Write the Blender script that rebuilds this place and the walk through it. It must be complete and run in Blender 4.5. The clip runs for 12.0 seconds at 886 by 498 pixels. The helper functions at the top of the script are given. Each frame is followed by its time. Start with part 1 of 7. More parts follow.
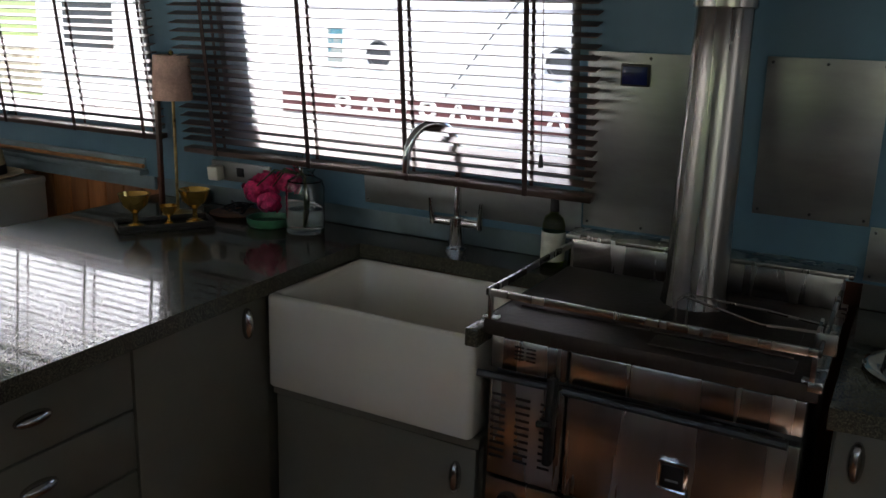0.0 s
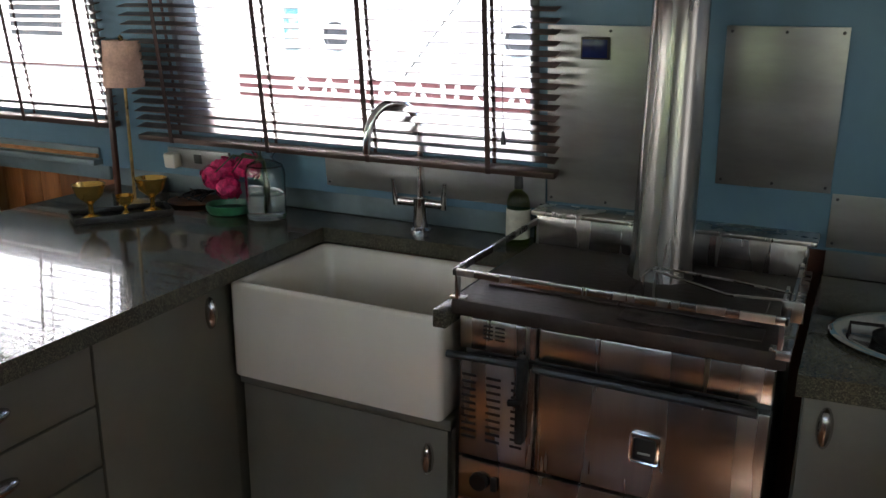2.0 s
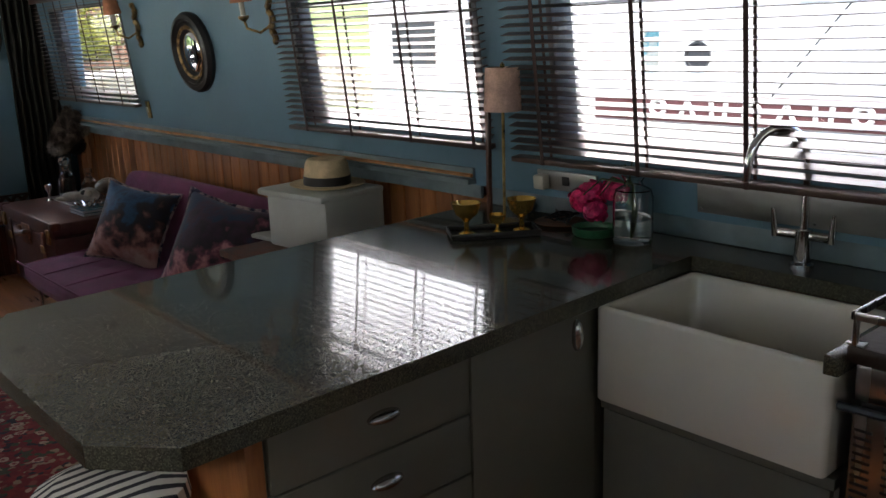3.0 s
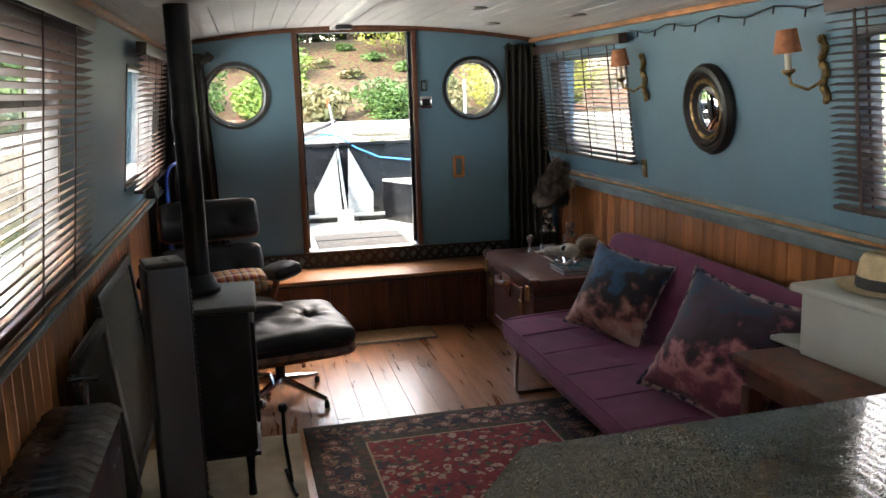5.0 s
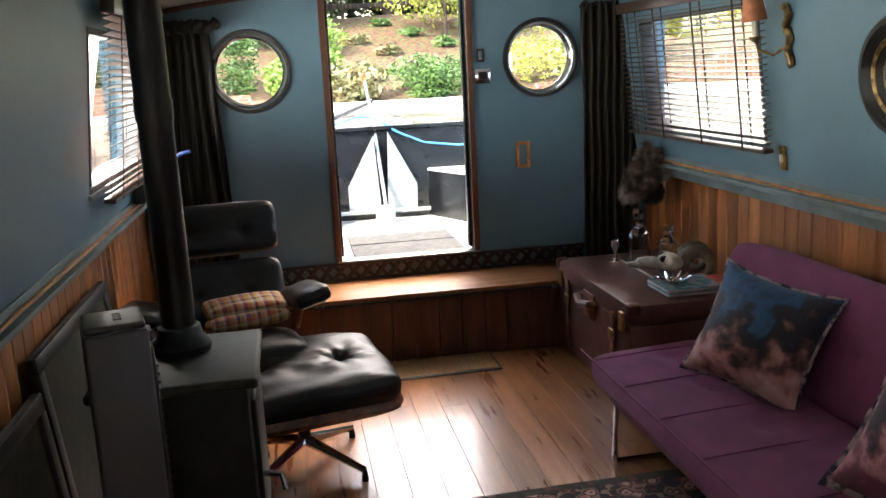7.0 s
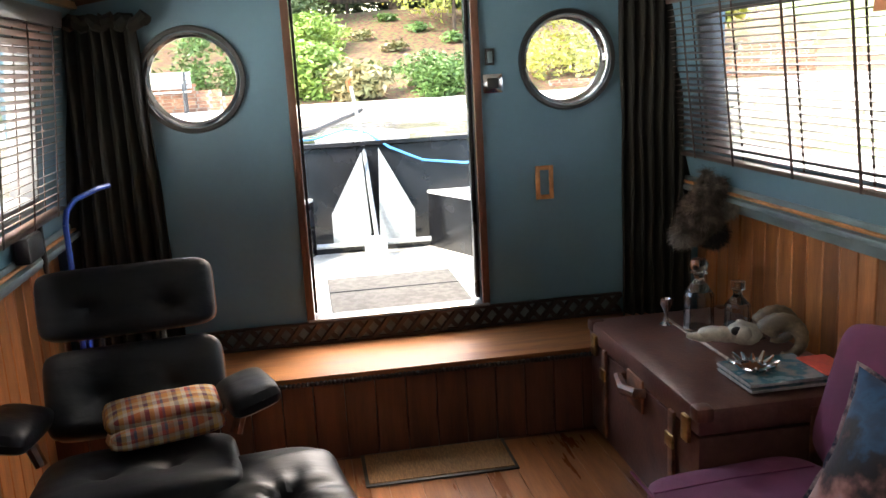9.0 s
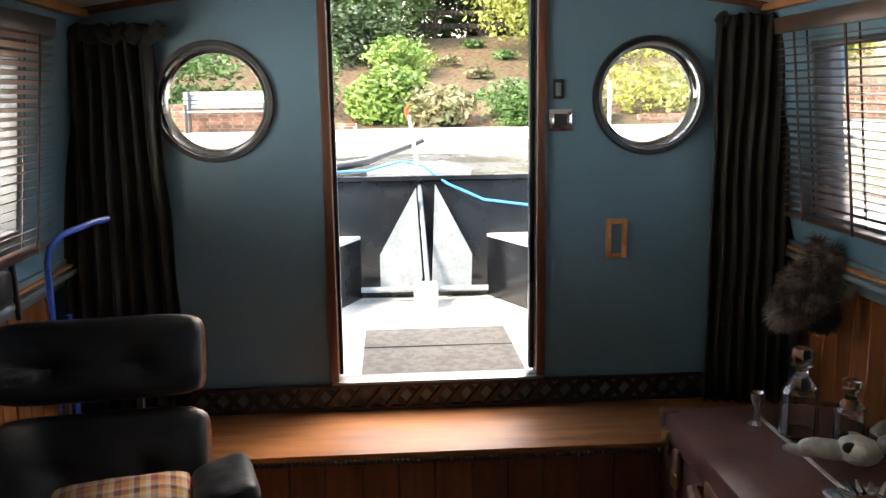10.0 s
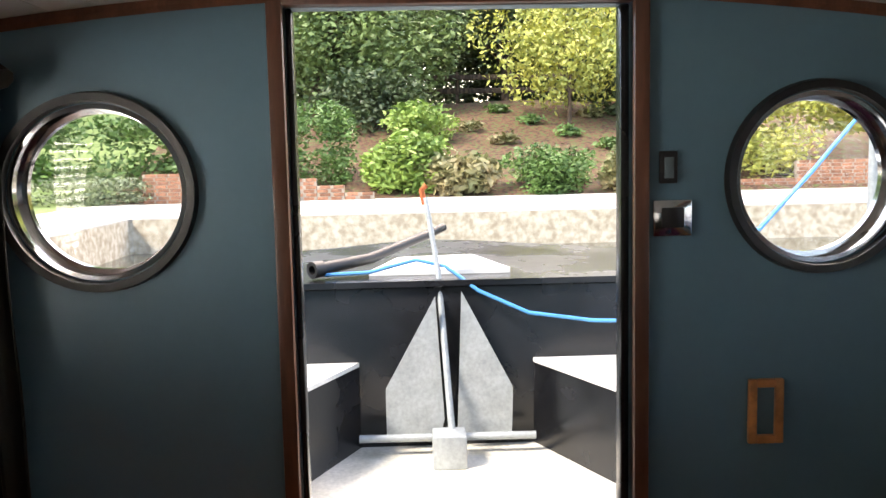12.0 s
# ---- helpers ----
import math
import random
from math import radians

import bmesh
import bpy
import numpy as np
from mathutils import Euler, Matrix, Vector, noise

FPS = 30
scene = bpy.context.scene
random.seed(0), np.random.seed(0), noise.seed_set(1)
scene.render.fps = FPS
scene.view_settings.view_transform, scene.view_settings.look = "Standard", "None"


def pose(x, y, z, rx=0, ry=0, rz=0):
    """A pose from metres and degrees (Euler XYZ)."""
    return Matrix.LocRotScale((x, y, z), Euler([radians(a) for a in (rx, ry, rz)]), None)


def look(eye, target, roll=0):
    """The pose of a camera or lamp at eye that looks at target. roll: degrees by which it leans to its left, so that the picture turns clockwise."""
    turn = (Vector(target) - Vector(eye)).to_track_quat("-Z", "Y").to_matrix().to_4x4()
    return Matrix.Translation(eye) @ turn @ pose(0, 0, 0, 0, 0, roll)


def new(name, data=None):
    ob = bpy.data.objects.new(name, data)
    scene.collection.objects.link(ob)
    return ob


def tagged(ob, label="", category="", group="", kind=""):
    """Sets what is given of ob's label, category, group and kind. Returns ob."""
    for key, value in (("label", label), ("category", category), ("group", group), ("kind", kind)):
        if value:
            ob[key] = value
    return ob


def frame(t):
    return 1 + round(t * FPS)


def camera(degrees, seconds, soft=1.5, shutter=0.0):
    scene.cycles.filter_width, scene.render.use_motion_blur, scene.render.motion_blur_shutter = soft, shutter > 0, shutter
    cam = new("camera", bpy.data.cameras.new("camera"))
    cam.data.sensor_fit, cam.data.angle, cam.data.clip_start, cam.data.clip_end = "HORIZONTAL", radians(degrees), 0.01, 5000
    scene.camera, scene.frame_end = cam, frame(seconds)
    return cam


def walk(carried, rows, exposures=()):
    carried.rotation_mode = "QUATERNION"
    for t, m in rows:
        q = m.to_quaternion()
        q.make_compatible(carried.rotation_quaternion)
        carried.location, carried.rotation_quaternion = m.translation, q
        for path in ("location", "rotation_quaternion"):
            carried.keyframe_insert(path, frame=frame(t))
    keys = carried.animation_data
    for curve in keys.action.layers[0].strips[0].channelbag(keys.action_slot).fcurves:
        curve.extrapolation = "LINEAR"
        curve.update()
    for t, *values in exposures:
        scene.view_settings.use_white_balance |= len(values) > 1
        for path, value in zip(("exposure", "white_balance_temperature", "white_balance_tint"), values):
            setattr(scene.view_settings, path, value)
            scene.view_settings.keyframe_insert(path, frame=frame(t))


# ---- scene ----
cam = camera(54.4, 12.0)
# seconds, place in metres, turn in degrees
ROWS = [
    (0.0, 0.006, 0.008, 1.532, 75.44, -1.77, 28.82),
    (0.5, 0.009, 0.023, 1.529, 73.84, -1.85, 22.80),
    (1.0, 0.015, 0.024, 1.527, 73.38, -1.51, 21.11),
    (1.5, 0.012, 0.029, 1.524, 73.39, -1.21, 21.44),
    (2.0, -0.004, 0.030, 1.525, 74.22, -0.45, 26.09),
    (2.5, -0.043, 0.014, 1.534, 75.13, 0.66, 35.43),
    (3.0, -0.092, -0.002, 1.533, 75.84, 1.91, 48.14),
    (3.3, -0.132, -0.008, 1.538, 76.35, 2.45, 56.01),
    (3.5, -0.162, -0.009, 1.548, 76.82, 2.55, 60.77),
    (3.7, -0.210, 0.006, 1.549, 77.46, 2.47, 64.89),
    (5.3, -0.935, 0.043, 1.606, 79.75, 1.96, 77.84),
    (5.5, -1.046, 0.033, 1.590, 80.10, 2.20, 77.91),
    (6.0, -1.383, 0.097, 1.577, 79.86, 2.20, 79.43),
    (6.5, -1.649, 0.134, 1.570, 78.59, 2.65, 80.05),
    (8.5, -2.730, 0.304, 1.593, 77.23, 2.50, 78.94),
    (9.0, -2.986, 0.405, 1.611, 77.83, 3.02, 80.34),
    (9.5, -3.241, 0.522, 1.609, 79.00, 1.76, 82.48),
    (10.0, -3.538, 0.613, 1.618, 79.75, 0.82, 86.19),
    (10.5, -3.864, 0.617, 1.628, 81.10, 1.32, 86.05),
    (11.0, -4.182, 0.633, 1.623, 82.11, 1.52, 85.74),
    (11.5, -4.522, 0.669, 1.649, 82.83, 1.38, 87.05),
    (12.0, -4.870, 0.673, 1.658, 84.00, 1.21, 87.62),
]
EXPOSURES = [(0.0, 2.6, 6600, 10), (0.5, 3.1, 6600, 10), (1.0, 3.75, 6600, 10), (1.7, 3.75, 6600, 10), (2.3, 3.25, 6600, 10), (3.0, 2.85, 6700, 10), (3.5, 2.85, 6800, 10), (5.3, 3.6, 7000, 10), (6.7, 3.65, 7000, 10), (8.5, 3.95, 7100, 10), (9.5, 3.45, 7150, 11), (10.5, 3.3, 7200, 12), (12.0, 2.65, 7300, 14)]
walk(cam, [(t, pose(x, y, z, rx, ry, rz)) for t, x, y, z, rx, ry, rz in ROWS], EXPOSURES)

# ---- light ----
world = bpy.data.worlds.new("sky")
scene.world = world
world.use_nodes = True
wn = world.node_tree.nodes
sky = wn.new("ShaderNodeTexSky")
sky.sky_type, sky.sun_disc = "NISHITA", False
sky.sun_elevation, sky.sun_rotation = radians(48), radians(-60)
sky.air_density, sky.dust_density = 1.0, 3.0
world.node_tree.links.new(sky.outputs[0], wn["Background"].inputs[0])
wn["Background"].inputs[1].default_value = 0.145
sun_data = bpy.data.lights.new("sun", "SUN")
sun_data.energy, sun_data.angle, sun_data.color = 1.5, radians(14), (1.0, 0.95, 0.87)
sun = new("sun", sun_data)
sun.matrix_basis = look((0, 0, 30), (-6, 10.4, 16.7))
# sky light at saloon and fore windows; galley, side, stern lamps are added fill
# galley and side windows are out of view; the stern wall has no door
for name, eye, aim, sx_, sy_, watts in (("galley_fill_light", (-1.2, -0.62, 1.47), (-1.2, 2, 1.2), 1.2, 0.58, 0.12), ("side_fill_light", (1.2, -0.62, 1.47), (1.2, 2, 1.2), 1.2, 0.58, 0.42), ("stern_fill_light", (2.57, 0.8, 1.2), (0, 0.8, 1.1), 0.8, 1.4, 0.6),
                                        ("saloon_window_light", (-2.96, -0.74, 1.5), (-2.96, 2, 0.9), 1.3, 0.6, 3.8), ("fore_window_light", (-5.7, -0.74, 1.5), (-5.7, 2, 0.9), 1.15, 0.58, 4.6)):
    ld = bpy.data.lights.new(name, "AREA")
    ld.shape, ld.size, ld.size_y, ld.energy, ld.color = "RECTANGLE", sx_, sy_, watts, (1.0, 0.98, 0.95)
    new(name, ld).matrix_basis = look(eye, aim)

# ---- materials ----


def material(name, colour, rough=0.5, metal=0.0, vary=0.15, scale=6.0, stretch=(1, 1, 1), bump=0.0, bump_scale=60.0, coat=0.0,
             second=None, mix=(0.4, 0.6), fine=0.5, rand=0.0, rough_vary=0.1, sheen=0.0):
    """A surface with colour variation at two scales, relief and uneven gloss."""
    m = bpy.data.materials.new(name)
    m.use_nodes = True
    nt, nd = m.node_tree, m.node_tree.nodes
    lk = nt.links.new
    b = nd["Principled BSDF"]
    tc = nd.new("ShaderNodeTexCoord")
    mp = nd.new("ShaderNodeMapping")
    mp.inputs["Scale"].default_value = stretch
    lk(tc.outputs["Object"], mp.inputs[0])
    src = mp.outputs[0]
    if rand:
        oi = nd.new("ShaderNodeObjectInfo")
        ad = nd.new("ShaderNodeVectorMath")
        ad.operation = "MULTIPLY_ADD"
        ad.inputs[0].default_value = (7.3, 3.1, 5.7)
        lk(oi.outputs["Random"], ad.inputs[1])
        lk(src, ad.inputs[2])
        src = ad.outputs[0]
    n1 = nd.new("ShaderNodeTexNoise")
    n1.inputs["Scale"].default_value, n1.inputs["Detail"].default_value = scale, 4
    lk(src, n1.inputs["Vector"])
    n2 = nd.new("ShaderNodeTexNoise")
    n2.inputs["Scale"].default_value, n2.inputs["Detail"].default_value = bump_scale, 3
    lk(src, n2.inputs["Vector"])
    r = nd.new("ShaderNodeValToRGB")
    c2 = second or tuple(max(0, c * (1 - 2 * vary)) for c in colour)
    r.color_ramp.elements[0].position, r.color_ramp.elements[1].position = mix
    r.color_ramp.elements[0].color, r.color_ramp.elements[1].color = (*c2, 1), (*colour, 1)
    lk(n1.outputs[0], r.inputs[0])
    hs = nd.new("ShaderNodeHueSaturation")
    lk(r.outputs[0], hs.inputs["Color"])
    mr = nd.new("ShaderNodeMapRange")
    mr.inputs["To Min"].default_value, mr.inputs["To Max"].default_value = 1 - fine * 0.6, 1 + fine * 0.6
    lk(n2.outputs[0], mr.inputs[0])
    val = mr.outputs[0]
    if rand:
        m2 = nd.new("ShaderNodeMapRange")
        m2.inputs["To Min"].default_value, m2.inputs["To Max"].default_value = 1 - rand, 1 + rand
        lk(oi.outputs["Random"], m2.inputs[0])
        mu = nd.new("ShaderNodeMath")
        mu.operation = "MULTIPLY"
        lk(val, mu.inputs[0])
        lk(m2.outputs[0], mu.inputs[1])
        val = mu.outputs[0]
    lk(val, hs.inputs["Value"])
    lk(hs.outputs[0], b.inputs["Base Color"])
    rr = nd.new("ShaderNodeMapRange")
    rr.inputs["To Min"].default_value, rr.inputs["To Max"].default_value = max(0.02, rough - rough_vary), min(1, rough + rough_vary)
    lk(n1.outputs[0], rr.inputs[0])
    lk(rr.outputs[0], b.inputs["Roughness"])
    b.inputs["Metallic"].default_value = metal
    b.inputs["Coat Weight"].default_value = coat
    b.inputs["Coat Roughness"].default_value = 0.15
    b.inputs["Sheen Weight"].default_value = sheen
    if bump:
        bp = nd.new("ShaderNodeBump")
        bp.inputs["Strength"].default_value, bp.inputs["Distance"].default_value = bump, 0.004
        lk(n2.outputs[0], bp.inputs["Height"])
        lk(bp.outputs[0], b.inputs["Normal"])
    return m


def glass(name, colour=(1, 1, 1), rough=0.0, ior=1.45):
    m = bpy.data.materials.new(name)
    m.use_nodes = True
    b = m.node_tree.nodes["Principled BSDF"]
    b.inputs["Base Color"].default_value = (*colour, 1)
    b.inputs["Roughness"].default_value, b.inputs["IOR"].default_value = rough, ior
    b.inputs["Transmission Weight"].default_value = 1
    return m


def coloured(m, build):
    """Lets build(nodes, link, object coordinates) drive the base colour."""
    nd, lk = m.node_tree.nodes, m.node_tree.links.new
    tc = next(n for n in nd if n.type == "TEX_COORD")
    lk(build(nd, lk, tc.outputs["Object"]), nd["Principled BSDF"].inputs["Base Color"])
    return m


def ramp_of(nd, lk, value, stops, constant=False):
    r = nd.new("ShaderNodeValToRGB")
    if constant:
        r.color_ramp.interpolation = "CONSTANT"
    while len(r.color_ramp.elements) < len(stops):
        r.color_ramp.elements.new(0.5)
    for e, (p, c) in zip(r.color_ramp.elements, stops):
        e.position, e.color = p, (*c, 1)
    lk(value, r.inputs[0])
    return r.outputs[0]


def maths(nd, lk, op, a, b=None):
    n = nd.new("ShaderNodeMath")
    n.operation = op
    for i, v in enumerate((a, b)):
        if v is None:
            continue
        if isinstance(v, (int, float)):
            n.inputs[i].default_value = v
        else:
            lk(v, n.inputs[i])
    return n.outputs[0]


def mixed(nd, lk, f, a, b):
    n = nd.new("ShaderNodeMix")
    n.data_type = "RGBA"
    for i, v in ((0, f), (6, a), (7, b)):
        if isinstance(v, (int, float)):
            n.inputs[i].default_value = v
        elif isinstance(v, tuple):
            n.inputs[i].default_value = (*v, 1)
        else:
            lk(v, n.inputs[i])
    return n.outputs[2]


WALL = material("blue wall paint", (0.103, 0.2, 0.262), 0.42, vary=0.06, scale=1.5, bump=0.08, bump_scale=40, fine=0.08)
TRIM = material("grey blue trim paint", (0.16, 0.22, 0.24), 0.4, vary=0.2, scale=4, bump=0.15, bump_scale=30, fine=0.2)
CEIL = material("white ceiling paint", (0.62, 0.64, 0.62), 0.45, vary=0.05, scale=2, bump=0.1, bump_scale=25, fine=0.08)
BOARD = material("orange pine boards", (0.42, 0.165, 0.055), 0.36, vary=0.25, scale=3, stretch=(6, 6, 0.7), bump=0.12, bump_scale=22, coat=0.2, second=(0.2, 0.065, 0.02), mix=(0.3, 0.7), rand=0.3)
PLANK = material("orange floor planks", (0.36, 0.15, 0.055), 0.3, vary=0.3, scale=3, stretch=(0.7, 7, 7), bump=0.15, bump_scale=20, coat=0.25, second=(0.17, 0.06, 0.022), mix=(0.3, 0.7), rand=0.25)
BENCHWOOD = material("varnished bench wood", (0.36, 0.15, 0.05), 0.5, scale=3, stretch=(7, 0.7, 7), bump=0.2, bump_scale=20, coat=0.0, second=(0.15, 0.052, 0.018), mix=(0.3, 0.7))
BENCHWOOD.node_tree.nodes["Principled BSDF"].inputs["Specular IOR Level"].default_value = 0.3
DARKWOOD = material("dark red brown wood", (0.13, 0.045, 0.025), 0.4, vary=0.25, scale=3, stretch=(6, 6, 0.7), bump=0.1, bump_scale=22, rand=0.2)
DOORWOOD = material("brown door frame", (0.14, 0.055, 0.03), 0.4, vary=0.2, scale=4, stretch=(5, 5, 0.6), bump=0.1, bump_scale=25)
FRAMEWOOD = material("orange wood frame", (0.52, 0.22, 0.075), 0.4, scale=8, vary=0.2, bump=0.1)
SLAT = material("dark walnut slats", (0.075, 0.04, 0.03), 0.32, vary=0.25, scale=6, stretch=(0.5, 5, 5), coat=0.2, rand=0.15)
TAPE = material("brown ladder tape", (0.05, 0.025, 0.02), 0.8, vary=0.2)
BLACK = material("black rubber", (0.012, 0.012, 0.013), 0.45, vary=0.2, scale=10, bump=0.05)
IRON = material("black cast iron", (0.013, 0.013, 0.013), 0.55, metal=0.0, vary=0.25, scale=9, bump=0.25, bump_scale=160)
FLUE = material("black flue pipe", (0.02, 0.02, 0.021), 0.38, metal=0.4, vary=0.3, scale=5, bump=0.06)
OLIVE = material("olive enamel stove top", (0.02, 0.025, 0.016), 0.55, vary=0.2, scale=8, bump=0.08)
LEATHER = material("black leather", (0.008, 0.0095, 0.014), 0.43, vary=0.2, scale=5, stretch=(1, 0.45, 1), bump=0.3, bump_scale=70, fine=0.3, rough_vary=0.07)
LEATHER.node_tree.nodes["Principled BSDF"].inputs["Specular IOR Level"].default_value = 0.34
IRON.node_tree.nodes["Principled BSDF"].inputs["Specular IOR Level"].default_value = 0.25
SHELL = material("rosewood shell", (0.2, 0.075, 0.035), 0.35, scale=4, stretch=(1, 6, 6), coat=0.2, vary=0.3)
CHROME = material("chrome", (0.75, 0.75, 0.76), 0.09, metal=1, vary=0.05, fine=0.02, rough_vary=0.04)
STEEL = material("brushed stainless steel", (0.42, 0.4, 0.38), 0.27, metal=1, vary=0.12, scale=2, stretch=(8, 8, 0.6), bump=0.03, bump_scale=50, fine=0.06)
STEELWALL = material("dull steel sheet", (0.36, 0.36, 0.345), 0.38, metal=0.75, vary=0.12, scale=2.5, stretch=(1, 1, 3), bump=0.08, bump_scale=30, fine=0.1)
HOTPLATE = material("burnt iron hotplate", (0.05, 0.035, 0.028), 0.5, metal=0.5, vary=0.3, scale=7, second=(0.02, 0.016, 0.014), mix=(0.3, 0.65), bump=0.25, bump_scale=70)
CERAMIC = material("white glazed ceramic", (0.72, 0.69, 0.61), 0.12, vary=0.03, scale=3, fine=0.03, coat=0.3, rough_vary=0.04)
UNIT = material("grey green cabinet paint", (0.15, 0.145, 0.115), 0.5, vary=0.08, scale=3, bump=0.04, fine=0.08)
PURPLE = material("plum sofa fabric", (0.19, 0.036, 0.105), 0.85, vary=0.12, scale=8, bump=0.4, bump_scale=420, fine=0.35, sheen=0.08)
TRUNK = material("brown trunk hide", (0.16, 0.072, 0.05), 0.36, vary=0.35, scale=7, second=(0.075, 0.028, 0.021), mix=(0.35, 0.7), bump=0.3, bump_scale=60)
STRAP = material("tan leather strap", (0.26, 0.11, 0.055), 0.5, vary=0.3, scale=12, bump=0.2)
CURTAIN = material("olive velvet curtain", (0.009, 0.0088, 0.0036), 0.85, vary=0.35, scale=5, bump=0.25, bump_scale=120, sheen=0.03)
BRASS = material("worn brass", (0.55, 0.38, 0.16), 0.3, metal=1, vary=0.3, scale=14)
GOLD = material("gold metal", (0.95, 0.6, 0.16), 0.2, metal=0.85, vary=0.1, scale=9)
GILT = material("gilt sconce", (0.36, 0.24, 0.1), 0.4, metal=0.7, vary=0.35, scale=30, bump=0.4, bump_scale=90)
SHADE = material("pink beige lampshade", (0.62, 0.4, 0.31), 0.8, vary=0.15, scale=20, bump=0.2, bump_scale=150)
BONE = material("bleached bone", (0.74, 0.7, 0.6), 0.55, vary=0.2, scale=12, bump=0.3, bump_scale=70)
HORN = material("brown ridged horn", (0.27, 0.21, 0.14), 0.5, vary=0.3, scale=10, stretch=(1, 1, 1), bump=0.5, bump_scale=80)
PLASTIC = material("pale grey plastic", (0.5, 0.53, 0.5), 0.4, vary=0.05, scale=4, fine=0.05)
CREAM = material("cream plastic", (0.6, 0.57, 0.48), 0.4, vary=0.05, fine=0.05)
DARKPLASTIC = material("dark grey plastic", (0.05, 0.052, 0.056), 0.4, vary=0.1, fine=0.1)
SILVERPLASTIC = material("silver grey plastic", (0.075, 0.078, 0.085), 0.45, metal=0.2, vary=0.05, fine=0.05)
STRAW = material("straw hat weave", (0.66, 0.52, 0.32), 0.75, vary=0.1, scale=20, bump=0.5, bump_scale=260)
PINK = material("pink petals", (0.75, 0.03, 0.17), 0.6, vary=0.2, scale=60)
STEM = material("green stems", (0.05, 0.09, 0.03), 0.5, vary=0.3, scale=40)
GREENDISH = material("green painted dish", (0.03, 0.15, 0.07), 0.35, vary=0.15, scale=15)
WHITEPAINT = material("white paint", (0.78, 0.78, 0.75), 0.4, vary=0.06, scale=4, bump=0.06, fine=0.05)
BLACKPAINT = material("black boat paint", (0.014, 0.015, 0.018), 0.26, vary=0.25, scale=3, bump=0.05, fine=0.2, rough_vary=0.14)
GALV = material("galvanised steel", (0.42, 0.45, 0.46), 0.55, metal=0.35, vary=0.08, scale=9, bump=0.05)
DECKPAINT = material("pale deck paint", (0.66, 0.63, 0.55), 0.6, vary=0.12, scale=5, bump=0.15, bump_scale=60, second=(0.45, 0.42, 0.34), mix=(0.25, 0.5))
ROPE = material("blue rope", (0.06, 0.3, 0.65), 0.7, vary=0.1, bump=0.4, bump_scale=200)
BLUESTEEL = material("blue steel tube", (0.02, 0.09, 0.5), 0.35, vary=0.1)
MAT = material("grey ribbed doormat", (0.12, 0.115, 0.1), 0.95, vary=0.2, scale=30, bump=0.6, bump_scale=140, fine=0.6)
COIR = material("brown coir mat", (0.33, 0.19, 0.085), 0.95, vary=0.2, scale=40, stretch=(1, 8, 1), bump=0.7, bump_scale=60, fine=0.6)
CONCRETE = material("weathered concrete", (0.5, 0.43, 0.32), 0.85, vary=0.2, scale=0.9, second=(0.27, 0.2, 0.13), mix=(0.35, 0.6), bump=0.4, bump_scale=12)
BRICK = material("red brick", (0.36, 0.17, 0.1), 0.85, vary=0.2, scale=9, bump=0.4, rand=0.25)
MORTAR = material("mortar", (0.36, 0.31, 0.25), 0.9, vary=0.1)
BENCHPAINT = material("pale bench slats", (0.5, 0.52, 0.5), 0.6, vary=0.1)
BARK = material("bark", (0.11, 0.075, 0.05), 0.9, vary=0.3, scale=5, stretch=(3, 3, 0.6), bump=0.6, bump_scale=16)
PANE = glass("window glass")
CUTGLASS = glass("cut glass", (0.96, 0.98, 0.97), 0.02, 1.5)
BOTTLE = glass("green bottle glass", (0.2, 0.3, 0.03), 0.05, 1.45)
WATERGLASS = glass("clear water", (0.95, 0.97, 0.9), 0.0, 1.33)


def leaf(name, colour, other):
    m = material(name, colour, 0.55, vary=0.2, scale=1.3, second=other, mix=(0.35, 0.65), fine=0.5, bump_scale=9)
    m.node_tree.nodes["Principled BSDF"].inputs["Transmission Weight"].default_value = 0.0
    m.node_tree.nodes["Principled BSDF"].inputs["Subsurface Weight"].default_value = 0.0
    return m


LEAF_DARK = leaf("dark evergreen leaves", (0.09, 0.13, 0.05), (0.045, 0.07, 0.03))
LEAF_GREY = leaf("grey green leaves", (0.22, 0.3, 0.1), (0.09, 0.14, 0.045))
LEAF_YELLOW = leaf("yellow autumn leaves", (0.46, 0.45, 0.09), (0.26, 0.3, 0.07))
LEAF_LIME = leaf("lime shrub leaves", (0.28, 0.4, 0.08), (0.15, 0.24, 0.05))
LEAF_MID = leaf("green shrub leaves", (0.12, 0.22, 0.05), (0.06, 0.12, 0.03))
LEAF_SILVER = leaf("silver hedge leaves", (0.24, 0.28, 0.16), (0.14, 0.18, 0.09))
GRASSY = leaf("dry grass blades", (0.3, 0.24, 0.12), (0.16, 0.18, 0.07))

# polished speckled worktop
TERRAZZO = material("polished speckled worktop", (0.12, 0.115, 0.085), 0.22, vary=0.1, scale=3, bump=0.0, fine=0.1, coat=0.5, rough_vary=0.04)
TERRAZZO.node_tree.nodes["Principled BSDF"].inputs["Specular IOR Level"].default_value = 0.15
TERRAZZO.node_tree.nodes["Principled BSDF"].inputs["Coat Roughness"].default_value = 0.035


def speckle(nd, lk, co):
    v = nd.new("ShaderNodeTexVoronoi")
    v.inputs["Scale"].default_value = 430
    lk(co, v.inputs["Vector"])
    sep = nd.new("ShaderNodeSeparateColor")
    lk(v.outputs["Color"], sep.inputs[0])
    return ramp_of(nd, lk, sep.outputs[0], [(0.0, (0.043, 0.041, 0.031)), (0.3, (0.06, 0.058, 0.043)), (0.62, (0.09, 0.084, 0.06)), (0.92, (0.125, 0.116, 0.083))], True)


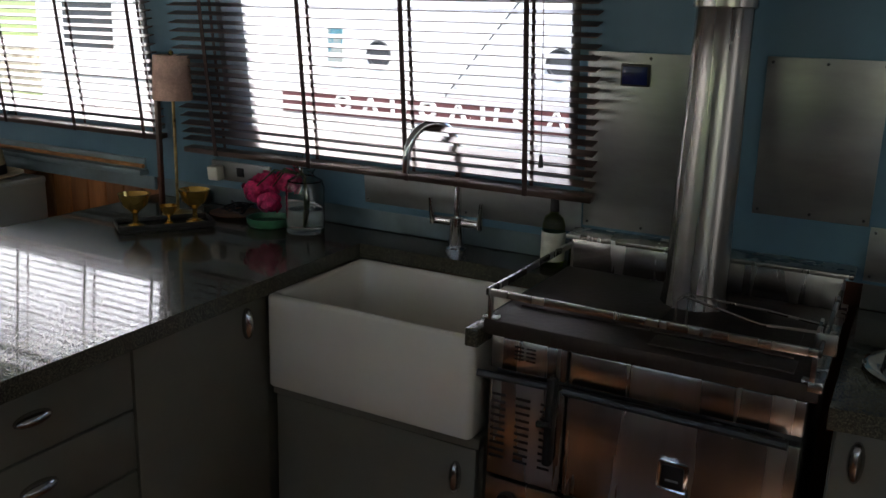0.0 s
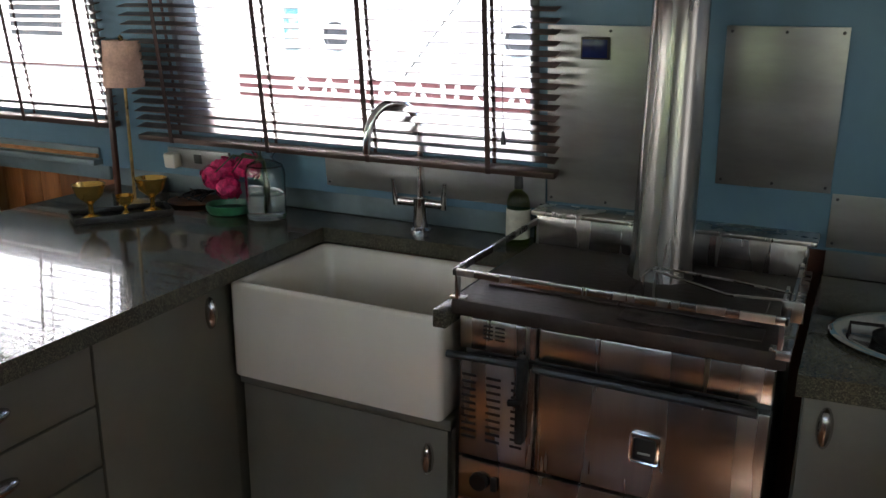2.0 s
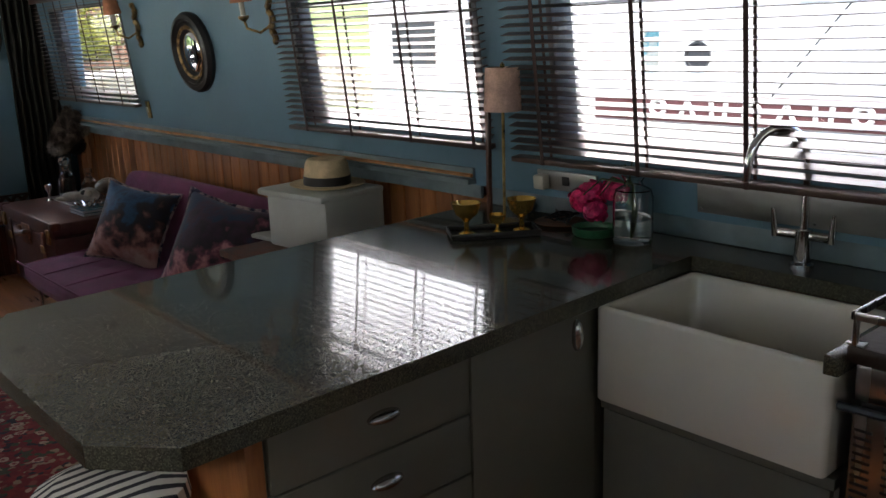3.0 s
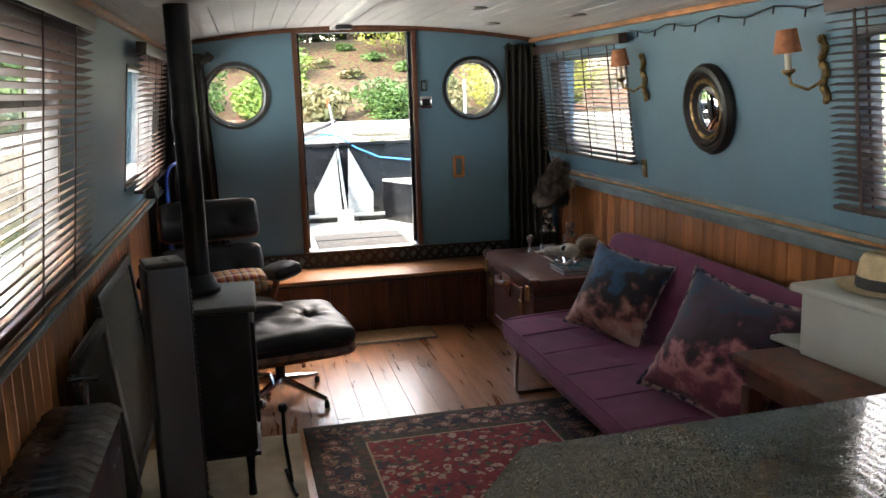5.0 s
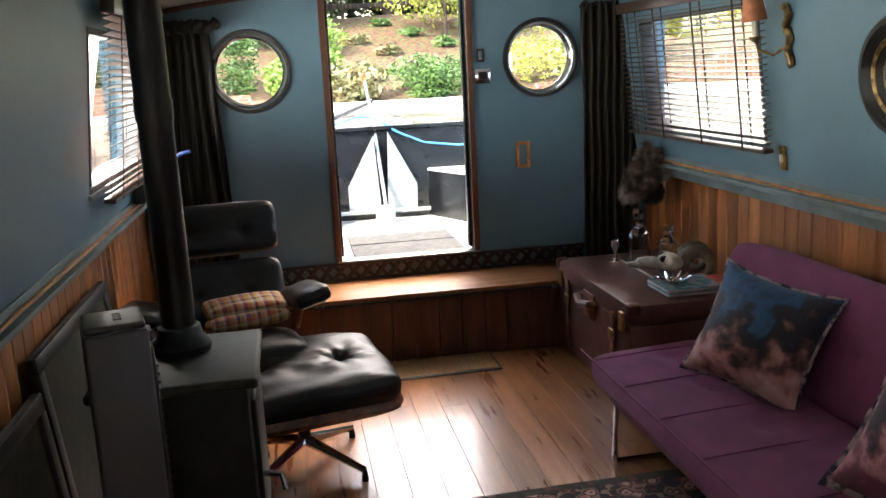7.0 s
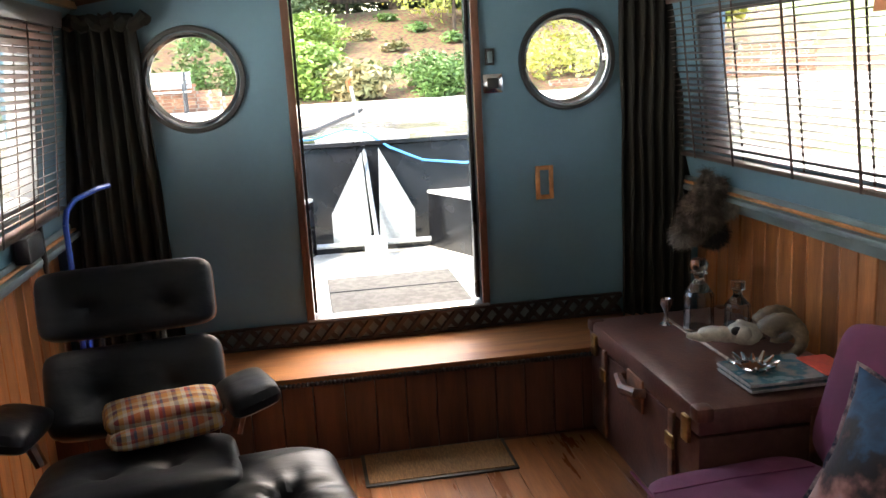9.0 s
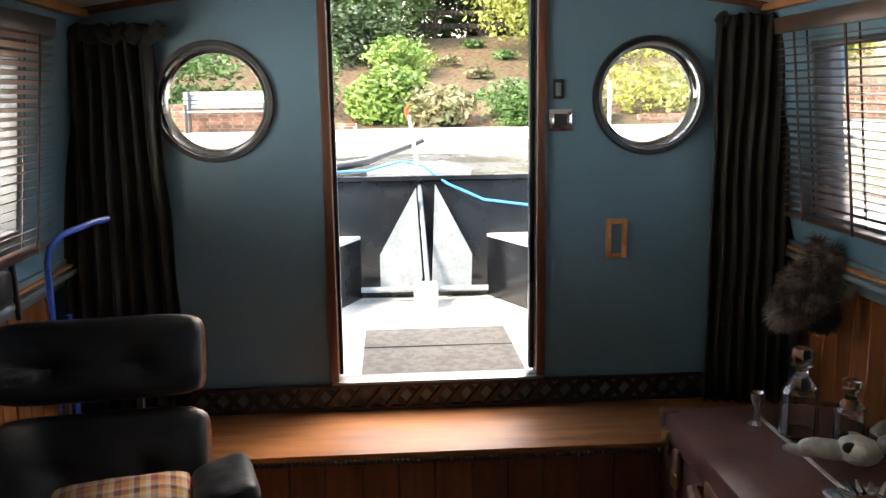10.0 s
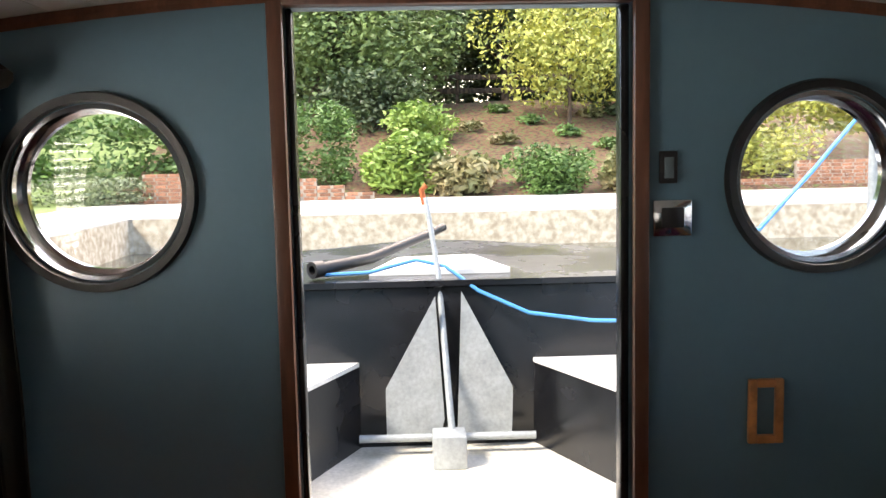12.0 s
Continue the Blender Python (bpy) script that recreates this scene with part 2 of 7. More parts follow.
coloured(TERRAZZO, speckle)

# rug: red field, dark borders with pale florets; x and y from the rug's centre
RUG = material("red patterned rug", (0.2, 0.02, 0.02), 0.95, bump=0.5, bump_scale=300, vary=0.2)
RUG_L, RUG_W = 1.12, 0.70


def rug_pattern(nd, lk, co):
    sp = nd.new("ShaderNodeSeparateXYZ")
    lk(co, sp.inputs[0])
    ax = maths(nd, lk, "ABSOLUTE", sp.outputs[0])
    ay = maths(nd, lk, "ABSOLUTE", sp.outputs[1])
    edge = maths(nd, lk, "MINIMUM", maths(nd, lk, "SUBTRACT", RUG_L, ax), maths(nd, lk, "SUBTRACT", RUG_W, ay))
    nz = nd.new("ShaderNodeTexNoise")
    nz.inputs["Scale"].default_value = 26
    lk(co, nz.inputs["Vector"])
    v1 = nd.new("ShaderNodeTexVoronoi")
    v1.inputs["Scale"].default_value = 13
    mixv = nd.new("ShaderNodeMix")
    mixv.data_type = "VECTOR"
    mixv.inputs[0].default_value = 0.035
    lk(co, mixv.inputs[4])
    lk(nz.outputs["Color"], mixv.inputs[5])
    lk(mixv.outputs[1], v1.inputs["Vector"])
    v2 = nd.new("ShaderNodeTexVoronoi")
    v2.inputs["Scale"].default_value = 42
    lk(mixv.outputs[1], v2.inputs["Vector"])
    sc = nd.new("ShaderNodeSeparateColor")
    lk(v2.outputs["Color"], sc.inputs[0])
    field = ramp_of(nd, lk, sc.outputs[0], [(0, (0.17, 0.014, 0.018)), (0.5, (0.22, 0.02, 0.022)), (0.68, (0.035, 0.02, 0.03)), (0.78, (0.3, 0.2, 0.13)), (0.88, (0.24, 0.06, 0.05)), (0.94, (0.06, 0.06, 0.035))], True)
    border = ramp_of(nd, lk, sc.outputs[1], [(0, (0.018, 0.014, 0.022)), (0.5, (0.035, 0.026, 0.026)), (0.7, (0.14, 0.03, 0.03)), (0.85, (0.24, 0.16, 0.11))], True)
    flor = ramp_of(nd, lk, v1.outputs["Distance"], [(0, (0.24, 0.05, 0.05)), (0.14, (0.42, 0.27, 0.2)), (0.26, (0.1, 0.03, 0.03)), (0.36, (0.22, 0.13, 0.08)), (0.44, (0.02, 0.016, 0.02))], True)
    isflor = maths(nd, lk, "LESS_THAN", v1.outputs["Distance"], 0.44)
    b1 = mixed(nd, lk, isflor, border, flor)
    small = mixed(nd, lk, maths(nd, lk, "LESS_THAN", v1.outputs["Distance"], 0.27), field, flor)
    guard = ramp_of(nd, lk, sc.outputs[2], [(0, (0.035, 0.028, 0.018)), (0.6, (0.06, 0.045, 0.03)), (0.85, (0.12, 0.04, 0.03))], True)
    out = mixed(nd, lk, maths(nd, lk, "GREATER_THAN", edge, 0.05), guard, b1)
    out = mixed(nd, lk, maths(nd, lk, "GREATER_THAN", edge, 0.205), out, guard)
    out = mixed(nd, lk, maths(nd, lk, "GREATER_THAN", edge, 0.262), out, (0.34, 0.25, 0.16))
    out = mixed(nd, lk, maths(nd, lk, "GREATER_THAN", edge, 0.272), out, small)
    return out


coloured(RUG, rug_pattern)


def velvet(name, stops, seed):
    m = material(name, (0.2, 0.1, 0.1), 0.7, bump=0.25, bump_scale=60, vary=0.2, sheen=0.12)

    def build(nd, lk, co):
        n = nd.new("ShaderNodeTexNoise")
        n.noise_dimensions = "4D"
        n.inputs["W"].default_value = seed
        n.inputs["Scale"].default_value, n.inputs["Detail"].default_value = 11.0, 8
        lk(co, n.inputs["Vector"])
        sp = nd.new("ShaderNodeSeparateXYZ")
        lk(co, sp.inputs[0])
        h = maths(nd, lk, "ADD", maths(nd, lk, "MULTIPLY", sp.outputs[2], 1.25), maths(nd, lk, "MULTIPLY", n.outputs[0], 0.9))
        return ramp_of(nd, lk, h, stops)
    return coloured(m, build)


VELVET_A = velvet("blue pink velvet", [(0.2, (0.58, 0.4, 0.36)), (0.33, (0.42, 0.2, 0.17)), (0.41, (0.13, 0.055, 0.055)), (0.47, (0.02, 0.014, 0.02)), (0.58, (0.014, 0.018, 0.035)), (0.66, (0.016, 0.08, 0.18)), (0.76, (0.012, 0.04, 0.1))], 2.0)
VELVET_B = velvet("plum pink velvet", [(0.15, (0.1, 0.03, 0.06)), (0.3, (0.2, 0.05, 0.085)), (0.41, (0.5, 0.21, 0.22)), (0.48, (0.16, 0.045, 0.075)), (0.54, (0.022, 0.015, 0.024)), (0.68, (0.05, 0.02, 0.045)), (0.78, (0.014, 0.035, 0.08))], 5.0)
FRAY = material("pale frayed velvet edge", (0.36, 0.26, 0.26), 0.9, vary=0.3, scale=25, second=(0.03, 0.03, 0.06), mix=(0.42, 0.56), bump=0.4, bump_scale=200)
RADIATOR = material("dull silver radiator paint", (0.16, 0.16, 0.16), 0.25, metal=0.8, vary=0.2, scale=9, bump=0.1)
PLAID = material("orange plaid wool", (0.5, 0.25, 0.1), 0.9, bump=0.4, bump_scale=220)


def plaid(nd, lk, co):
    sp = nd.new("ShaderNodeSeparateXYZ")
    lk(co, sp.inputs[0])
    cols = [(0, (0.42, 0.17, 0.04)), (0.2, (0.4, 0.32, 0.22)), (0.34, (0.08, 0.03, 0.05)), (0.5, (0.4, 0.24, 0.06)), (0.66, (0.42, 0.38, 0.32)), (0.8, (0.28, 0.04, 0.03)), (0.91, (0.06, 0.06, 0.1))]
    a = ramp_of(nd, lk, maths(nd, lk, "FRACT", maths(nd, lk, "MULTIPLY", sp.outputs[1], 11.0)), cols, True)
    b = ramp_of(nd, lk, maths(nd, lk, "FRACT", maths(nd, lk, "MULTIPLY", maths(nd, lk, "ADD", sp.outputs[0], sp.outputs[2]), 12.0)), cols, True)
    return mixed(nd, lk, 0.45, a, b)


coloured(PLAID, plaid)
STRIPE = material("black and white striped cloth", (0.6, 0.58, 0.52), 0.9, bump=0.3, bump_scale=200)


def stripes(nd, lk, co):
    sp = nd.new("ShaderNodeSeparateXYZ")
    lk(co, sp.inputs[0])
    return ramp_of(nd, lk, maths(nd, lk, "FRACT", maths(nd, lk, "MULTIPLY", sp.outputs[0], 34.0)), [(0, (0.03, 0.03, 0.04)), (0.42, (0.62, 0.6, 0.54))], True)


coloured(STRIPE, stripes)
WATER = material("canal water", (0.06, 0.06, 0.04), 0.06, vary=0.1, scale=0.5, bump=0.35, bump_scale=3, fine=0.1, rough_vary=0.03)
PICTURE = material("mottled dark picture", (0.045, 0.042, 0.03), 0.6, vary=0.3, scale=9, second=(0.03, 0.035, 0.03), mix=(0.45, 0.55), fine=0.6, bump_scale=25)
PICTURE.node_tree.nodes["Principled BSDF"].inputs["Specular IOR Level"].default_value = 0.1
MAROON = material("maroon band paint", (0.11, 0.04, 0.042), 0.4, vary=0.1)
NAVY = material("blue display", (0.01, 0.02, 0.1), 0.2, vary=0.1)
PAPER = material("magazine paper", (0.6, 0.6, 0.57), 0.5, vary=0.1, scale=40)
COVER = material("blue green magazine cover", (0.08, 0.2, 0.24), 0.25, vary=0.3, scale=14, second=(0.3, 0.32, 0.3), mix=(0.45, 0.55))
REDCOVER = material("red paper", (0.6, 0.08, 0.05), 0.4, vary=0.1)
LABEL = material("pale bottle label", (0.6, 0.6, 0.5), 0.6, vary=0.05)
MIRROR = material("convex mirror silver", (0.85, 0.86, 0.86), 0.02, metal=1, vary=0.01, fine=0.0, rough_vary=0.01)

# ---- building tools ----
ROOT = {}


def thing(name, at=(0, 0, 0), label="", category="", group="", kind="", m=None):
    """An empty at a thing's base; its parts are built in world coordinates."""
    ob = new(name)
    ob.empty_display_size = 0.1
    ob.matrix_basis = m if m is not None else pose(*at)
    ROOT[ob] = ob.matrix_basis.copy()
    return tagged(ob, label, category, group, kind)


def smooth(me, angle=40):
    me.set_sharp_from_angle(angle=radians(angle))
    return me


def mesh_of(name, bm, mat, flat=False):
    bmesh.ops.recalc_face_normals(bm, faces=bm.faces)
    for f in bm.faces:
        f.smooth = not flat
    me = bpy.data.meshes.new(name)
    bm.to_mesh(me)
    bm.free()
    me.materials.append(mat)
    if not flat:
        smooth(me)
    return me


def part(name, bm, mat, parent, label="", local=False, flat=False):
    """Links a bmesh as one mesh under a thing or a part."""
    m = ROOT[parent]
    if not local:
        bm.transform(m.inverted())
    ob = new(name, mesh_of(name, bm, mat, flat))
    ob.parent = parent
    ROOT[ob] = m
    return tagged(ob, label)


def solid(name, bm, mat, label="", category="", group="", kind="", at=None, flat=False):
    """A thing of one mesh, with its origin at its base."""
    if at is None:
        xs = [v.co for v in bm.verts]
        at = (sum(c.x for c in xs) / len(xs), sum(c.y for c in xs) / len(xs), min(c.z for c in xs))
    bm.transform(Matrix.Translation(at).inverted())
    ob = new(name, mesh_of(name, bm, mat, flat))
    ob.matrix_basis = Matrix.Translation(at)
    ROOT[ob] = ob.matrix_basis.copy()
    return tagged(ob, label, category, group, kind)


def B():
    return bmesh.new()


def box(bm, x0, x1, y0, y1, z0, z1, bevel=0.0, seg=2, m=None):
    r = bmesh.ops.create_cube(bm, size=1)
    vs = r["verts"]
    for v in vs:
        v.co = Vector(((x0 + x1) / 2 + v.co.x * (x1 - x0), (y0 + y1) / 2 + v.co.y * (y1 - y0), (z0 + z1) / 2 + v.co.z * (z1 - z0)))
    if m is not None:
        for v in vs:
            v.co = m @ v.co
    if bevel:
        es = {e for v in vs for e in v.link_edges}
        bmesh.ops.bevel(bm, geom=list(es), offset=bevel, segments=seg, affect="EDGES", profile=0.5)
    return bm


def tube(bm, pts, r, n=10, caps=True):
    """A round bar along points; r is one radius or one for each point."""
    pts = [Vector(p) for p in pts]
    rs = r if isinstance(r, (list, tuple)) else [r] * len(pts)
    rings, last = [], None
    for i, p in enumerate(pts):
        d = (pts[min(i + 1, len(pts) - 1)] - pts[max(i - 1, 0)]).normalized()
        if last is None:
            a = d.orthogonal().normalized()
        else:
            a = (last - d * last.dot(d)).normalized()
        last = a
        b = d.cross(a)
        rings.append([bm.verts.new(p + rs[i] * (math.cos(2 * math.pi * k / n) * a + math.sin(2 * math.pi * k / n) * b)) for k in range(n)])
    for r0, r1 in zip(rings, rings[1:]):
        for k in range(n):
            bm.faces.new((r0[k], r0[(k + 1) % n], r1[(k + 1) % n], r1[k]))
    if caps:
        bm.faces.new(rings[0][::-1])
        bm.faces.new(rings[-1])
    return bm


def lathe(bm, profile, at=(0, 0, 0), n=24, m=None, sx=1.0, sy=1.0):
    """A turned shape from (radius, height) pairs about z."""
    rings = []
    for r, h in profile:
        ring = []
        for k in range(n):
            c = Vector((sx * r * math.cos(2 * math.pi * k / n), sy * r * math.sin(2 * math.pi * k / n), h))
            c = (m @ c) if m is not None else c + Vector(at)
            ring.append(bm.verts.new(c))
        rings.append(ring)
    for r0, r1 in zip(rings, rings[1:]):
        for k in range(n):
            bm.faces.new((r0[k], r0[(k + 1) % n], r1[(k + 1) % n], r1[k]))
    closed = profile[0] == profile[-1]
    if profile[0][0] > 1e-5 and not closed:
        bm.faces.new(rings[0][::-1])
    if profile[-1][0] > 1e-5 and not closed:
        bm.faces.new(rings[-1])
    bmesh.ops.remove_doubles(bm, verts=[v for ring in rings for v in ring], dist=1e-6)
    return bm


def prism(bm, outline, z0, z1, m=None):
    """An upright slab over a flat outline of (x, y)."""
    lo = [bm.verts.new((m @ Vector((x, y, z0))) if m is not None else (x, y, z0)) for x, y in outline]
    hi = [bm.verts.new((m @ Vector((x, y, z1))) if m is not None else (x, y, z1)) for x, y in outline]
    bm.faces.new(lo[::-1])
    bm.faces.new(hi)
    k = len(outline)
    for i in range(k):
        bm.faces.new((lo[i], lo[(i + 1) % k], hi[(i + 1) % k], hi[i]))
    return bm


def ellipse(cx, cy, a, b, n=40, p=2.0):
    out = []
    for k in range(n):
        c, s = math.cos(2 * math.pi * k / n), math.sin(2 * math.pi * k / n)
        out.append((cx + a * math.copysign(abs(c) ** (2 / p), c), cy + b * math.copysign(abs(s) ** (2 / p), s)))
    return out


def cushion(bm, lx, ly, lz, m, tufts=(), n=26, p=4.0, crease=0.0, seed=0, depth=0.5, soft=0.32, pinch=0.0):
    """A soft pad, lx by ly by lz, rounded, with dimples at tufts (u, v in -1..1) on its top."""
    def side(sign):
        grid = []
        for i in range(n + 1):
            row = []
            for j in range(n + 1):
                u, v = 2 * i / n - 1, 2 * j / n - 1
                u2, v2 = math.copysign(1 - (1 - abs(u)) ** 1.35, u), math.copysign(1 - (1 - abs(v)) ** 1.35, v)
                e = max(0.0, (1 - abs(u2) ** p) * (1 - abs(v2) ** p))
                h = 0.5 * lz * (e ** soft)
                k = 1 - 0.10 * (abs(u2) ** 6) * (abs(v2) ** 6) * (pinch == 0)
                ku, kv = k * (1 - pinch * (1 - v2 * v2)), k * (1 - pinch * (1 - u2 * u2))
                if sign > 0:
                    for a, b in tufts:
                        dx, dy = (u2 - a) * lx / 2, (v2 - b) * ly / 2
                        d = math.hypot(dx, dy)
                        ang = math.atan2(dy, dx)
                        h -= depth * 0.5 * lz * math.exp(-(d / 0.035) ** 1.4) * 1.0
                        h -= crease * 0.012 * math.exp(-d / 0.09) * (0.5 + 0.5 * math.cos(7 * ang + 2.0 * noise.noise((a * 3, b * 3, d * 9 + seed))))
                    if crease:
                        h += crease * 0.006 * noise.noise((u2 * 5 + seed, v2 * 2.2, 0.3 + seed))
                row.append(bm.verts.new(m @ Vector((u2 * ku * lx / 2, v2 * kv * ly / 2, sign * h))))
            grid.append(row)
        for i in range(n):
            for j in range(n):
                bm.faces.new((grid[i][j], grid[i + 1][j], grid[i + 1][j + 1], grid[i][j + 1]))
        return grid
    side(1)
    side(-1)
    bmesh.ops.remove_doubles(bm, verts=bm.verts, dist=1e-5)
    return bm


def holed(bm, u0, u1, v0, v1, cu, cv, r, d0, d1, put, n=48):
    """A slab from u0, v0 to u1, v1 with a round hole; put(u, d, v) places a point."""
    def rim(k):
        a = 2 * math.pi * k / n
        c, s = math.cos(a), math.sin(a)
        t = min((u1 - cu) / c if c > 1e-9 else ((u0 - cu) / c if c < -1e-9 else 1e9), (v1 - cv) / s if s > 1e-9 else ((v0 - cv) / s if s < -1e-9 else 1e9))
        return cu + r * c, cv + r * s, cu + t * c, cv + t * s
    q = [rim(k) for k in range(n)]
    inner = [[bm.verts.new(put(a, d, b)) for a, b, _, _ in q] for d in (d0, d1)]
    outer = [[bm.verts.new(put(a, d, b)) for _, _, a, b in q] for d in (d0, d1)]
    for k in range(n):
        j = (k + 1) % n
        for s in (0, 1):
            bm.faces.new((inner[s][k], inner[s][j], outer[s][j], outer[s][k]))
            ca, cb = q[k][2:], q[j][2:]
            if abs(ca[0] - cb[0]) > 1e-6 and abs(ca[1] - cb[1]) > 1e-6:
                d = (d0, d1)[s]
                cx = u1 if max(ca[0], cb[0]) > cu + 0.9 * (u1 - cu) else u0
                cy = v1 if max(ca[1], cb[1]) > cv + 0.9 * (v1 - cv) else v0
                bm.faces.new((outer[s][k], outer[s][j], bm.verts.new(put(cx, d, cy))))
        bm.faces.new((inner[0][k], inner[0][j], inner[1][j], inner[1][k]))
    return bm


LEAN = math.atan(0.107)
SIN, COS = math.sin(LEAN), math.cos(LEAN)


def wall_frame(side, x, z=1.0):
    """Axes on the leaning cabin side: x along, y outwards, z up the slope, from the rail at height 1."""
    if side == "right":
        m = Matrix(((1, 0, 0, x), (0, COS, -SIN, 2.17), (0, SIN, COS, 1.0), (0, 0, 0, 1)))
    else:
        m = Matrix(((-1, 0, 0, x), (0, -COS, SIN, -0.57), (0, SIN, COS, 1.0), (0, 0, 0, 1)))
    return m @ Matrix.Translation((0, 0, z - 1.0))

# ---- structure ----
END, STERN = -6.84, 2.6
GROUND_X = (-17.7, -17.62)


def ceiling_z(y):
    return 2.045 - 0.066 * (y - 0.8) ** 2


# cabin sides above the rail, with their openings: (x0, x1, z0, z1)
RIGHT_WINDOWS = [(-6.50, -5.27, 1.20, 1.78), (-3.44, -2.27, 1.18, 1.76), (-1.96, -0.76, 1.16, 1.74)]
# last two left windows are unseen, added to let light into the galley
LEFT_WINDOWS = [(-6.30, -5.10, 1.19, 1.77), (-3.62, -2.30, 1.15, 1.75), (-1.8, -0.6, 1.18, 1.76), (0.6, 1.8, 1.18, 1.76)]
PORT_K = (0.29, 1.515, 0.205)


def side_wall(side, windows, port=None):
    bm = B()
    m = wall_frame(side, 0)
    s = 1 if side == "right" else -1
    top = 0.98

    def slab(x0, x1, v0, v1):
        if x1 - x0 > 1e-4 and v1 - v0 > 1e-4:
            box(bm, min(s * x0, s * x1), max(s * x0, s * x1), 0, 0.09, v0, v1, m=m)
    x = END - 0.1
    cells = list(windows)
    if port:
        cells.append((port[0] - 0.28, port[0] + 0.28, port[1] - 0.28, port[1] + 0.28))
    for i, (x0, x1, z0, z1) in enumerate(sorted(cells)):
        slab(x, x0, -0.02, top)
        slab(x0, x1, -0.02, z0 - 1)
        slab(x0, x1, z1 - 1, top)
        if port and x0 == port[0] - 0.28:
            holed(bm, x0, x1, z0 - 1, z1 - 1, port[0], port[1] - 1, port[2], 0, 0.09, lambda u, d, v: m @ Vector((u, d, v)))
        x = x1
    slab(x, STERN, -0.02, top)
    return solid("wall_%s" % side, bm, WALL, "teal blue painted cabin side with window openings", "wall", kind="structure", at=(-2, 2.17 if s > 0 else -0.57, 0.98), flat=True)


wall_right = side_wall("right", RIGHT_WINDOWS, PORT_K)
wall_left = side_wall("left", LEFT_WINDOWS)
bm = box(B(), END - 0.1, STERN, 2.275, 2.36, -0.05, 1.0)
low_right = solid("wall_lower_right", bm, DARKWOOD, "lower hull side behind the boarding", "wall", kind="structure", flat=True)
bm = box(B(), END - 0.1, STERN, -0.76, -0.675, -0.05, 1.0)
low_left = solid("wall_lower_left", bm, DARKWOOD, "lower hull side behind the boarding", "wall", kind="structure", flat=True)
bm = box(B(), STERN, STERN + 0.08, -0.8, 2.4, -0.05, 2.1)
solid("wall_stern", bm, WALL, "plain teal wall closing the cabin", "wall", kind="structure", flat=True)

# end wall with door opening and two portholes
DOOR = (0.405, 1.19, 0.495, 2.0)
bm = B()


def end_put(u, d, v):
    return Vector((END - d, u, v))


def end_slab(y0, y1, z0, z1):
    box(bm, END - 0.07, END, y0, y1, z0, z1)


for cy in (-0.024, 1.63):
    holed(bm, cy - 0.27, cy + 0.27, 1.33, 1.87, cy, 1.597, 0.2, 0, 0.07, end_put)
    end_slab(cy - 0.27, cy + 0.27, -0.05, 1.33)
    end_slab(cy - 0.27, cy + 0.27, 1.87, 2.15)
end_slab(-0.8, -0.294, -0.05, 2.15)
end_slab(0.246, DOOR[0], -0.05, 2.15)
end_slab(DOOR[0], DOOR[1], -0.05, DOOR[2])
end_slab(DOOR[0], DOOR[1], DOOR[3], 2.15)
end_slab(DOOR[1], 1.36, -0.05, 2.15)
end_slab(1.90, 2.4, -0.05, 2.15)
wall_end = solid("wall_front", bm, WALL, "teal blue painted front bulkhead with doorway and portholes", "wall", kind="structure", at=(END, 0.8, 0), flat=True)

# ceiling of white boards that run along the boat
bm = B()
y = -0.62
while y < 2.2:
    y1 = min(y + 0.105, 2.22)
    for z_off, a, b in ((0, y + 0.002, y1 - 0.002),):
        q = [(END - 0.05, a), (STERN, a), (STERN, b), (END - 0.05, b)]
        lo = [bm.verts.new((px, py, ceiling_z(py) + z_off)) for px, py in q]
        hi = [bm.verts.new((px, py, ceiling_z(py) + 0.03)) for px, py in q]
        bm.faces.new(lo)
        for i in range(4):
            bm.faces.new((lo[i], lo[(i + 1) % 4], hi[(i + 1) % 4], hi[i]))
    y = y1
q = [-0.8 + 3.2 * i / 16 for i in range(17)]
for a, b in zip(q, q[1:]):
    vs = [bm.verts.new((px, py, ceiling_z(py) + 0.012)) for px, py in ((END - 0.05, a), (STERN + 0.05, a), (STERN + 0.05, b), (END - 0.05, b))]
    bm.faces.new(vs)
    vs = [bm.verts.new((px, py, ceiling_z(py) + 0.07)) for px, py in ((END - 0.1, a), (STERN + 0.05, a), (STERN + 0.05, b), (END - 0.1, b))]
    bm.faces.new(vs)
solid("ceiling", bm, CEIL, "white painted boarded curved ceiling", "ceiling", kind="structure", at=(-2, 0.8, 2.0), flat=True)
bm = box(B(), END + 0.02, STERN, 0.63, 0.70, 2.015, 2.043, 0.004)
solid("trim_ceiling_batten", bm, CEIL, "white painted ceiling batten", "trim", kind="structure")

bm = box(B(), END - 0.1, STERN, -0.75, 2.35, -0.08, -0.022)
floor = solid("floor", bm, DARKWOOD, "dark subfloor under orange planks", "floor", kind="structure", flat=True)

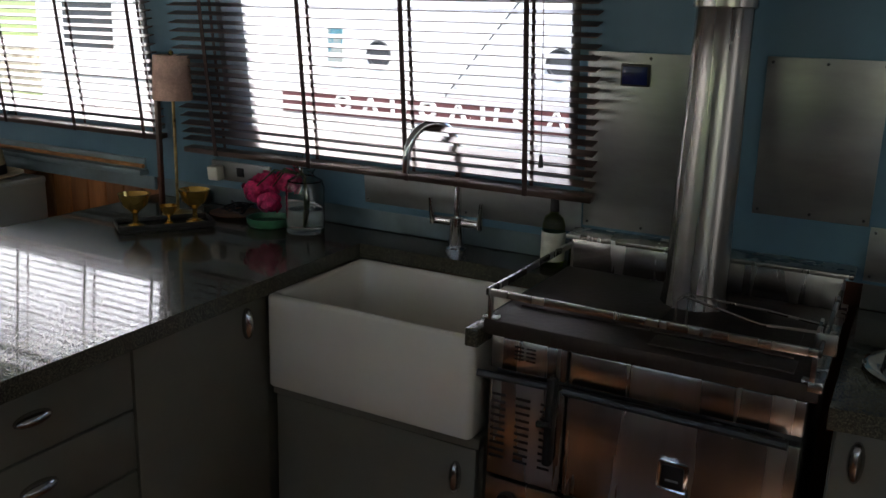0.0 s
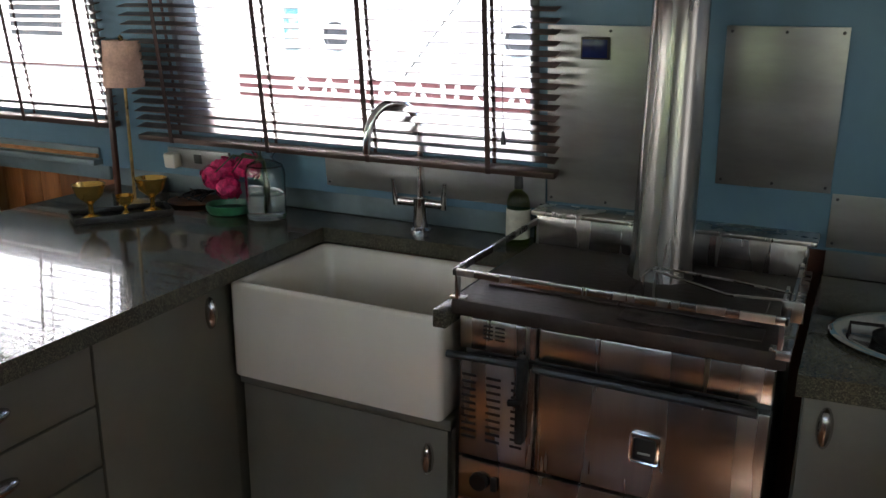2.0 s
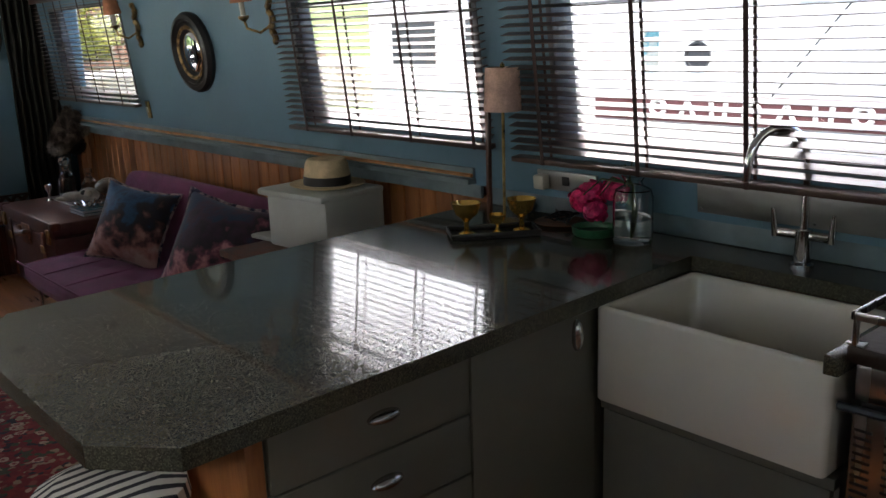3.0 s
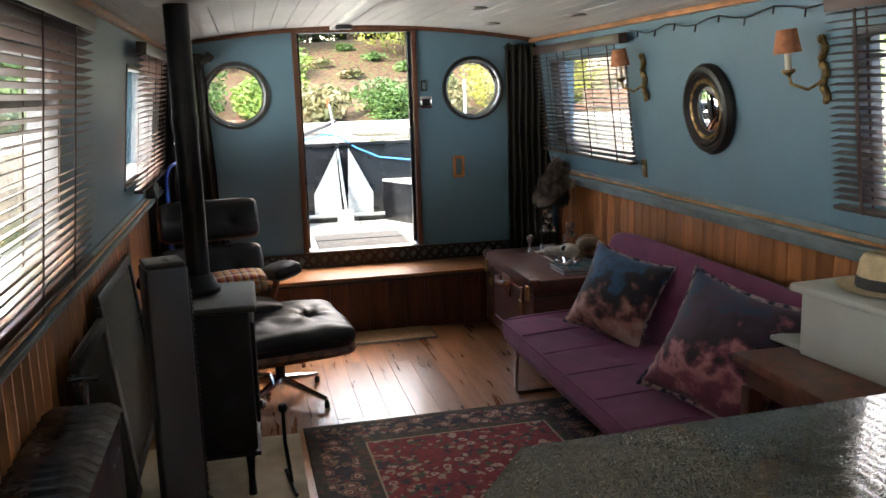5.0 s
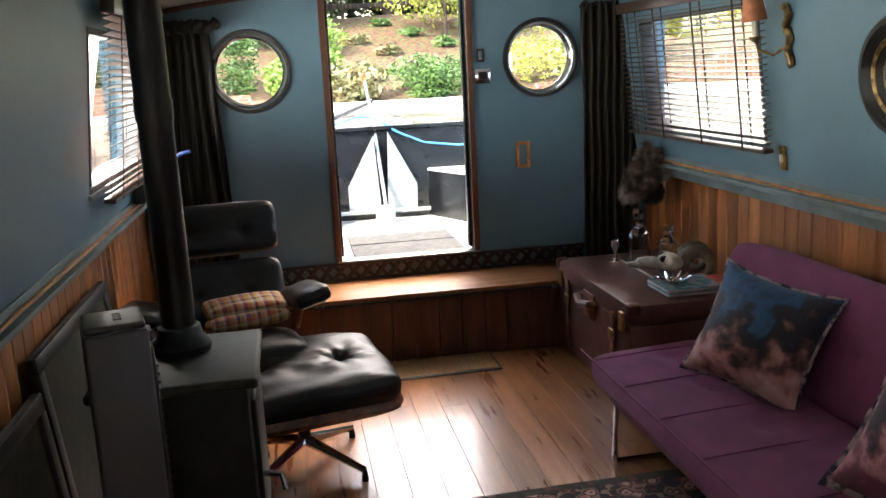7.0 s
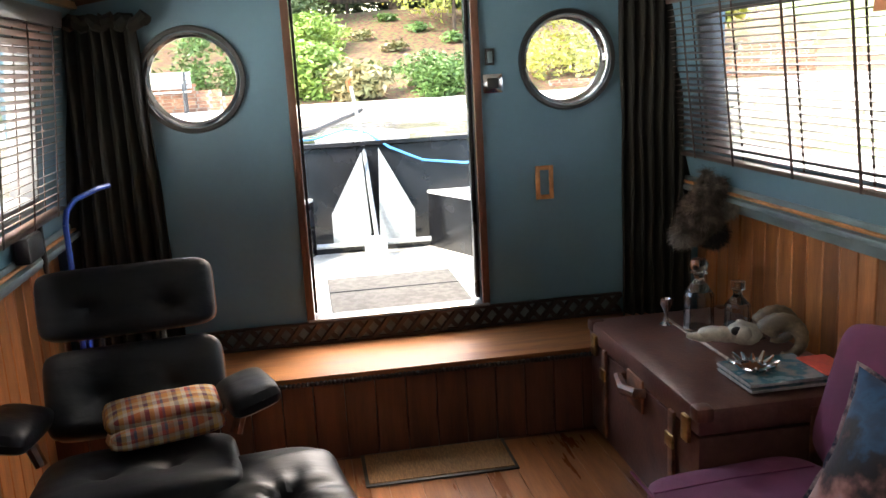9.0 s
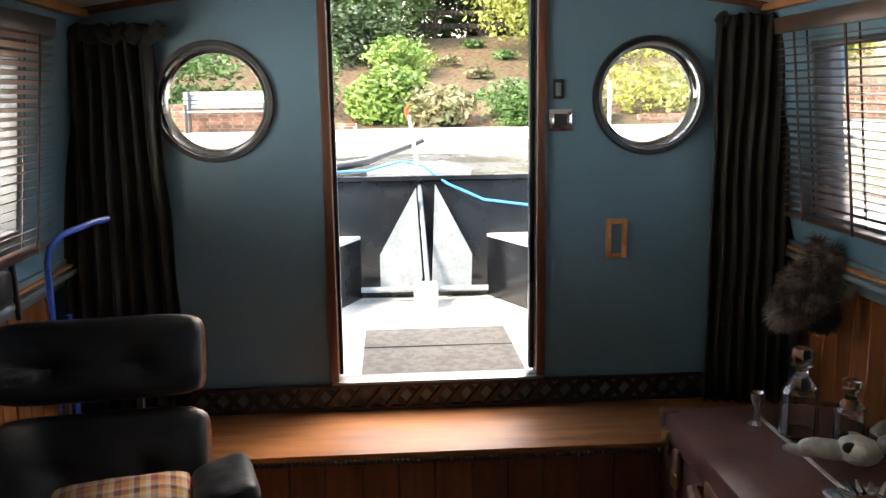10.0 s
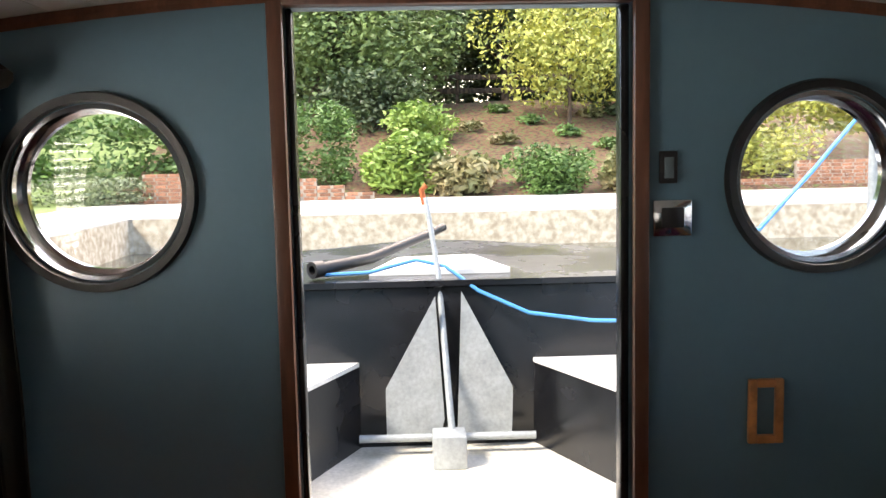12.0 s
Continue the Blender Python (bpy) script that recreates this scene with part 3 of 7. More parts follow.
# rails along both sides
for side, y0, y1, s in (("right", 2.13, 2.30, 1), ("left", -0.70, -0.53, -1)):
    bm = box(B(), END, -2.36, y0, y1, 0.985, 1.005, 0.004)
    box(bm, END, -2.36, (2.195 if s > 0 else -0.62), (2.21 if s > 0 else -0.605), 0.925, 0.985, 0.004)
    box(bm, END, -2.36, (2.155 if s > 0 else -0.565), (2.165 if s > 0 else -0.555), 1.005, 1.045, 0.003)
    solid("trim_rail_%s" % side, bm, TRIM, "grey blue painted dado rail", "trim", kind="structure")
    bm = tube(B(), [(END, 2.148 if s > 0 else -0.548, 1.018), (-2.36, 2.148 if s > 0 else -0.548, 1.018)], 0.008, 6)
    solid("trim_bead_%s" % side, bm, FRAMEWOOD, "thin wooden bead on the rail", "trim", kind="structure")
    yy = 2.068 if s > 0 else -0.468
    bm = box(B(), END, STERN, yy - 0.025, yy + 0.025, 1.905, 1.932, 0.004)
    solid("trim_cornice_%s" % side, bm, FRAMEWOOD, "wooden cornice strip under the ceiling", "trim", kind="structure")
bm = B()
pts = [(END + 0.015, -0.5 + 2.6 * i / 20, ceiling_z(-0.5 + 2.6 * i / 20) - 0.012) for i in range(21)]
tube(bm, pts, 0.016, 6)
solid("trim_end_arch", bm, DOORWOOD, "dark wooden strip along the curved bulkhead top", "trim", kind="structure")

# door frame
dr = thing("door_1", (END, 0.8, DOOR[2]), "open doorway with brown wooden frame and metal sill", "door", kind="structure")
for y0, y1 in ((DOOR[0] - 0.035, DOOR[0]), (DOOR[1], DOOR[1] + 0.035)):
    part("jamb", box(B(), END - 0.02, END + 0.022, y0, y1, DOOR[2] - 0.01, DOOR[3] + 0.03, 0.004), DOORWOOD, dr)
part("jamb", box(B(), END - 0.068, END - 0.022, DOOR[0] + 0.002, DOOR[0] + 0.016, DOOR[2] + 0.02, DOOR[3], 0.003), BLACKPAINT, dr, "black steel rebate")
part("jamb", box(B(), END - 0.068, END - 0.022, DOOR[1] - 0.022, DOOR[1] - 0.002, DOOR[2] + 0.02, DOOR[3], 0.003), BLACKPAINT, dr, "black steel rebate")
part("head", box(B(), END - 0.02, END + 0.022, DOOR[0], DOOR[1], DOOR[3], DOOR[3] + 0.03, 0.004), DOORWOOD, dr)
part("sill", box(B(), END - 0.068, END + 0.03, DOOR[0] - 0.03, DOOR[1] + 0.03, DOOR[2] - 0.02, DOOR[2] + 0.004, 0.004), STEELWALL, dr, "bare metal sill")


def porthole(name, m, r, label, depth=0.07):
    """A round window; m has y outwards through the wall, z up."""
    t = thing(name, label=label, category="window", kind="structure", m=m)
    turn = pose(0, 0, 0, -90)
    part("window_frame", lathe(B(), [(r + 0.002, -0.006), (r + 0.004, -0.022), (r + 0.022, -0.024), (r + 0.026, 0.0), (r + 0.002, 0.0), (r + 0.002, -0.006)], n=56, m=turn @ pose(0, 0, 0)), BLACK, t, "black rubber ring", local=True)
    part("inner_ring", lathe(B(), [(r - 0.001, 0.0), (r - 0.001, depth + 0.01), (r - 0.02, depth + 0.01), (r - 0.02, depth - 0.01), (r - 0.008, depth - 0.012), (r - 0.012, 0.0), (r - 0.001, 0.0)], n=56, m=turn), CHROME, t, "shiny metal ring", local=True)
    p = part("pane", lathe(B(), [(r - 0.02, depth - 0.002), (r - 0.02, depth + 0.002)], n=56, m=turn), PANE, t, local=True)
    p.visible_shadow = False
    return t


# y outwards for the end wall is -x
END_AXES = Matrix(((0, -1, 0, 0), (1, 0, 0, 0), (0, 0, 1, 0), (0, 0, 0, 1)))
porthole("window_1", Matrix.Translation((END, -0.024, 1.597)) @ END_AXES, 0.2, "round porthole with black rubber and chrome rim")
porthole("window_2", Matrix.Translation((END, 1.63, 1.597)) @ END_AXES, 0.2, "round porthole with black rubber and chrome rim")
porthole("window_3", wall_frame("right", PORT_K[0], PORT_K[1]), PORT_K[2], "round galley porthole with spotted old glass", 0.085)


def window(name, side, x0, x1, z0, z1, transom=None):
    m = wall_frame(side, (x0 + x1) / 2, z0)
    t = thing(name, label="sliding window in a slim metal frame behind a blind", category="window", kind="structure", m=m)
    w, h = (x1 - x0) / 2, z1 - z0
    f = B()
    for a in ((-w, w, -0.004, 0.094, -0.0, 0.025), (-w, w, -0.004, 0.094, h - 0.025, h), (-w, -w + 0.025, -0.004, 0.094, 0.025, h - 0.025), (w - 0.025, w, -0.004, 0.094, 0.025, h - 0.025)):
        box(f, *a, 0.004)
    part("window_frame", f, SILVERPLASTIC, t, local=True)
    if transom:
        part("transom", box(B(), -w + 0.025, w - 0.025, 0.04, 0.075, transom - z0 - 0.012, transom - z0 + 0.012, 0.003), SILVERPLASTIC, t, local=True)
    part("window_sill", box(B(), -w - 0.02, w + 0.02, -0.012, 0.03, -0.02, 0.0, 0.004), TRIM, t, local=True)
    p = part("pane", box(B(), -w + 0.02, w - 0.02, 0.056, 0.060, 0.02, h - 0.02), PANE, t, local=True, flat=True)
    p.visible_shadow = False


for i, wd in enumerate(RIGHT_WINDOWS):
    window("window_%d" % (4 + i), "right", *wd, 1.66 if i else None)
for i, wd in enumerate(LEFT_WINDOWS):
    window("window_%d" % (7 + i), "left", *wd, 1.6 if i else None)


def blind(side, x0, x1, z0, z1, tilt, tapes, label, out=-0.06, tassel=None):
    m = wall_frame(side, (x0 + x1) / 2, z0)
    t = thing("venetian_blind", label=label, category="blind", group="venetian blinds at the windows", m=m)
    w, h = (x1 - x0) / 2, z1 - z0
    part("head_rail", box(B(), -w, w, out - 0.025, out + 0.025, h - 0.01, h + 0.045, 0.003), SLAT, t, local=True)
    part("bottom_rail", box(B(), -w, w, out - 0.022, out + 0.022, 0, 0.018, 0.004), SLAT, t, local=True)
    sl = box(B(), -w, w, -0.019, 0.019, -0.0012, 0.0012)
    me = mesh_of("slat", sl, SLAT, True)
    z, k = 0.045, 0
    while z < h - 0.012:
        ob = new("slat", me)
        ob.parent = t
        ob.matrix_basis = pose(random.uniform(-0.001, 0.001), out, z, tilt + random.uniform(-1.5, 1.5), random.uniform(-0.12, 0.12), 0)
        z, k = z + 0.0265, k + 1
    for u in tapes:
        x = -w + 2 * w * u
        part("ladder_tape", box(B(), x - 0.007, x + 0.007, out - 0.0235, out - 0.0215, 0.0, h), TAPE, t, local=True)
        part("ladder_tape", box(B(), x - 0.005, x + 0.005, out + 0.0215, out + 0.0235, 0.0, h), TAPE, t, local=True)
    if tassel is not None:
        x = -w + 2 * w * tassel
        part("pull_cord", tube(B(), [(x, out - 0.03, h), (x, out - 0.032, 0.12)], 0.0012, 5), TAPE, t, local=True)
        part("tassel", lathe(B(), [(0.002, 0.12), (0.005, 0.115), (0.007, 0.085), (0.0, 0.083)], (x, out - 0.032, 0), 10), BLACK, t, local=True)


blind("right", -6.60, -5.16, 1.165, 1.83, 3, (0.1, 0.33, 0.62, 0.88), "dark wooden venetian blind with open slats, slightly crooked cords")
blind("right", -3.47, -2.20, 1.14, 1.84, 8, (0.12, 0.38, 0.68, 0.95), "dark wooden venetian blind with open slats")
blind("right", -2.09, -0.69, 1.112, 1.84, 9, (0.1, 0.365, 0.61, 0.87), "dark wooden venetian blind with open slats over the sink", tassel=0.905)
blind("left", -6.36, -5.14, 1.155, 1.83, -24, (0.12, 0.4, 0.66, 0.9), "dark wooden venetian blind with lit half-closed slats")
blind("left", -3.72, -2.1, 1.10, 1.83, -24, (0.1, 0.3, 0.55, 0.8), "dark wooden venetian blind with lit half-closed slats")

# ---- outdoors ----
WATER_Z, BANK = 0.35, 0.87


def ground_z(x, y):
    basin = x > -17.66 and -3.4 < y < 13
    if basin:
        return -0.9
    z = BANK
    if x < -22.6:
        z += min(2.4, (-22.6 - x) * 0.31) + 0.12 * noise.noise((x * 0.4, y * 0.4, 0))
    if y < -9:
        z += min(3.0, (-9 - y) * 0.25)
    if y > 20:
        z += min(3.0, (y - 20) * 0.2)
    return z


xs = sorted({-600, -200, -80, -60, -50, GROUND_X[0], GROUND_X[1], -12, -6, 0, 10, 40, 150, 600} | {-19 - 0.6 * i for i in range(42)})
ys = sorted({-600, -150, -60, -30, -20, -14, -9, -6, -3.44, -3.38, -1, 0, 1, 2, 12.98, 13.04, 16, 20, 26, 34, 60, 150, 600} | {-4.5 + 0.75 * i for i in range(22) if i not in (1, 2)})
bm = B()
grid = [[bm.verts.new((x, y, ground_z(x, y))) for y in ys] for x in xs]
for i in range(len(xs) - 1):
    for j in range(len(ys) - 1):
        bm.faces.new((grid[i][j], grid[i + 1][j], grid[i + 1][j + 1], grid[i][j + 1]))
GROUND = material("path and banks", (0.5, 0.46, 0.38), 0.9, vary=0.15, scale=0.7, bump=0.4, bump_scale=6, fine=0.4)


def ground_colour(nd, lk, co):
    sp = nd.new("ShaderNodeSeparateXYZ")
    lk(co, sp.inputs[0])
    n = nd.new("ShaderNodeTexNoise")
    n.inputs["Scale"].default_value, n.inputs["Detail"].default_value = 2.2, 8
    lk(co, n.inputs["Vector"])
    n3 = nd.new("ShaderNodeTexNoise")
    n3.inputs["Scale"].default_value, n3.inputs["Detail"].default_value = 9, 6
    lk(co, n3.inputs["Vector"])
    litter = ramp_of(nd, lk, n3.outputs[0], [(0.34, (0.03, 0.022, 0.014)), (0.44, (0.1, 0.046, 0.026)), (0.52, (0.15, 0.075, 0.042)), (0.57, (0.07, 0.09, 0.025)), (0.7, (0.1, 0.14, 0.04))])
    path = ramp_of(nd, lk, n.outputs[0], [(0.35, (0.5, 0.47, 0.42)), (0.65, (0.62, 0.6, 0.55))])
    face = ramp_of(nd, lk, n3.outputs[0], [(0.34, (0.34, 0.28, 0.2)), (0.5, (0.47, 0.41, 0.31)), (0.64, (0.58, 0.53, 0.43))])
    slope = maths(nd, lk, "LESS_THAN", sp.outputs[0], -22.6)
    grass = maths(nd, lk, "GREATER_THAN", maths(nd, lk, "ABSOLUTE", maths(nd, lk, "SUBTRACT", sp.outputs[1], 5.0)), 10.5)
    low = maths(nd, lk, "LESS_THAN", sp.outputs[2], 0.85)
    out = mixed(nd, lk, slope, path, litter)
    out = mixed(nd, lk, grass, out, (0.14, 0.2, 0.06))
    return mixed(nd, lk, low, out, face)


coloured(GROUND, ground_colour)
solid("ground", bm, GROUND, "canal bank with pale path, concrete quay face and leafy slope", "ground", kind="structure", at=(0, 0, 0))

# water, cut out round the hull
HULL = [(3.0, -0.85), (-8.0, -0.85), (-9.2, -0.2), (-9.95, 0.78), (-9.2, 1.76), (-8.0, 2.45), (3.0, 2.45)]
bm = B()
ring = [bm.verts.new((x, y, WATER_Z)) for x, y in HULL]
far = [bm.verts.new((x, y, WATER_Z)) for x, y in ((200, -3.43), (-8, -3.43), (-17.66, -3.43), (-17.66, 0.78), (-17.66, 13.0), (-8, 13.0), (200, 13.0))]
for i in range(6):
    bm.faces.new((ring[i], ring[i + 1], far[i + 1], far[i]))
solid("water", bm, WATER, "still canal water reflecting the sky", "water", kind="structure", at=(0, 0, WATER_Z))


def leafy(name, centre, size, count, mat, leaf_size, label, category="bush", trunk=None, seed=0, shape=2.0, drop=0.0, group="", lumps=7):
    """A plant: trunk and limbs where it has them, and a crown of many single leaves in clumps."""
    rng = np.random.RandomState(seed)
    cx, cy, cz = centre
    base = (cx, cy, cz - size[2]) if trunk is None else trunk[0]
    t = thing(name, base, label, category, group)
    cl = rng.normal(size=(lumps * 4, 3))
    cl /= np.linalg.norm(cl, axis=1)[:, None]
    cl *= rng.uniform(0.35, 0.86, (lumps * 4, 1))
    if trunk is not None:
        bt = B()
        top = Vector(centre) + Vector((0, 0, 0.25 * size[2]))
        b0 = Vector(base)
        r = trunk[1]
        mid = b0.lerp(top, 0.5) + Vector((0, 0.12 * r * 10, 0))
        tube(bt, [b0 - Vector((0, 0, 0.3)), b0.lerp(mid, 0.4), mid, top], [r * 1.25, r, r * 0.75, r * 0.2], 9)
        for k in range(9):
            c = cl[k] * np.array(size) * 0.85
            s = b0.lerp(top, 0.35 + 0.05 * k)
            e = Vector(centre) + Vector(c)
            tube(bt, [s, s.lerp(e, 0.5) + Vector((0, 0, 0.15)), e], [r * 0.4, r * 0.25, r * 0.06], 6)
        part("trunk", bt, BARK, t)
    which = rng.randint(0, len(cl), count)
    off = rng.normal(size=(count, 3)) * 0.21
    p = cl[which] + off
    nrm = np.linalg.norm(p, axis=1)
    p[nrm > 1.08] *= (1.0 / nrm[nrm > 1.08])[:, None]
    if shape > 2.5:
        p = np.sign(p) * np.abs(p) ** 0.62
        p = np.clip(p, -1, 1)
    p = p * np.array(size) + np.array(centre)
    u = rng.normal(size=(count, 3))
    u[:, 2] = u[:, 2] * 0.5 - drop
    u /= np.linalg.norm(u, axis=1)[:, None]
    w = rng.normal(size=(count, 3))
    w -= (w * u).sum(1)[:, None] * u
    w /= np.linalg.norm(w, axis=1)[:, None]
    L = leaf_size * rng.uniform(0.6, 1.3, (count, 1))
    quads = np.stack([p - u * L, p + w * L * 0.42, p + u * L, p - w * L * 0.42], 1).reshape(-1, 3) - np.array(base)
    me = bpy.data.meshes.new("crown")
    me.from_pydata(quads.tolist(), [], np.arange(count * 4).reshape(-1, 4).tolist())
    me.materials.append(mat)
    ob = new("crown", me)
    ob.parent = t
    return t


# shrubs along the path, in front of the slope
leafy("ivy_hedge", (-23.6, -1.35, 2.0), (0.75, 0.95, 0.95), 5200, LEAF_MID, 0.06, "clipped dark green ivy hedge behind the bench", shape=3, seed=1)
leafy("lime_shrub", (-23.1, 0.75, 1.5), (0.7, 1.0, 0.72), 4600, LEAF_LIME, 0.085, "bright lime green leafy shrub beside the path", seed=2)
leafy("dry_grass_clump", (-22.9, 1.85, 1.3), (0.5, 0.75, 0.55), 3600, GRASSY, 0.11, "dry brownish grass clump beside the path", seed=3, drop=-0.6)
leafy("round_shrub", (-22.9, 3.65, 1.35), (0.7, 1.08, 0.58), 5200, LEAF_MID, 0.06, "rounded green shrub beside the path", seed=4)
leafy("brown_shrub", (-22.8, 5.2, 1.3), (0.4, 0.5, 0.55), 1500, GRASSY, 0.08, "brown withered shrub beside the path", seed=5, drop=-0.5)
leafy("silver_hedge", (-22.3, -6.6, 1.15), (0.5, 2.2, 0.3), 5200, LEAF_SILVER, 0.05, "low silver green hedge along the path", "hedge", shape=3, seed=6)
leafy("laurel_hedge", (-24.2, -6.2, 1.95), (0.8, 3.6, 0.95), 9000, LEAF_MID, 0.085, "leafy green hedge behind the brick wall", "hedge", shape=3, seed=7, lumps=14)
leafy("yellow_hedge", (-23.6, 7.75, 2.3), (0.8, 2.0, 1.5), 10500, LEAF_YELLOW, 0.07, "yellow green clipped hedge", "hedge", shape=3, seed=8)
leafy("gold_shrub", (-24.5, 11.2, 3.2), (1.0, 2.0, 1.1), 4200, LEAF_YELLOW, 0.1, "golden autumn shrub over the brick wall", seed=9)
leafy("slope_shrub", (-26.5, 1.0, 2.55), (0.8, 1.0, 0.55), 2200, LEAF_LIME, 0.08, "yellow green shrub on the slope", seed=10)
leafy("slope_evergreen", (-28.0, -0.4, 3.1), (1.2, 1.9, 1.0), 5000, LEAF_DARK, 0.08, "dark evergreen shrub on the slope", seed=11)
leafy("slope_bush", (-28.6, 6.9, 3.7), (1.1, 1.3, 1.3), 4200, LEAF_DARK, 0.09, "dark green bush on the slope", seed=12)
# trees
leafy("evergreen_oak", (-30.0, -0.9, 5.6), (2.4, 3.4, 2.7), 22000, LEAF_GREY, 0.1, "grey green evergreen tree on the slope", "tree", trunk=((-30, -2.2, 2.9), 0.2), seed=13, lumps=14)
leafy("evergreen_tree", (-33.0, 3.4, 6.6), (2.2, 3.6, 2.5), 14000, LEAF_DARK, 0.12, "dark evergreen tree at the top of the slope", "tree", trunk=((-32.2, 3.9, 3.0), 0.22), seed=14, lumps=12)
leafy("yellow_tree", (-28.0, 5.0, 4.75), (1.8, 2.6, 1.85), 6500, LEAF_YELLOW, 0.085, "young tree with yellow autumn leaves", "tree", trunk=((-27.6, 4.95, 2.3), 0.055), seed=15, drop=0.7, lumps=9)
leafy("beech_tree", (-33.0, 9.5, 6.6), (2.5, 4.0, 3.4), 12000, LEAF_DARK, 0.13, "dark leafy tree behind the slope", "tree", trunk=((-33, 9.0, 3.0), 0.24), seed=16, lumps=12)
leafy("lime_tree", (-32.0, -8.5, 6.0), (2.8, 4.4, 3.2), 12000, LEAF_MID, 0.13, "green leafy tree behind the hedge", "tree", trunk=((-32, -9.0, 3.0), 0.24), seed=17, lumps=12)
leafy("ridge_thicket", (-36.5, 0.5, 6.2), (1.4, 9.0, 3.6), 30000, LEAF_DARK, 0.13, "dark evergreen thicket along the ridge", "thicket", shape=3, seed=18, lumps=24)
leafy("ridge_thicket", (-34.8, 3.0, 4.4), (0.9, 8.0, 1.5), 22000, LEAF_DARK, 0.1, "dark evergreen thicket behind the fence", "thicket", shape=3, seed=19, lumps=30)
for k in range(9):
    leafy("slope_seedling", (-24.6 - 0.55 * k, 2.2 + (k * 1.7) % 4.2, 1.62 + 0.17 * k), (0.3, 0.4, 0.16), 260, (LEAF_MID, GRASSY)[k % 2], 0.07, "low green plant on the leafy slope", "plant", seed=70 + k, group="plants on the slope")
for i in range(7):
    leafy("far_tree", (-44 - 2 * (i % 3), -24 + 10.0 * i, 9.5), (3.5, 6.8, 6.2), 7500, (LEAF_DARK, LEAF_GREY)[i % 2], 0.26, "far leafy tree on the ridge", "tree", trunk=((-44 - 2 * (i % 3), -24 + 10.0 * i, 3.2), 0.3), seed=30 + i, group="trees on the ridge", lumps=12)
for i in range(4):
    leafy("bank_tree", (-12 + 5.5 * i, -11.5 - (i % 2), 3.6), (2.2, 2.6, 2.4), 4200, (LEAF_MID, LEAF_LIME)[i % 2], 0.16, "leafy tree on the towpath side", "tree", trunk=((-12 + 5.5 * i, -11.5 - (i % 2), 1.2), 0.15), seed=50 + i, group="towpath trees", lumps=10)
leafy("bank_shrub", (-15, 15.5, 2.4), (2.0, 1.6, 1.6), 4000, LEAF_LIME, 0.12, "green shrub on the far bank", seed=60)
leafy("bank_tree", (-20, 18, 4.6), (2.6, 3.0, 2.6), 5000, LEAF_MID, 0.16, "leafy tree on the far bank", "tree", trunk=((-20, 18, 1.0), 0.18), seed=61, lumps=10)

# fence on the slope
fn = thing("rail_fence", (-31.4, 2.9, 3.2), "brown wooden rail fence on the slope", "fence")
for yy in (0.6, 2.2, 3.8, 5.4):
    part("post", box(B(), -31.45, -31.35, yy, yy + 0.1, 3.0, 4.25, 0.01), BARK, fn)
for zz in (3.6, 4.0):
    part("rail", box(B(), -31.35, -31.31, 0.2, 5.9, zz, zz + 0.16, 0.01), BARK, fn)

# the neighbouring white boat, moored alongside
nb = thing("white_boat", (-2, 6.5, 0.2), "white moored boat with round portholes and a maroon lettered band", "boat")
part("hull", box(B(), -7.4, 9.0, 5.0, 8.5, 0.2, 0.6, 0.03), BLACKPAINT, nb, "black hull")
# cabin top is out of view, set low so sky light reaches the worktop
part("cabin", box(B(), -7.0, 8.0, 5.2, 8.2, 0.6, 2.2, 0.06), WHITEPAINT, nb)
part("band", box(B(), -4.2, 8.0, 5.188, 5.198, 0.875, 1.06), MAROON, nb, "maroon lettered band")
part("stripe", box(B(), -7.0, -5.2, 5.188, 5.198, 1.02, 1.06), MAROON, nb, "thin red stripe")
for i, xx in enumerate((-4.7, -3.35, -2.0, -0.65)):
    pw = part("porthole", lathe(B(), [(0.0, 0.0), (0.075, 0.0), (0.08, 0.012), (0.095, 0.012), (0.095, -0.01)], m=Matrix.Translation((xx, 5.19, 1.32)) @ pose(0, 0, 0, 90), n=32), DARKPLASTIC, nb, "dark round porthole")
for xx, zz in ((-5.6, 1.25), (-6.6, 1.25)):
    part("window", box(B(), xx, xx + 0.6, 5.188, 5.198, zz, zz + 0.4), DARKPLASTIC, nb, "dark window")
part("notice", box(B(), -3.78, -3.66, 5.186, 5.197, 1.22, 1.5), COVER, nb, "blue and white notice")
for k in range(14):
    xx = -3.7 + 0.235 * k
    bar = B()
    if k % 3 == 0:
        tube(bar, [(xx + 0.055 + 0.055 * math.cos(a * 0.5), 5.185, 0.968 + 0.055 * math.sin(a * 0.5)) for a in range(0, 13)], 0.019, 6)
    elif k % 3 == 1:
        tube(bar, [(xx, 5.185, 0.91), (xx + 0.055, 5.185, 1.03), (xx + 0.11, 5.185, 0.91)], 0.019, 6)
    else:
        tube(bar, [(xx, 5.185, 1.03), (xx + 0.01, 5.185, 0.915), (xx + 0.1, 5.185, 0.915), (xx + 0.11, 5.185, 1.03)], 0.019, 6)
    part("letter_bar", bar, WHITEPAINT, nb, "white lettering stroke")
part("ring", lathe(B(), [(0.10, 0.0), (0.13, 0.03), (0.16, 0.0), (0.10, 0.0)], m=Matrix.Translation((0.365, 5.19, 1.42)) @ pose(0, 0, 0, 90), n=40), PLASTIC, nb, "pale ring")
part("window", box(B(), -0.12, 0.14, 5.188, 5.198, 1.2, 1.75), DARKPLASTIC, nb, "dark window")
part("brace", tube(B(), [(-2.8, 5.17, 1.07), (-2.2, 5.17, 1.8)], 0.006, 6), DARKPLASTIC, nb, "dark diagonal rod")

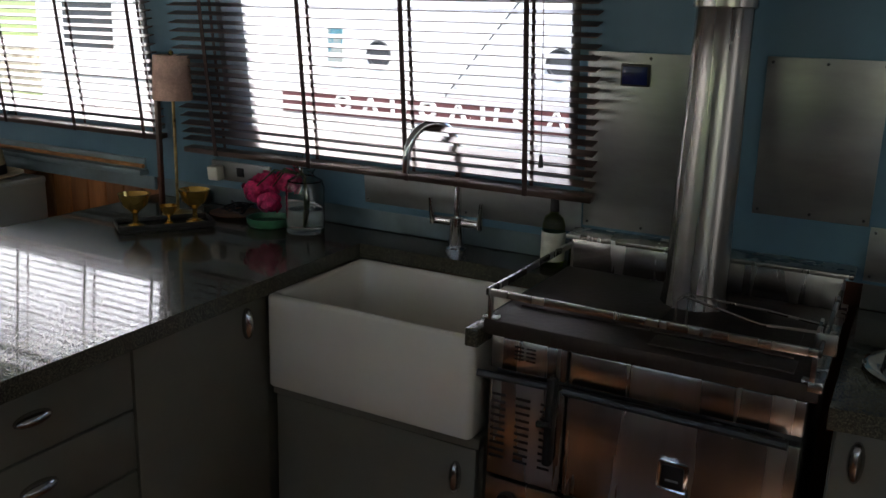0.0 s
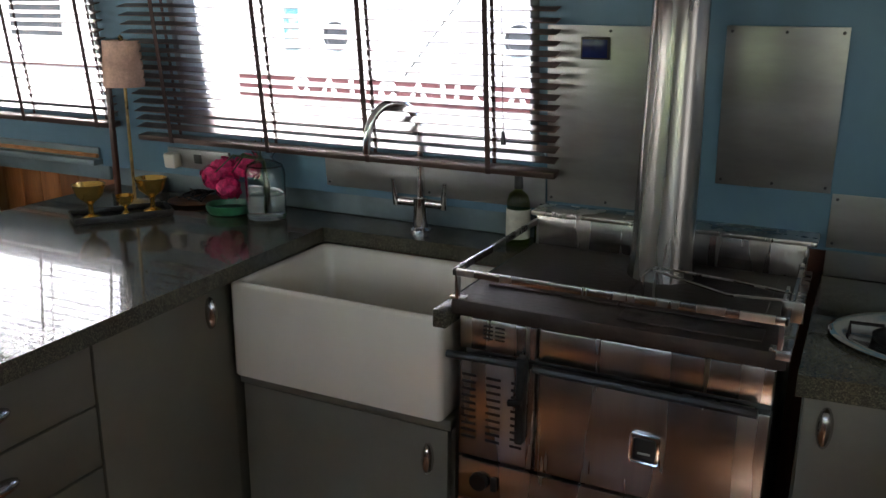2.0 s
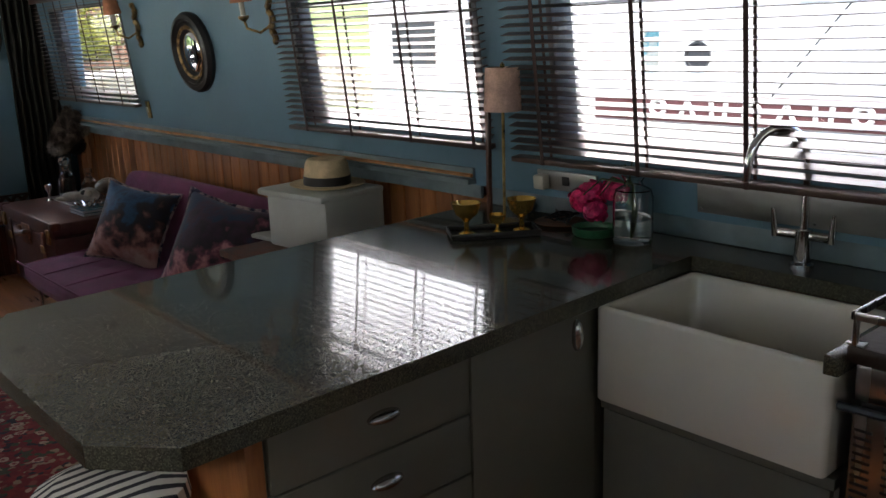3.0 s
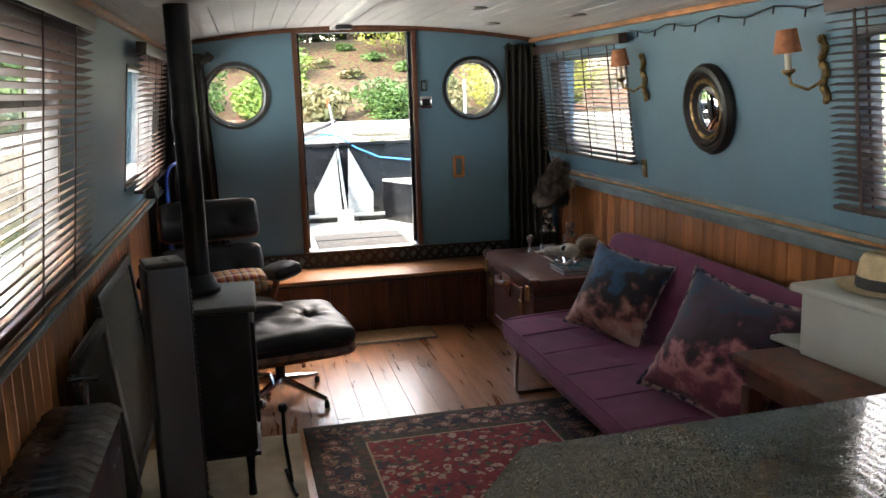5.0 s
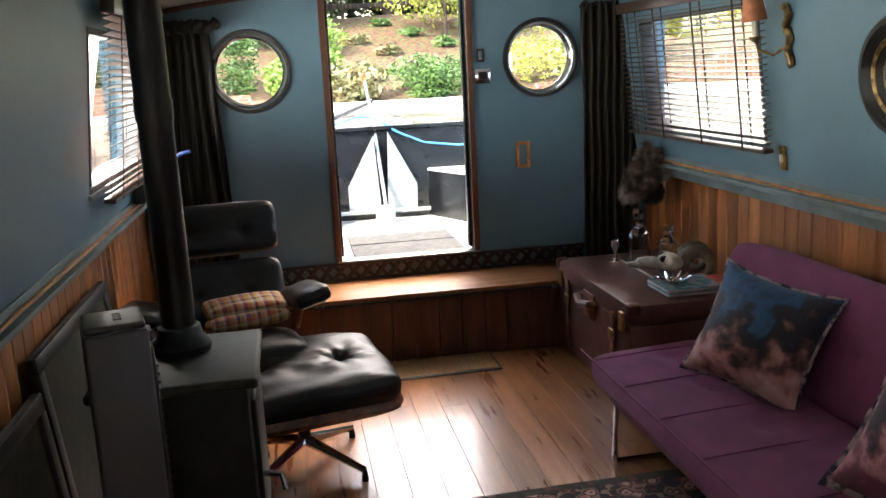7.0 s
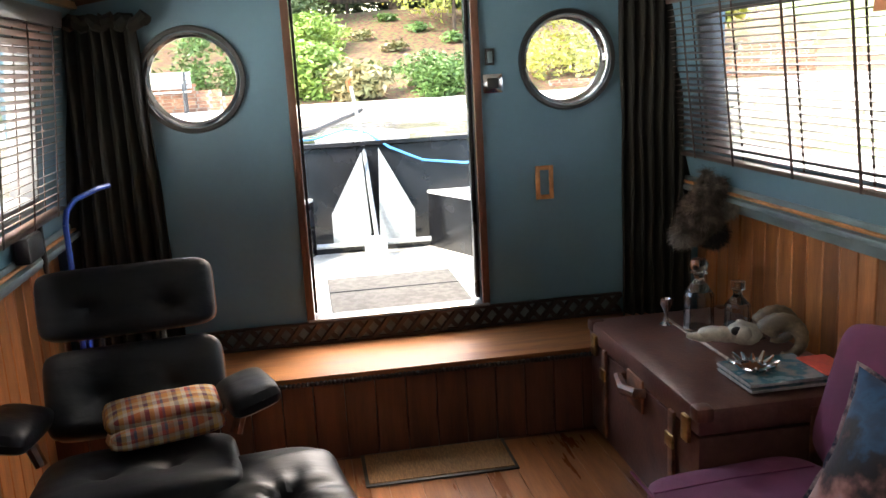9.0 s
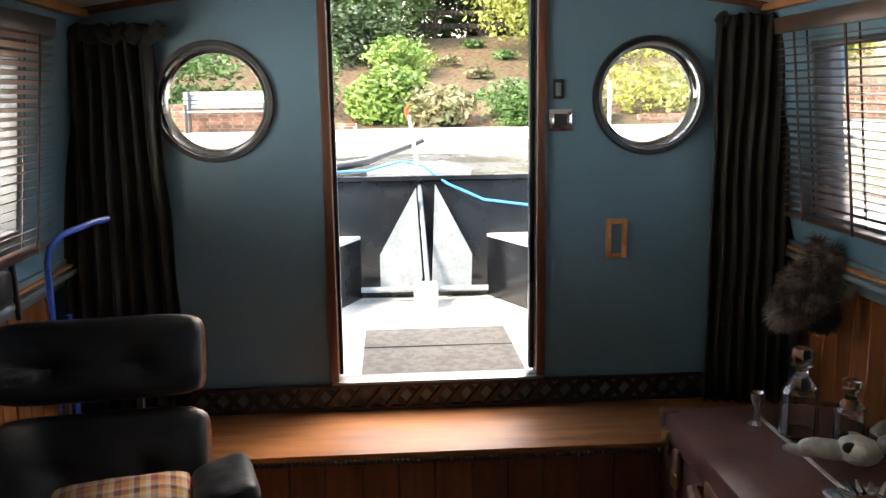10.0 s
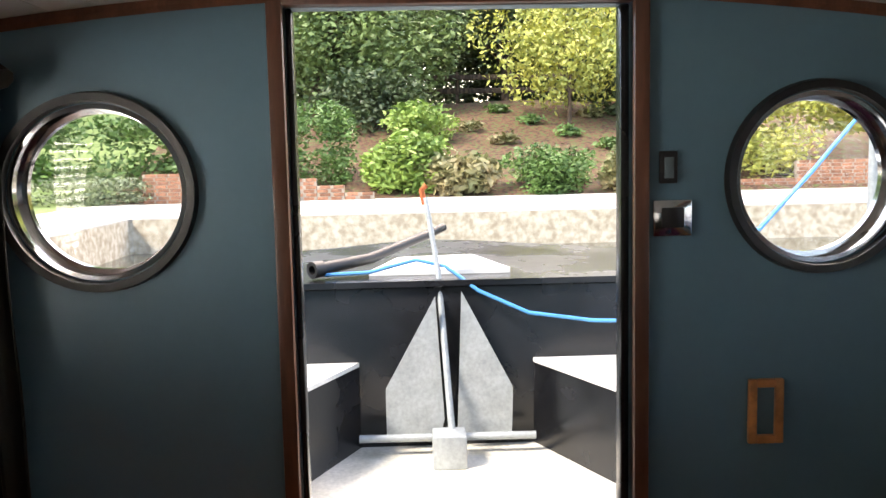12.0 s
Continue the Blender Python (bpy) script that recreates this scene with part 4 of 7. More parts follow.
# ---- the bow of this boat ----
bow = thing("bow_well", (-7.6, 0.8, 0.3), "black steel bow well with pale floor and foredeck", "boat bow", kind="structure")
part("deck_floor", prism(B(), [(END - 0.07, -0.5), (-8.37, -0.1), (-8.37, 1.7), (END - 0.07, 2.1)], 0.42, 0.47), DECKPAINT, bow, "pale painted deck, dirty at the edges", flat=True)
part("bulkhead", box(B(), -8.42, -8.36, -0.2, 1.8, 0.3, 1.135, 0.004), BLACKPAINT, bow)
bm = B()
for (x, y) in ((-8.34, -0.45), (-9.2, -0.18), (-9.8, 0.55), (-9.93, 0.8), (-9.8, 1.05), (-9.2, 1.78), (-8.34, 2.05)):
    bm.verts.new((x, y, 1.14 + (0.02 if x < -9 else 0.0)))
bm.verts.ensure_lookup_table()
f = bm.faces.new(bm.verts)
ex = bmesh.ops.extrude_face_region(bm, geom=[f])
bmesh.ops.translate(bm, verts=[v for v in ex["geom"] if isinstance(v, bmesh.types.BMVert)], vec=(0, 0, 0.025))
part("foredeck", bm, BLACKPAINT, bow, flat=True)
bm = B()
prev = None
outline = [(3.0, -0.85), (END, -0.85), (-8.0, -0.7), (-9.2, -0.18), (-9.93, 0.8), (-9.2, 1.78), (-8.0, 2.3), (END, 2.45), (3.0, 2.45)]
lo = [bm.verts.new((x * 1.0, y, 0.1)) for x, y in outline]
hi = [bm.verts.new((x, y, 0.98 if x > -7 else 1.15)) for x, y in outline]
for i in range(len(outline) - 1):
    bm.faces.new((lo[i], lo[i + 1], hi[i + 1], hi[i]))
hb = part("hull_side", bm, BLACKPAINT, bow, flat=True)
sm = hb.modifiers.new("thick", "SOLIDIFY")
sm.thickness = 0.02
for sgn, name in ((1, "locker"), (-1, "locker")):
    def fy(y):
        return y if sgn > 0 else 1.63 - y
    pts = [(-8.36, fy(0.455)), (-7.0, fy(-0.17)), (-7.0, fy(-0.6)), (-8.36, fy(-0.3))]
    if sgn < 0:
        pts = pts[::-1]
    lk_ = part(name, prism(B(), pts, 0.47, 0.81), BLACKPAINT, bow, "black side locker", flat=True)
    part("lid", prism(B(), [(x, y) for x, y in pts], 0.812, 0.83), WHITEPAINT, lk_, "white painted lid", flat=True)
bm = B()
prism(bm, [(-8.5, 0.5), (-9.0, 0.62), (-9.05, 0.98), (-8.5, 1.1)], 1.166, 1.19)
solid("deck_hatch", bm, WHITEPAINT, "white painted hatch on the foredeck", "hatch", flat=True)

an = thing("anchor", (-8.2, 0.8, 0.47), "galvanised anchor standing upright against the bulkhead", "anchor")
part("fluke", prism(B(), [(0.772, 1.105), (0.563, 0.73), (0.563, 0.54), (0.785, 0.54), (0.80, 0.6)], -0.006, 0.006, m=Matrix.Translation((-8.3, 0, 0)) @ Matrix(((0, 0, 1, 0), (1, 0, 0, 0), (0, 1, 0, 0), (0, 0, 0, 1)))), GALV, an, flat=True)
part("fluke", prism(B(), [(0.878, 1.125), (1.082, 0.725), (1.075, 0.54), (0.852, 0.54)], -0.006, 0.006, m=Matrix.Translation((-8.3, 0, 0)) @ Matrix(((0, 0, 1, 0), (1, 0, 0, 0), (0, 1, 0, 0), (0, 0, 0, 1)))), GALV, an, flat=True)
part("shank", tube(B(), [(-8.16, 0.825, 0.56), (-8.4, 0.79, 1.19), (-8.42, 0.745, 1.5)], [0.014, 0.012, 0.01], 8), GALV, an)
part("stock", tube(B(), [(-8.24, 0.455, 0.545), (-8.24, 1.165, 0.54)], 0.016, 10), GALV, an)
part("crown_plate", box(B(), -8.19, -8.06, 0.745, 0.875, 0.471, 0.6, 0.006, m=None), GALV, an)
part("shackle", tube(B(), [(-8.43, 0.74, 1.47), (-8.43, 0.73, 1.53), (-8.43, 0.75, 1.55)], 0.012, 6), material("rusty shackle", (0.4, 0.1, 0.03), 0.8), an, "rusty orange shackle")

rp = B()
tube(rp, [(-8.45, 0.32, 1.185), (-8.45, 0.5, 1.19), (-8.44, 0.7, 1.24), (-8.4, 0.82, 1.215), (-8.33, 0.95, 1.12), (-8.30, 1.15, 1.03), (-8.25, 1.4, 1.0), (-8.0, 1.8, 1.03)], 0.008, 7)
solid("blue_rope", rp, ROPE, "blue mooring rope sagging from the foredeck", "rope")
solid("blue_mooring_line", tube(B(), [(-8.55, 1.93, 1.17), (-8.97, 2.37, 1.285), (-9.42, 2.85, 1.56), (-10.02, 3.48, 1.95)], 0.012, 7), ROPE, "taut blue mooring line", "rope")
fd = thing("boat_fender", (-8.8, 0.6, 1.165), "black tubular fender lying across the foredeck", "fender")
part("tube_body", tube(B(), [(-8.46, 0.30, 1.21), (-8.62, 0.5, 1.23), (-8.9, 0.75, 1.30), (-9.0, 0.84, 1.33)], [0.028, 0.024, 0.022, 0.02], 10), BLACK, fd)
part("end_ring", lathe(B(), [(0.02, -0.02), (0.036, -0.02), (0.036, 0.03), (0.02, 0.03), (0.02, -0.02)], m=look((-8.45, 0.29, 1.21), (-8.6, 0.45, 1.22)), n=18), BLACK, fd)
solid("mooring_pole", tube(B(), [(-10.05, 3.52, -0.9), (-10.05, 3.52, 2.05)], 0.03, 10), GALV, "grey steel mooring pole standing in the water", "pole")
om = thing("outdoor_doormat", (-7.3, 0.83, 0.47), "grey ribbed rubber doormat on the bow deck", "doormat")
part("mat", box(B(), -7.64, -6.95, 0.49, 1.17, 0.471, 0.484, 0.004), MAT, om)
part("seam", box(B(), -7.33, -7.32, 0.49, 1.17, 0.484, 0.489, 0.002), BLACK, om)


def brick_wall(name, x, y0, steps, label):
    """A low brick wall whose height steps; steps are (length, courses)."""
    t = thing(name, (x, y0, BANK), label, "brick wall")
    core = B()
    me = mesh_of("brick", box(B(), -0.055, 0.055, -0.105, 0.105, -0.031, 0.031, 0.004, 1), BRICK, True)
    y = y0
    for length, courses in steps:
        box(core, x - 0.09, x + 0.045, y + 0.005, y + length - 0.005, BANK - 0.05, BANK + courses * 0.075 - 0.01)
        for c in range(courses):
            n = max(1, int(length / 0.225))
            for k in range(n):
                ob = new("brick", me)
                ob.parent = t
                ob.location = (0, y + 0.1125 + k * length / n + (0.05 if c % 2 else 0) - y0, 0.037 + c * 0.075)
        y += length
    part("mortar", core, MORTAR, t, flat=True)
    return t


brick_wall("brick_wall", -22.35, -4.6, [(2.9, 8), (0.55, 6), (0.55, 4), (0.6, 2)], "red brick wall stepping down beside the path")
brick_wall("brick_wall", -22.9, 6.3, [(2.6, 3), (2.2, 8), (2.0, 12)], "red brick wall stepping up beside the hedge")
bn = thing("park_bench", (-22.0, -2.6, BANK), "pale slatted park bench on the path", "bench")
for k in range(4):
    part("seat_slat", box(B(), -22.15 + 0.1 * k, -22.07 + 0.1 * k, -3.6, -1.75, BANK + 0.42, BANK + 0.45, 0.005), BENCHPAINT, bn)
    part("back_slat", box(B(), -22.22, -22.19, -3.6, -1.75, BANK + 0.5 + 0.09 * k, BANK + 0.575 + 0.09 * k, 0.005), BENCHPAINT, bn)
for yy in (-3.5, -1.9):
    part("leg_frame", box(B(), -22.18, -22.12, yy, yy + 0.05, BANK, BANK + 0.85, 0.006), DARKPLASTIC, bn)
    part("leg_frame", box(B(), -21.82, -21.76, yy, yy + 0.05, BANK, BANK + 0.6, 0.006), DARKPLASTIC, bn)
solid("marker_post", tube(B(), [(-17.9, 4.35, BANK), (-17.9, 4.35, BANK + 0.9)], 0.03, 8), WHITEPAINT, "white marker post at the quay edge", "post")

# ---- living space ----
bs = thing("bench_step", (-6.62, 0.8, 0), "varnished wooden bench step with beaded edge and dark boarded front", "bench step", kind="structure")
part("top", box(B(), -6.835, -6.385, -0.67, 2.2, 0.355, 0.382, 0.005), BENCHWOOD, bs)
bd = B()
for k in range(150):
    yy = -0.6 + 0.0183 * k
    if yy < 2.15:
        lathe(bd, [(0.0, -0.013), (0.009, -0.007), (0.0115, 0), (0.009, 0.007), (0, 0.013)], (-6.382, yy, 0.352), 6)
part("bead_edge", bd, BLACK, bs, "dark beaded edging")
k = 0
yy = -0.66
while yy < 2.1:
    part("board", box(B(), -6.425, -6.405, yy, yy + 0.126, 0.0, 0.352, 0.003, 1), DARKWOOD, bs)
    yy += 0.129
LATTICE = material("near black brown lattice", (0.03, 0.017, 0.014), 0.5, vary=0.2)
lt = thing("lattice_vent", (-6.8, 0.8, 0.385), "dark brown diamond lattice strip over a vent", "lattice", kind="structure")
part("backing", box(B(), -6.836, -6.828, -0.3, 1.87, 0.386, 0.485), TRIM, lt, "grey painted backing")
for zz in (0.384, 0.476):
    part("lattice_rail", box(B(), -6.828, -6.806, -0.3, 1.87, zz, zz + 0.012, 0.002), LATTICE, lt)
for k in range(27):
    y0 = -0.29 + 0.08 * k
    for s in (1, -1):
        y1, y2 = (y0, y0 + 0.075) if s > 0 else (y0 + 0.075, y0)
        part("lattice_slat", tube(B(), [(-6.82 + 0.004 * s, y1, 0.392), (-6.82 + 0.004 * s, y2, 0.48)], 0.0145, 4), LATTICE, lt)

rug = new("rug", mesh_of("rug", box(B(), -RUG_L, RUG_L, -RUG_W, RUG_W, 0.0, 0.009, 0.003, 1), RUG))
rug.matrix_basis = pose(-3.67, 0.92, 0.001, 0, 0, 1.0)
tagged(rug, "red patterned wool rug with dark floral border on planks", "rug")
cm = thing("coir_mat", (-6.26, 0.85, 0), "small brown coir mat with black edge", "doormat")
part("mat", box(B(), -6.385, -6.125, 0.56, 1.15, 0.002, 0.012, 0.003), COIR, cm)
part("border", box(B(), -6.40, -6.108, 0.545, 1.165, 0.0, 0.008, 0.003), BLACK, cm)

# sofa
sf = thing("sofa_bed", (-4.4, 1.7, 0), "plum fabric tufted sofa bed with chrome sled legs", "sofa")
tf = [(-0.78 + 0.39 * i, 0.05) for i in range(5)]
SOFA_X0, SOFA_X1 = -5.355, -3.42
cxs = (SOFA_X0 + SOFA_X1) / 2
lx = SOFA_X1 - SOFA_X0
seat = part("seat", cushion(B(), lx, 0.60, 0.135, pose(cxs, 1.625, 0.285, 3), tf, 40, 7, 0.5, depth=0.35), PURPLE, sf)
part("backrest", cushion(B(), lx, 0.50, 0.13, pose(cxs, 2.015, 0.545, 74), [(a, 0.0) for a, _ in tf], 40, 7, 0.4, seed=3, depth=0.35), PURPLE, sf)
for i in range(6):
    x = SOFA_X0 + 0.16 + i * (lx - 0.32) / 5
    part("piping", tube(B(), [(x, 1.345, 0.338), (x, 1.6, 0.3535), (x, 1.86, 0.357)], 0.003, 5), PURPLE, seat)
part("piping", tube(B(), [(SOFA_X0 + 0.01, 1.335, 0.335), (SOFA_X1 - 0.01, 1.335, 0.335)], 0.005, 6), PURPLE, seat)
for x in (-4.93, -3.78):
    part("leg", tube(B(), [(x, 1.42, 0.24), (x, 1.335, 0.235), (x, 1.325, 0.02), (x, 1.34, 0.008), (x, 1.98, 0.008), (x, 2.0, 0.02), (x, 2.0, 0.28)], 0.011, 8), CHROME, sf)
part("frame_bar", box(B(), SOFA_X0 + 0.1, SOFA_X1 - 0.1, 1.45, 1.95, 0.19, 0.215, 0.004), BLACK, sf)


def scatter(at, rz, lean, mat, label, seed, roll=0, size=1.0):
    m = pose(*at) @ pose(0, 0, 0, 0, 0, rz) @ pose(0, 0, 0, 90 + lean, 0, 0) @ pose(0, 0, 0, 0, 0, roll) @ Matrix.Scale(size, 4)
    t = thing("scatter_cushion", label=label, category="cushion", group="cushions on the sofa", m=pose(*at))
    bm = cushion(B(), 0.52, 0.49, 0.28, m, (), 26, 2.0, 0.0, soft=0.6, pinch=0.12)
    for v in bm.verts:
        v.co += v.co.normalized() * 0.014 * noise.noise(v.co * 9 + Vector((seed, 0, 0)))
    part("cover", bm, mat, t)
    fr = B()
    ring = [(0.26 * sx * (1 - 0.12 * (1 - sy * sy)), 0.245 * sy * (1 - 0.12 * (1 - sx * sx))) for sx, sy in [(-1 + 2 * i / 16, -1) for i in range(16)] + [(1, -1 + 2 * i / 16) for i in range(16)] + [(1 - 2 * i / 16, 1) for i in range(16)] + [(-1, 1 - 2 * i / 16) for i in range(16)]]
    loops = []
    for i, (a, b) in enumerate(ring):
        q = 1 + 0.05 + 0.035 * noise.noise((i * 0.9, seed, 0))
        w = 0.012 * noise.noise((i * 0.7, seed, 4))
        loops.append((fr.verts.new(m @ Vector((a * 0.93, b * 0.93, w * 0.4))), fr.verts.new(m @ Vector((a * q, b * q, w)))))
    for i in range(len(loops)):
        a, b = loops[i], loops[(i + 1) % len(loops)]
        fr.faces.new((a[0], b[0], b[1], a[1]))
    o = part("ruffle", fr, FRAY, t, "pale frayed ruffle edge")
    o.modifiers.new("thick", "SOLIDIFY").thickness = 0.006


scatter((-4.66, 1.775, 0.565), 32, -26, VELVET_A, "blue and pink velvet cushion with frayed edge", 1, -10, 0.9)
scatter((-3.66, 1.77, 0.575), 26, -28, VELVET_B, "plum and pink velvet cushion with frayed edge", 4, -10, 1.07)

# trunk
tk = thing("steamer_trunk", (-5.88, 1.88, 0), "worn brown leather steamer trunk with straps and brass clasps", "trunk")
part("body", box(B(), -6.40, -5.37, 1.57, 2.19, 0.02, 0.405, 0.012), TRUNK, tk)
lid = part("lid", box(B(), -6.405, -5.365, 1.565, 2.195, 0.41, 0.502, 0.014), TRUNK, tk)
for x in (-6.38, -5.39):
    for y in (1.59, 2.17):
        part("corner_cap", box(B(), x - 0.032, x + 0.032, y - 0.032, y + 0.032, 0.455, 0.508, 0.014), DARKWOOD, lid)
for x in (-6.2, -5.55):
    st = part("strap", box(B(), x - 0.02, x + 0.02, 1.553, 1.566, 0.05, 0.43, 0.003), STRAP, tk, "tan leather strap")
    part("buckle", box(B(), x - 0.03, x + 0.03, 1.545, 1.556, 0.3, 0.35, 0.005), BRASS, st, "worn brass buckle")
for x in (-6.32, -5.44):
    part("clasp", box(B(), x - 0.025, x + 0.025, 1.55, 1.568, 0.37, 0.46, 0.006), BRASS, tk, "brass clasp")
part("handle", tube(B(), [(-5.98, 1.562, 0.40), (-5.97, 1.53, 0.40), (-5.88, 1.515, 0.385), (-5.79, 1.53, 0.40), (-5.78, 1.562, 0.40)], [0.018, 0.02, 0.022, 0.02, 0.018], 8), STRAP, tk, "worn tan leather handle")
part("lock_plate", box(B(), -5.95, -5.80, 1.555, 1.568, 0.31, 0.44, 0.006), STRAP, tk)
part("end_strap", box(B(), -5.366, -5.358, 1.95, 1.985, 0.05, 0.47, 0.003), STRAP, tk)
part("stripe", box(B(), -6.3, -5.45, 1.865, 1.88, 0.503, 0.506), BONE, lid, "pale painted stripe")


def decanter(at, h, r, label, ball):
    t = thing("decanter", at, label, "decanter")
    x, y, z = at
    part("bottle", lathe(B(), [(0, 0.002), (r, 0.002), (r * 1.02, h * 0.1), (r * 0.98, h * 0.3), (r, h * 0.5), (r * 0.85, h * 0.55), (r * 0.78, h * 0.54), (r * 0.9, h * 0.48), (r * 0.9, 0.012), (0, 0.012)], at, 12), CUTGLASS, t, flat=True)
    part("neck", lathe(B(), [(r * 0.85, h * 0.55), (r * 0.5, h * 0.64), (r * 0.38, h * 0.68), (r * 0.36, h * 0.76), (r * 0.62, h * 0.79), (0, h * 0.79)], at, 14), CUTGLASS, t)
    part("stopper", lathe(B(), [(0, h * 0.795), (r * 0.35, h * 0.8), (r * 0.6, h * 0.86), (r * 0.65, h * 0.92), (r * 0.45, h * 0.98), (0, h)] if ball else [(0, h * 0.795), (r * 0.55, h * 0.81), (r * 0.6, h * 0.92), (0, h * 0.93)], at, 8 if not ball else 14), CUTGLASS, t)


decanter((-6.12, 1.93, 0.503), 0.30, 0.06, "cut glass decanter with round stopper on trunk", True)
decanter((-6.03, 2.05, 0.503), 0.23, 0.05, "square cut glass decanter on trunk", False)
solid("glass_tumbler", lathe(B(), [(0.0, 0.002), (0.028, 0.002), (0.034, 0.075), (0.031, 0.075), (0.026, 0.01), (0, 0.01)], (-5.95, 2.1, 0.503), 16), CUTGLASS, "small glass tumbler on trunk", "glass")
solid("silver_goblet", lathe(B(), [(0.0, 0.0), (0.028, 0.0), (0.012, 0.012), (0.007, 0.05), (0.012, 0.06), (0.024, 0.085), (0.024, 0.11), (0.02, 0.11), (0.0, 0.075)], (-6.23, 1.84, 0.503), 16), CHROME, "small silver goblet on trunk", "goblet")
sk = B()
mm = pose(-5.83, 1.97, 0.572, 0, 6, 72)
for c, s in (((0, 0, 0.0), (0.068, 0.05, 0.046)), ((-0.085, 0, -0.012), (0.085, 0.034, 0.032)), ((-0.15, 0, -0.03), (0.06, 0.02, 0.018)), ((-0.01, 0.045, 0.01), (0.03, 0.02, 0.03)), ((-0.01, -0.045, 0.01), (0.03, 0.02, 0.03))):
    bmesh.ops.create_icosphere(sk, subdivisions=2, radius=1, matrix=mm @ Matrix.Translation(c) @ Matrix.Diagonal((*s, 1)))
skull = solid("ram_skull", sk, BONE, "bleached ram skull resting on trunk", "skull", at=(-5.83, 1.93, 0.503))
# solid black blobs put in the shade of the eye hollows
for s in (1, -1):
    so_ = B()
    bmesh.ops.create_icosphere(so_, subdivisions=2, radius=1, matrix=mm @ Matrix.Translation((-0.035, s * 0.042, 0.018)) @ Matrix.Diagonal((0.022, 0.014, 0.018, 1)))
    part("socket_shade", so_, BLACK, skull, "black blob standing in for the shaded eye hollow")
for s in (1, -1):
    hn = B()
    pts, rs = [], []
    for i in range(30):
        a = 0.3 + 4.6 * i / 29
        r = 0.066 - 0.016 * i / 29
        pts.append(mm @ Vector((0.06 + 0.07 - r * math.cos(a), s * (0.04 + 0.055 * i / 29), 0.02 + r * math.sin(a) - 0.01)))
        rs.append((0.04 - 0.028 * i / 29) * (1 + 0.09 * (i % 2)))
    tube(hn, pts, rs, 10)
    solid("ram_horn", hn, HORN, "curled ridged ram horn on the skull", "horn", group="ram horns")
for i, (w, mt, nm) in enumerate(((0.0, PAPER, "white"), (0.008, COVER, "blue"), (-0.006, PAPER, "white"), (0.004, COVER, "blue green"))):
    mg = thing("magazine", (-5.55, 1.93, 0.506 + 0.009 * i), "%s magazine in a stack on trunk" % nm, "magazine", "magazines on the trunk")
    part("page_block", box(B(), -5.66 + w, -5.43 + w, 1.78, 2.06, 0.5065 + 0.009 * i, 0.512 + 0.009 * i, 0.001, 1), PAPER, mg)
    part("cover", box(B(), -5.662 + w, -5.428 + w, 1.778, 2.062, 0.5125 + 0.009 * i, 0.5145 + 0.009 * i), mt, mg)
solid("red_leaflet", box(B(), -5.6, -5.42, 2.04, 2.15, 0.544, 0.548), REDCOVER, "red leaflet on the magazines", "leaflet")
db = B()
for i in range(14):
    a = i * 0.45
    tube(db, [(-5.56 + 0.05 * math.cos(a), 1.86 + 0.05 * math.sin(a), 0.548), (-5.56 + 0.085 * math.cos(a), 1.86 + 0.085 * math.sin(a), 0.566 + 0.006 * (i % 3))], [0.012, 0.004], 6)
lathe(db, [(0, 0.001), (0.05, 0.002), (0.055, 0.008), (0.0, 0.006)], (-5.56, 1.86, 0.544), 16)
solid("metal_leaf_dish", db, CHROME, "crumpled silver leaf dish on the magazines", "dish")

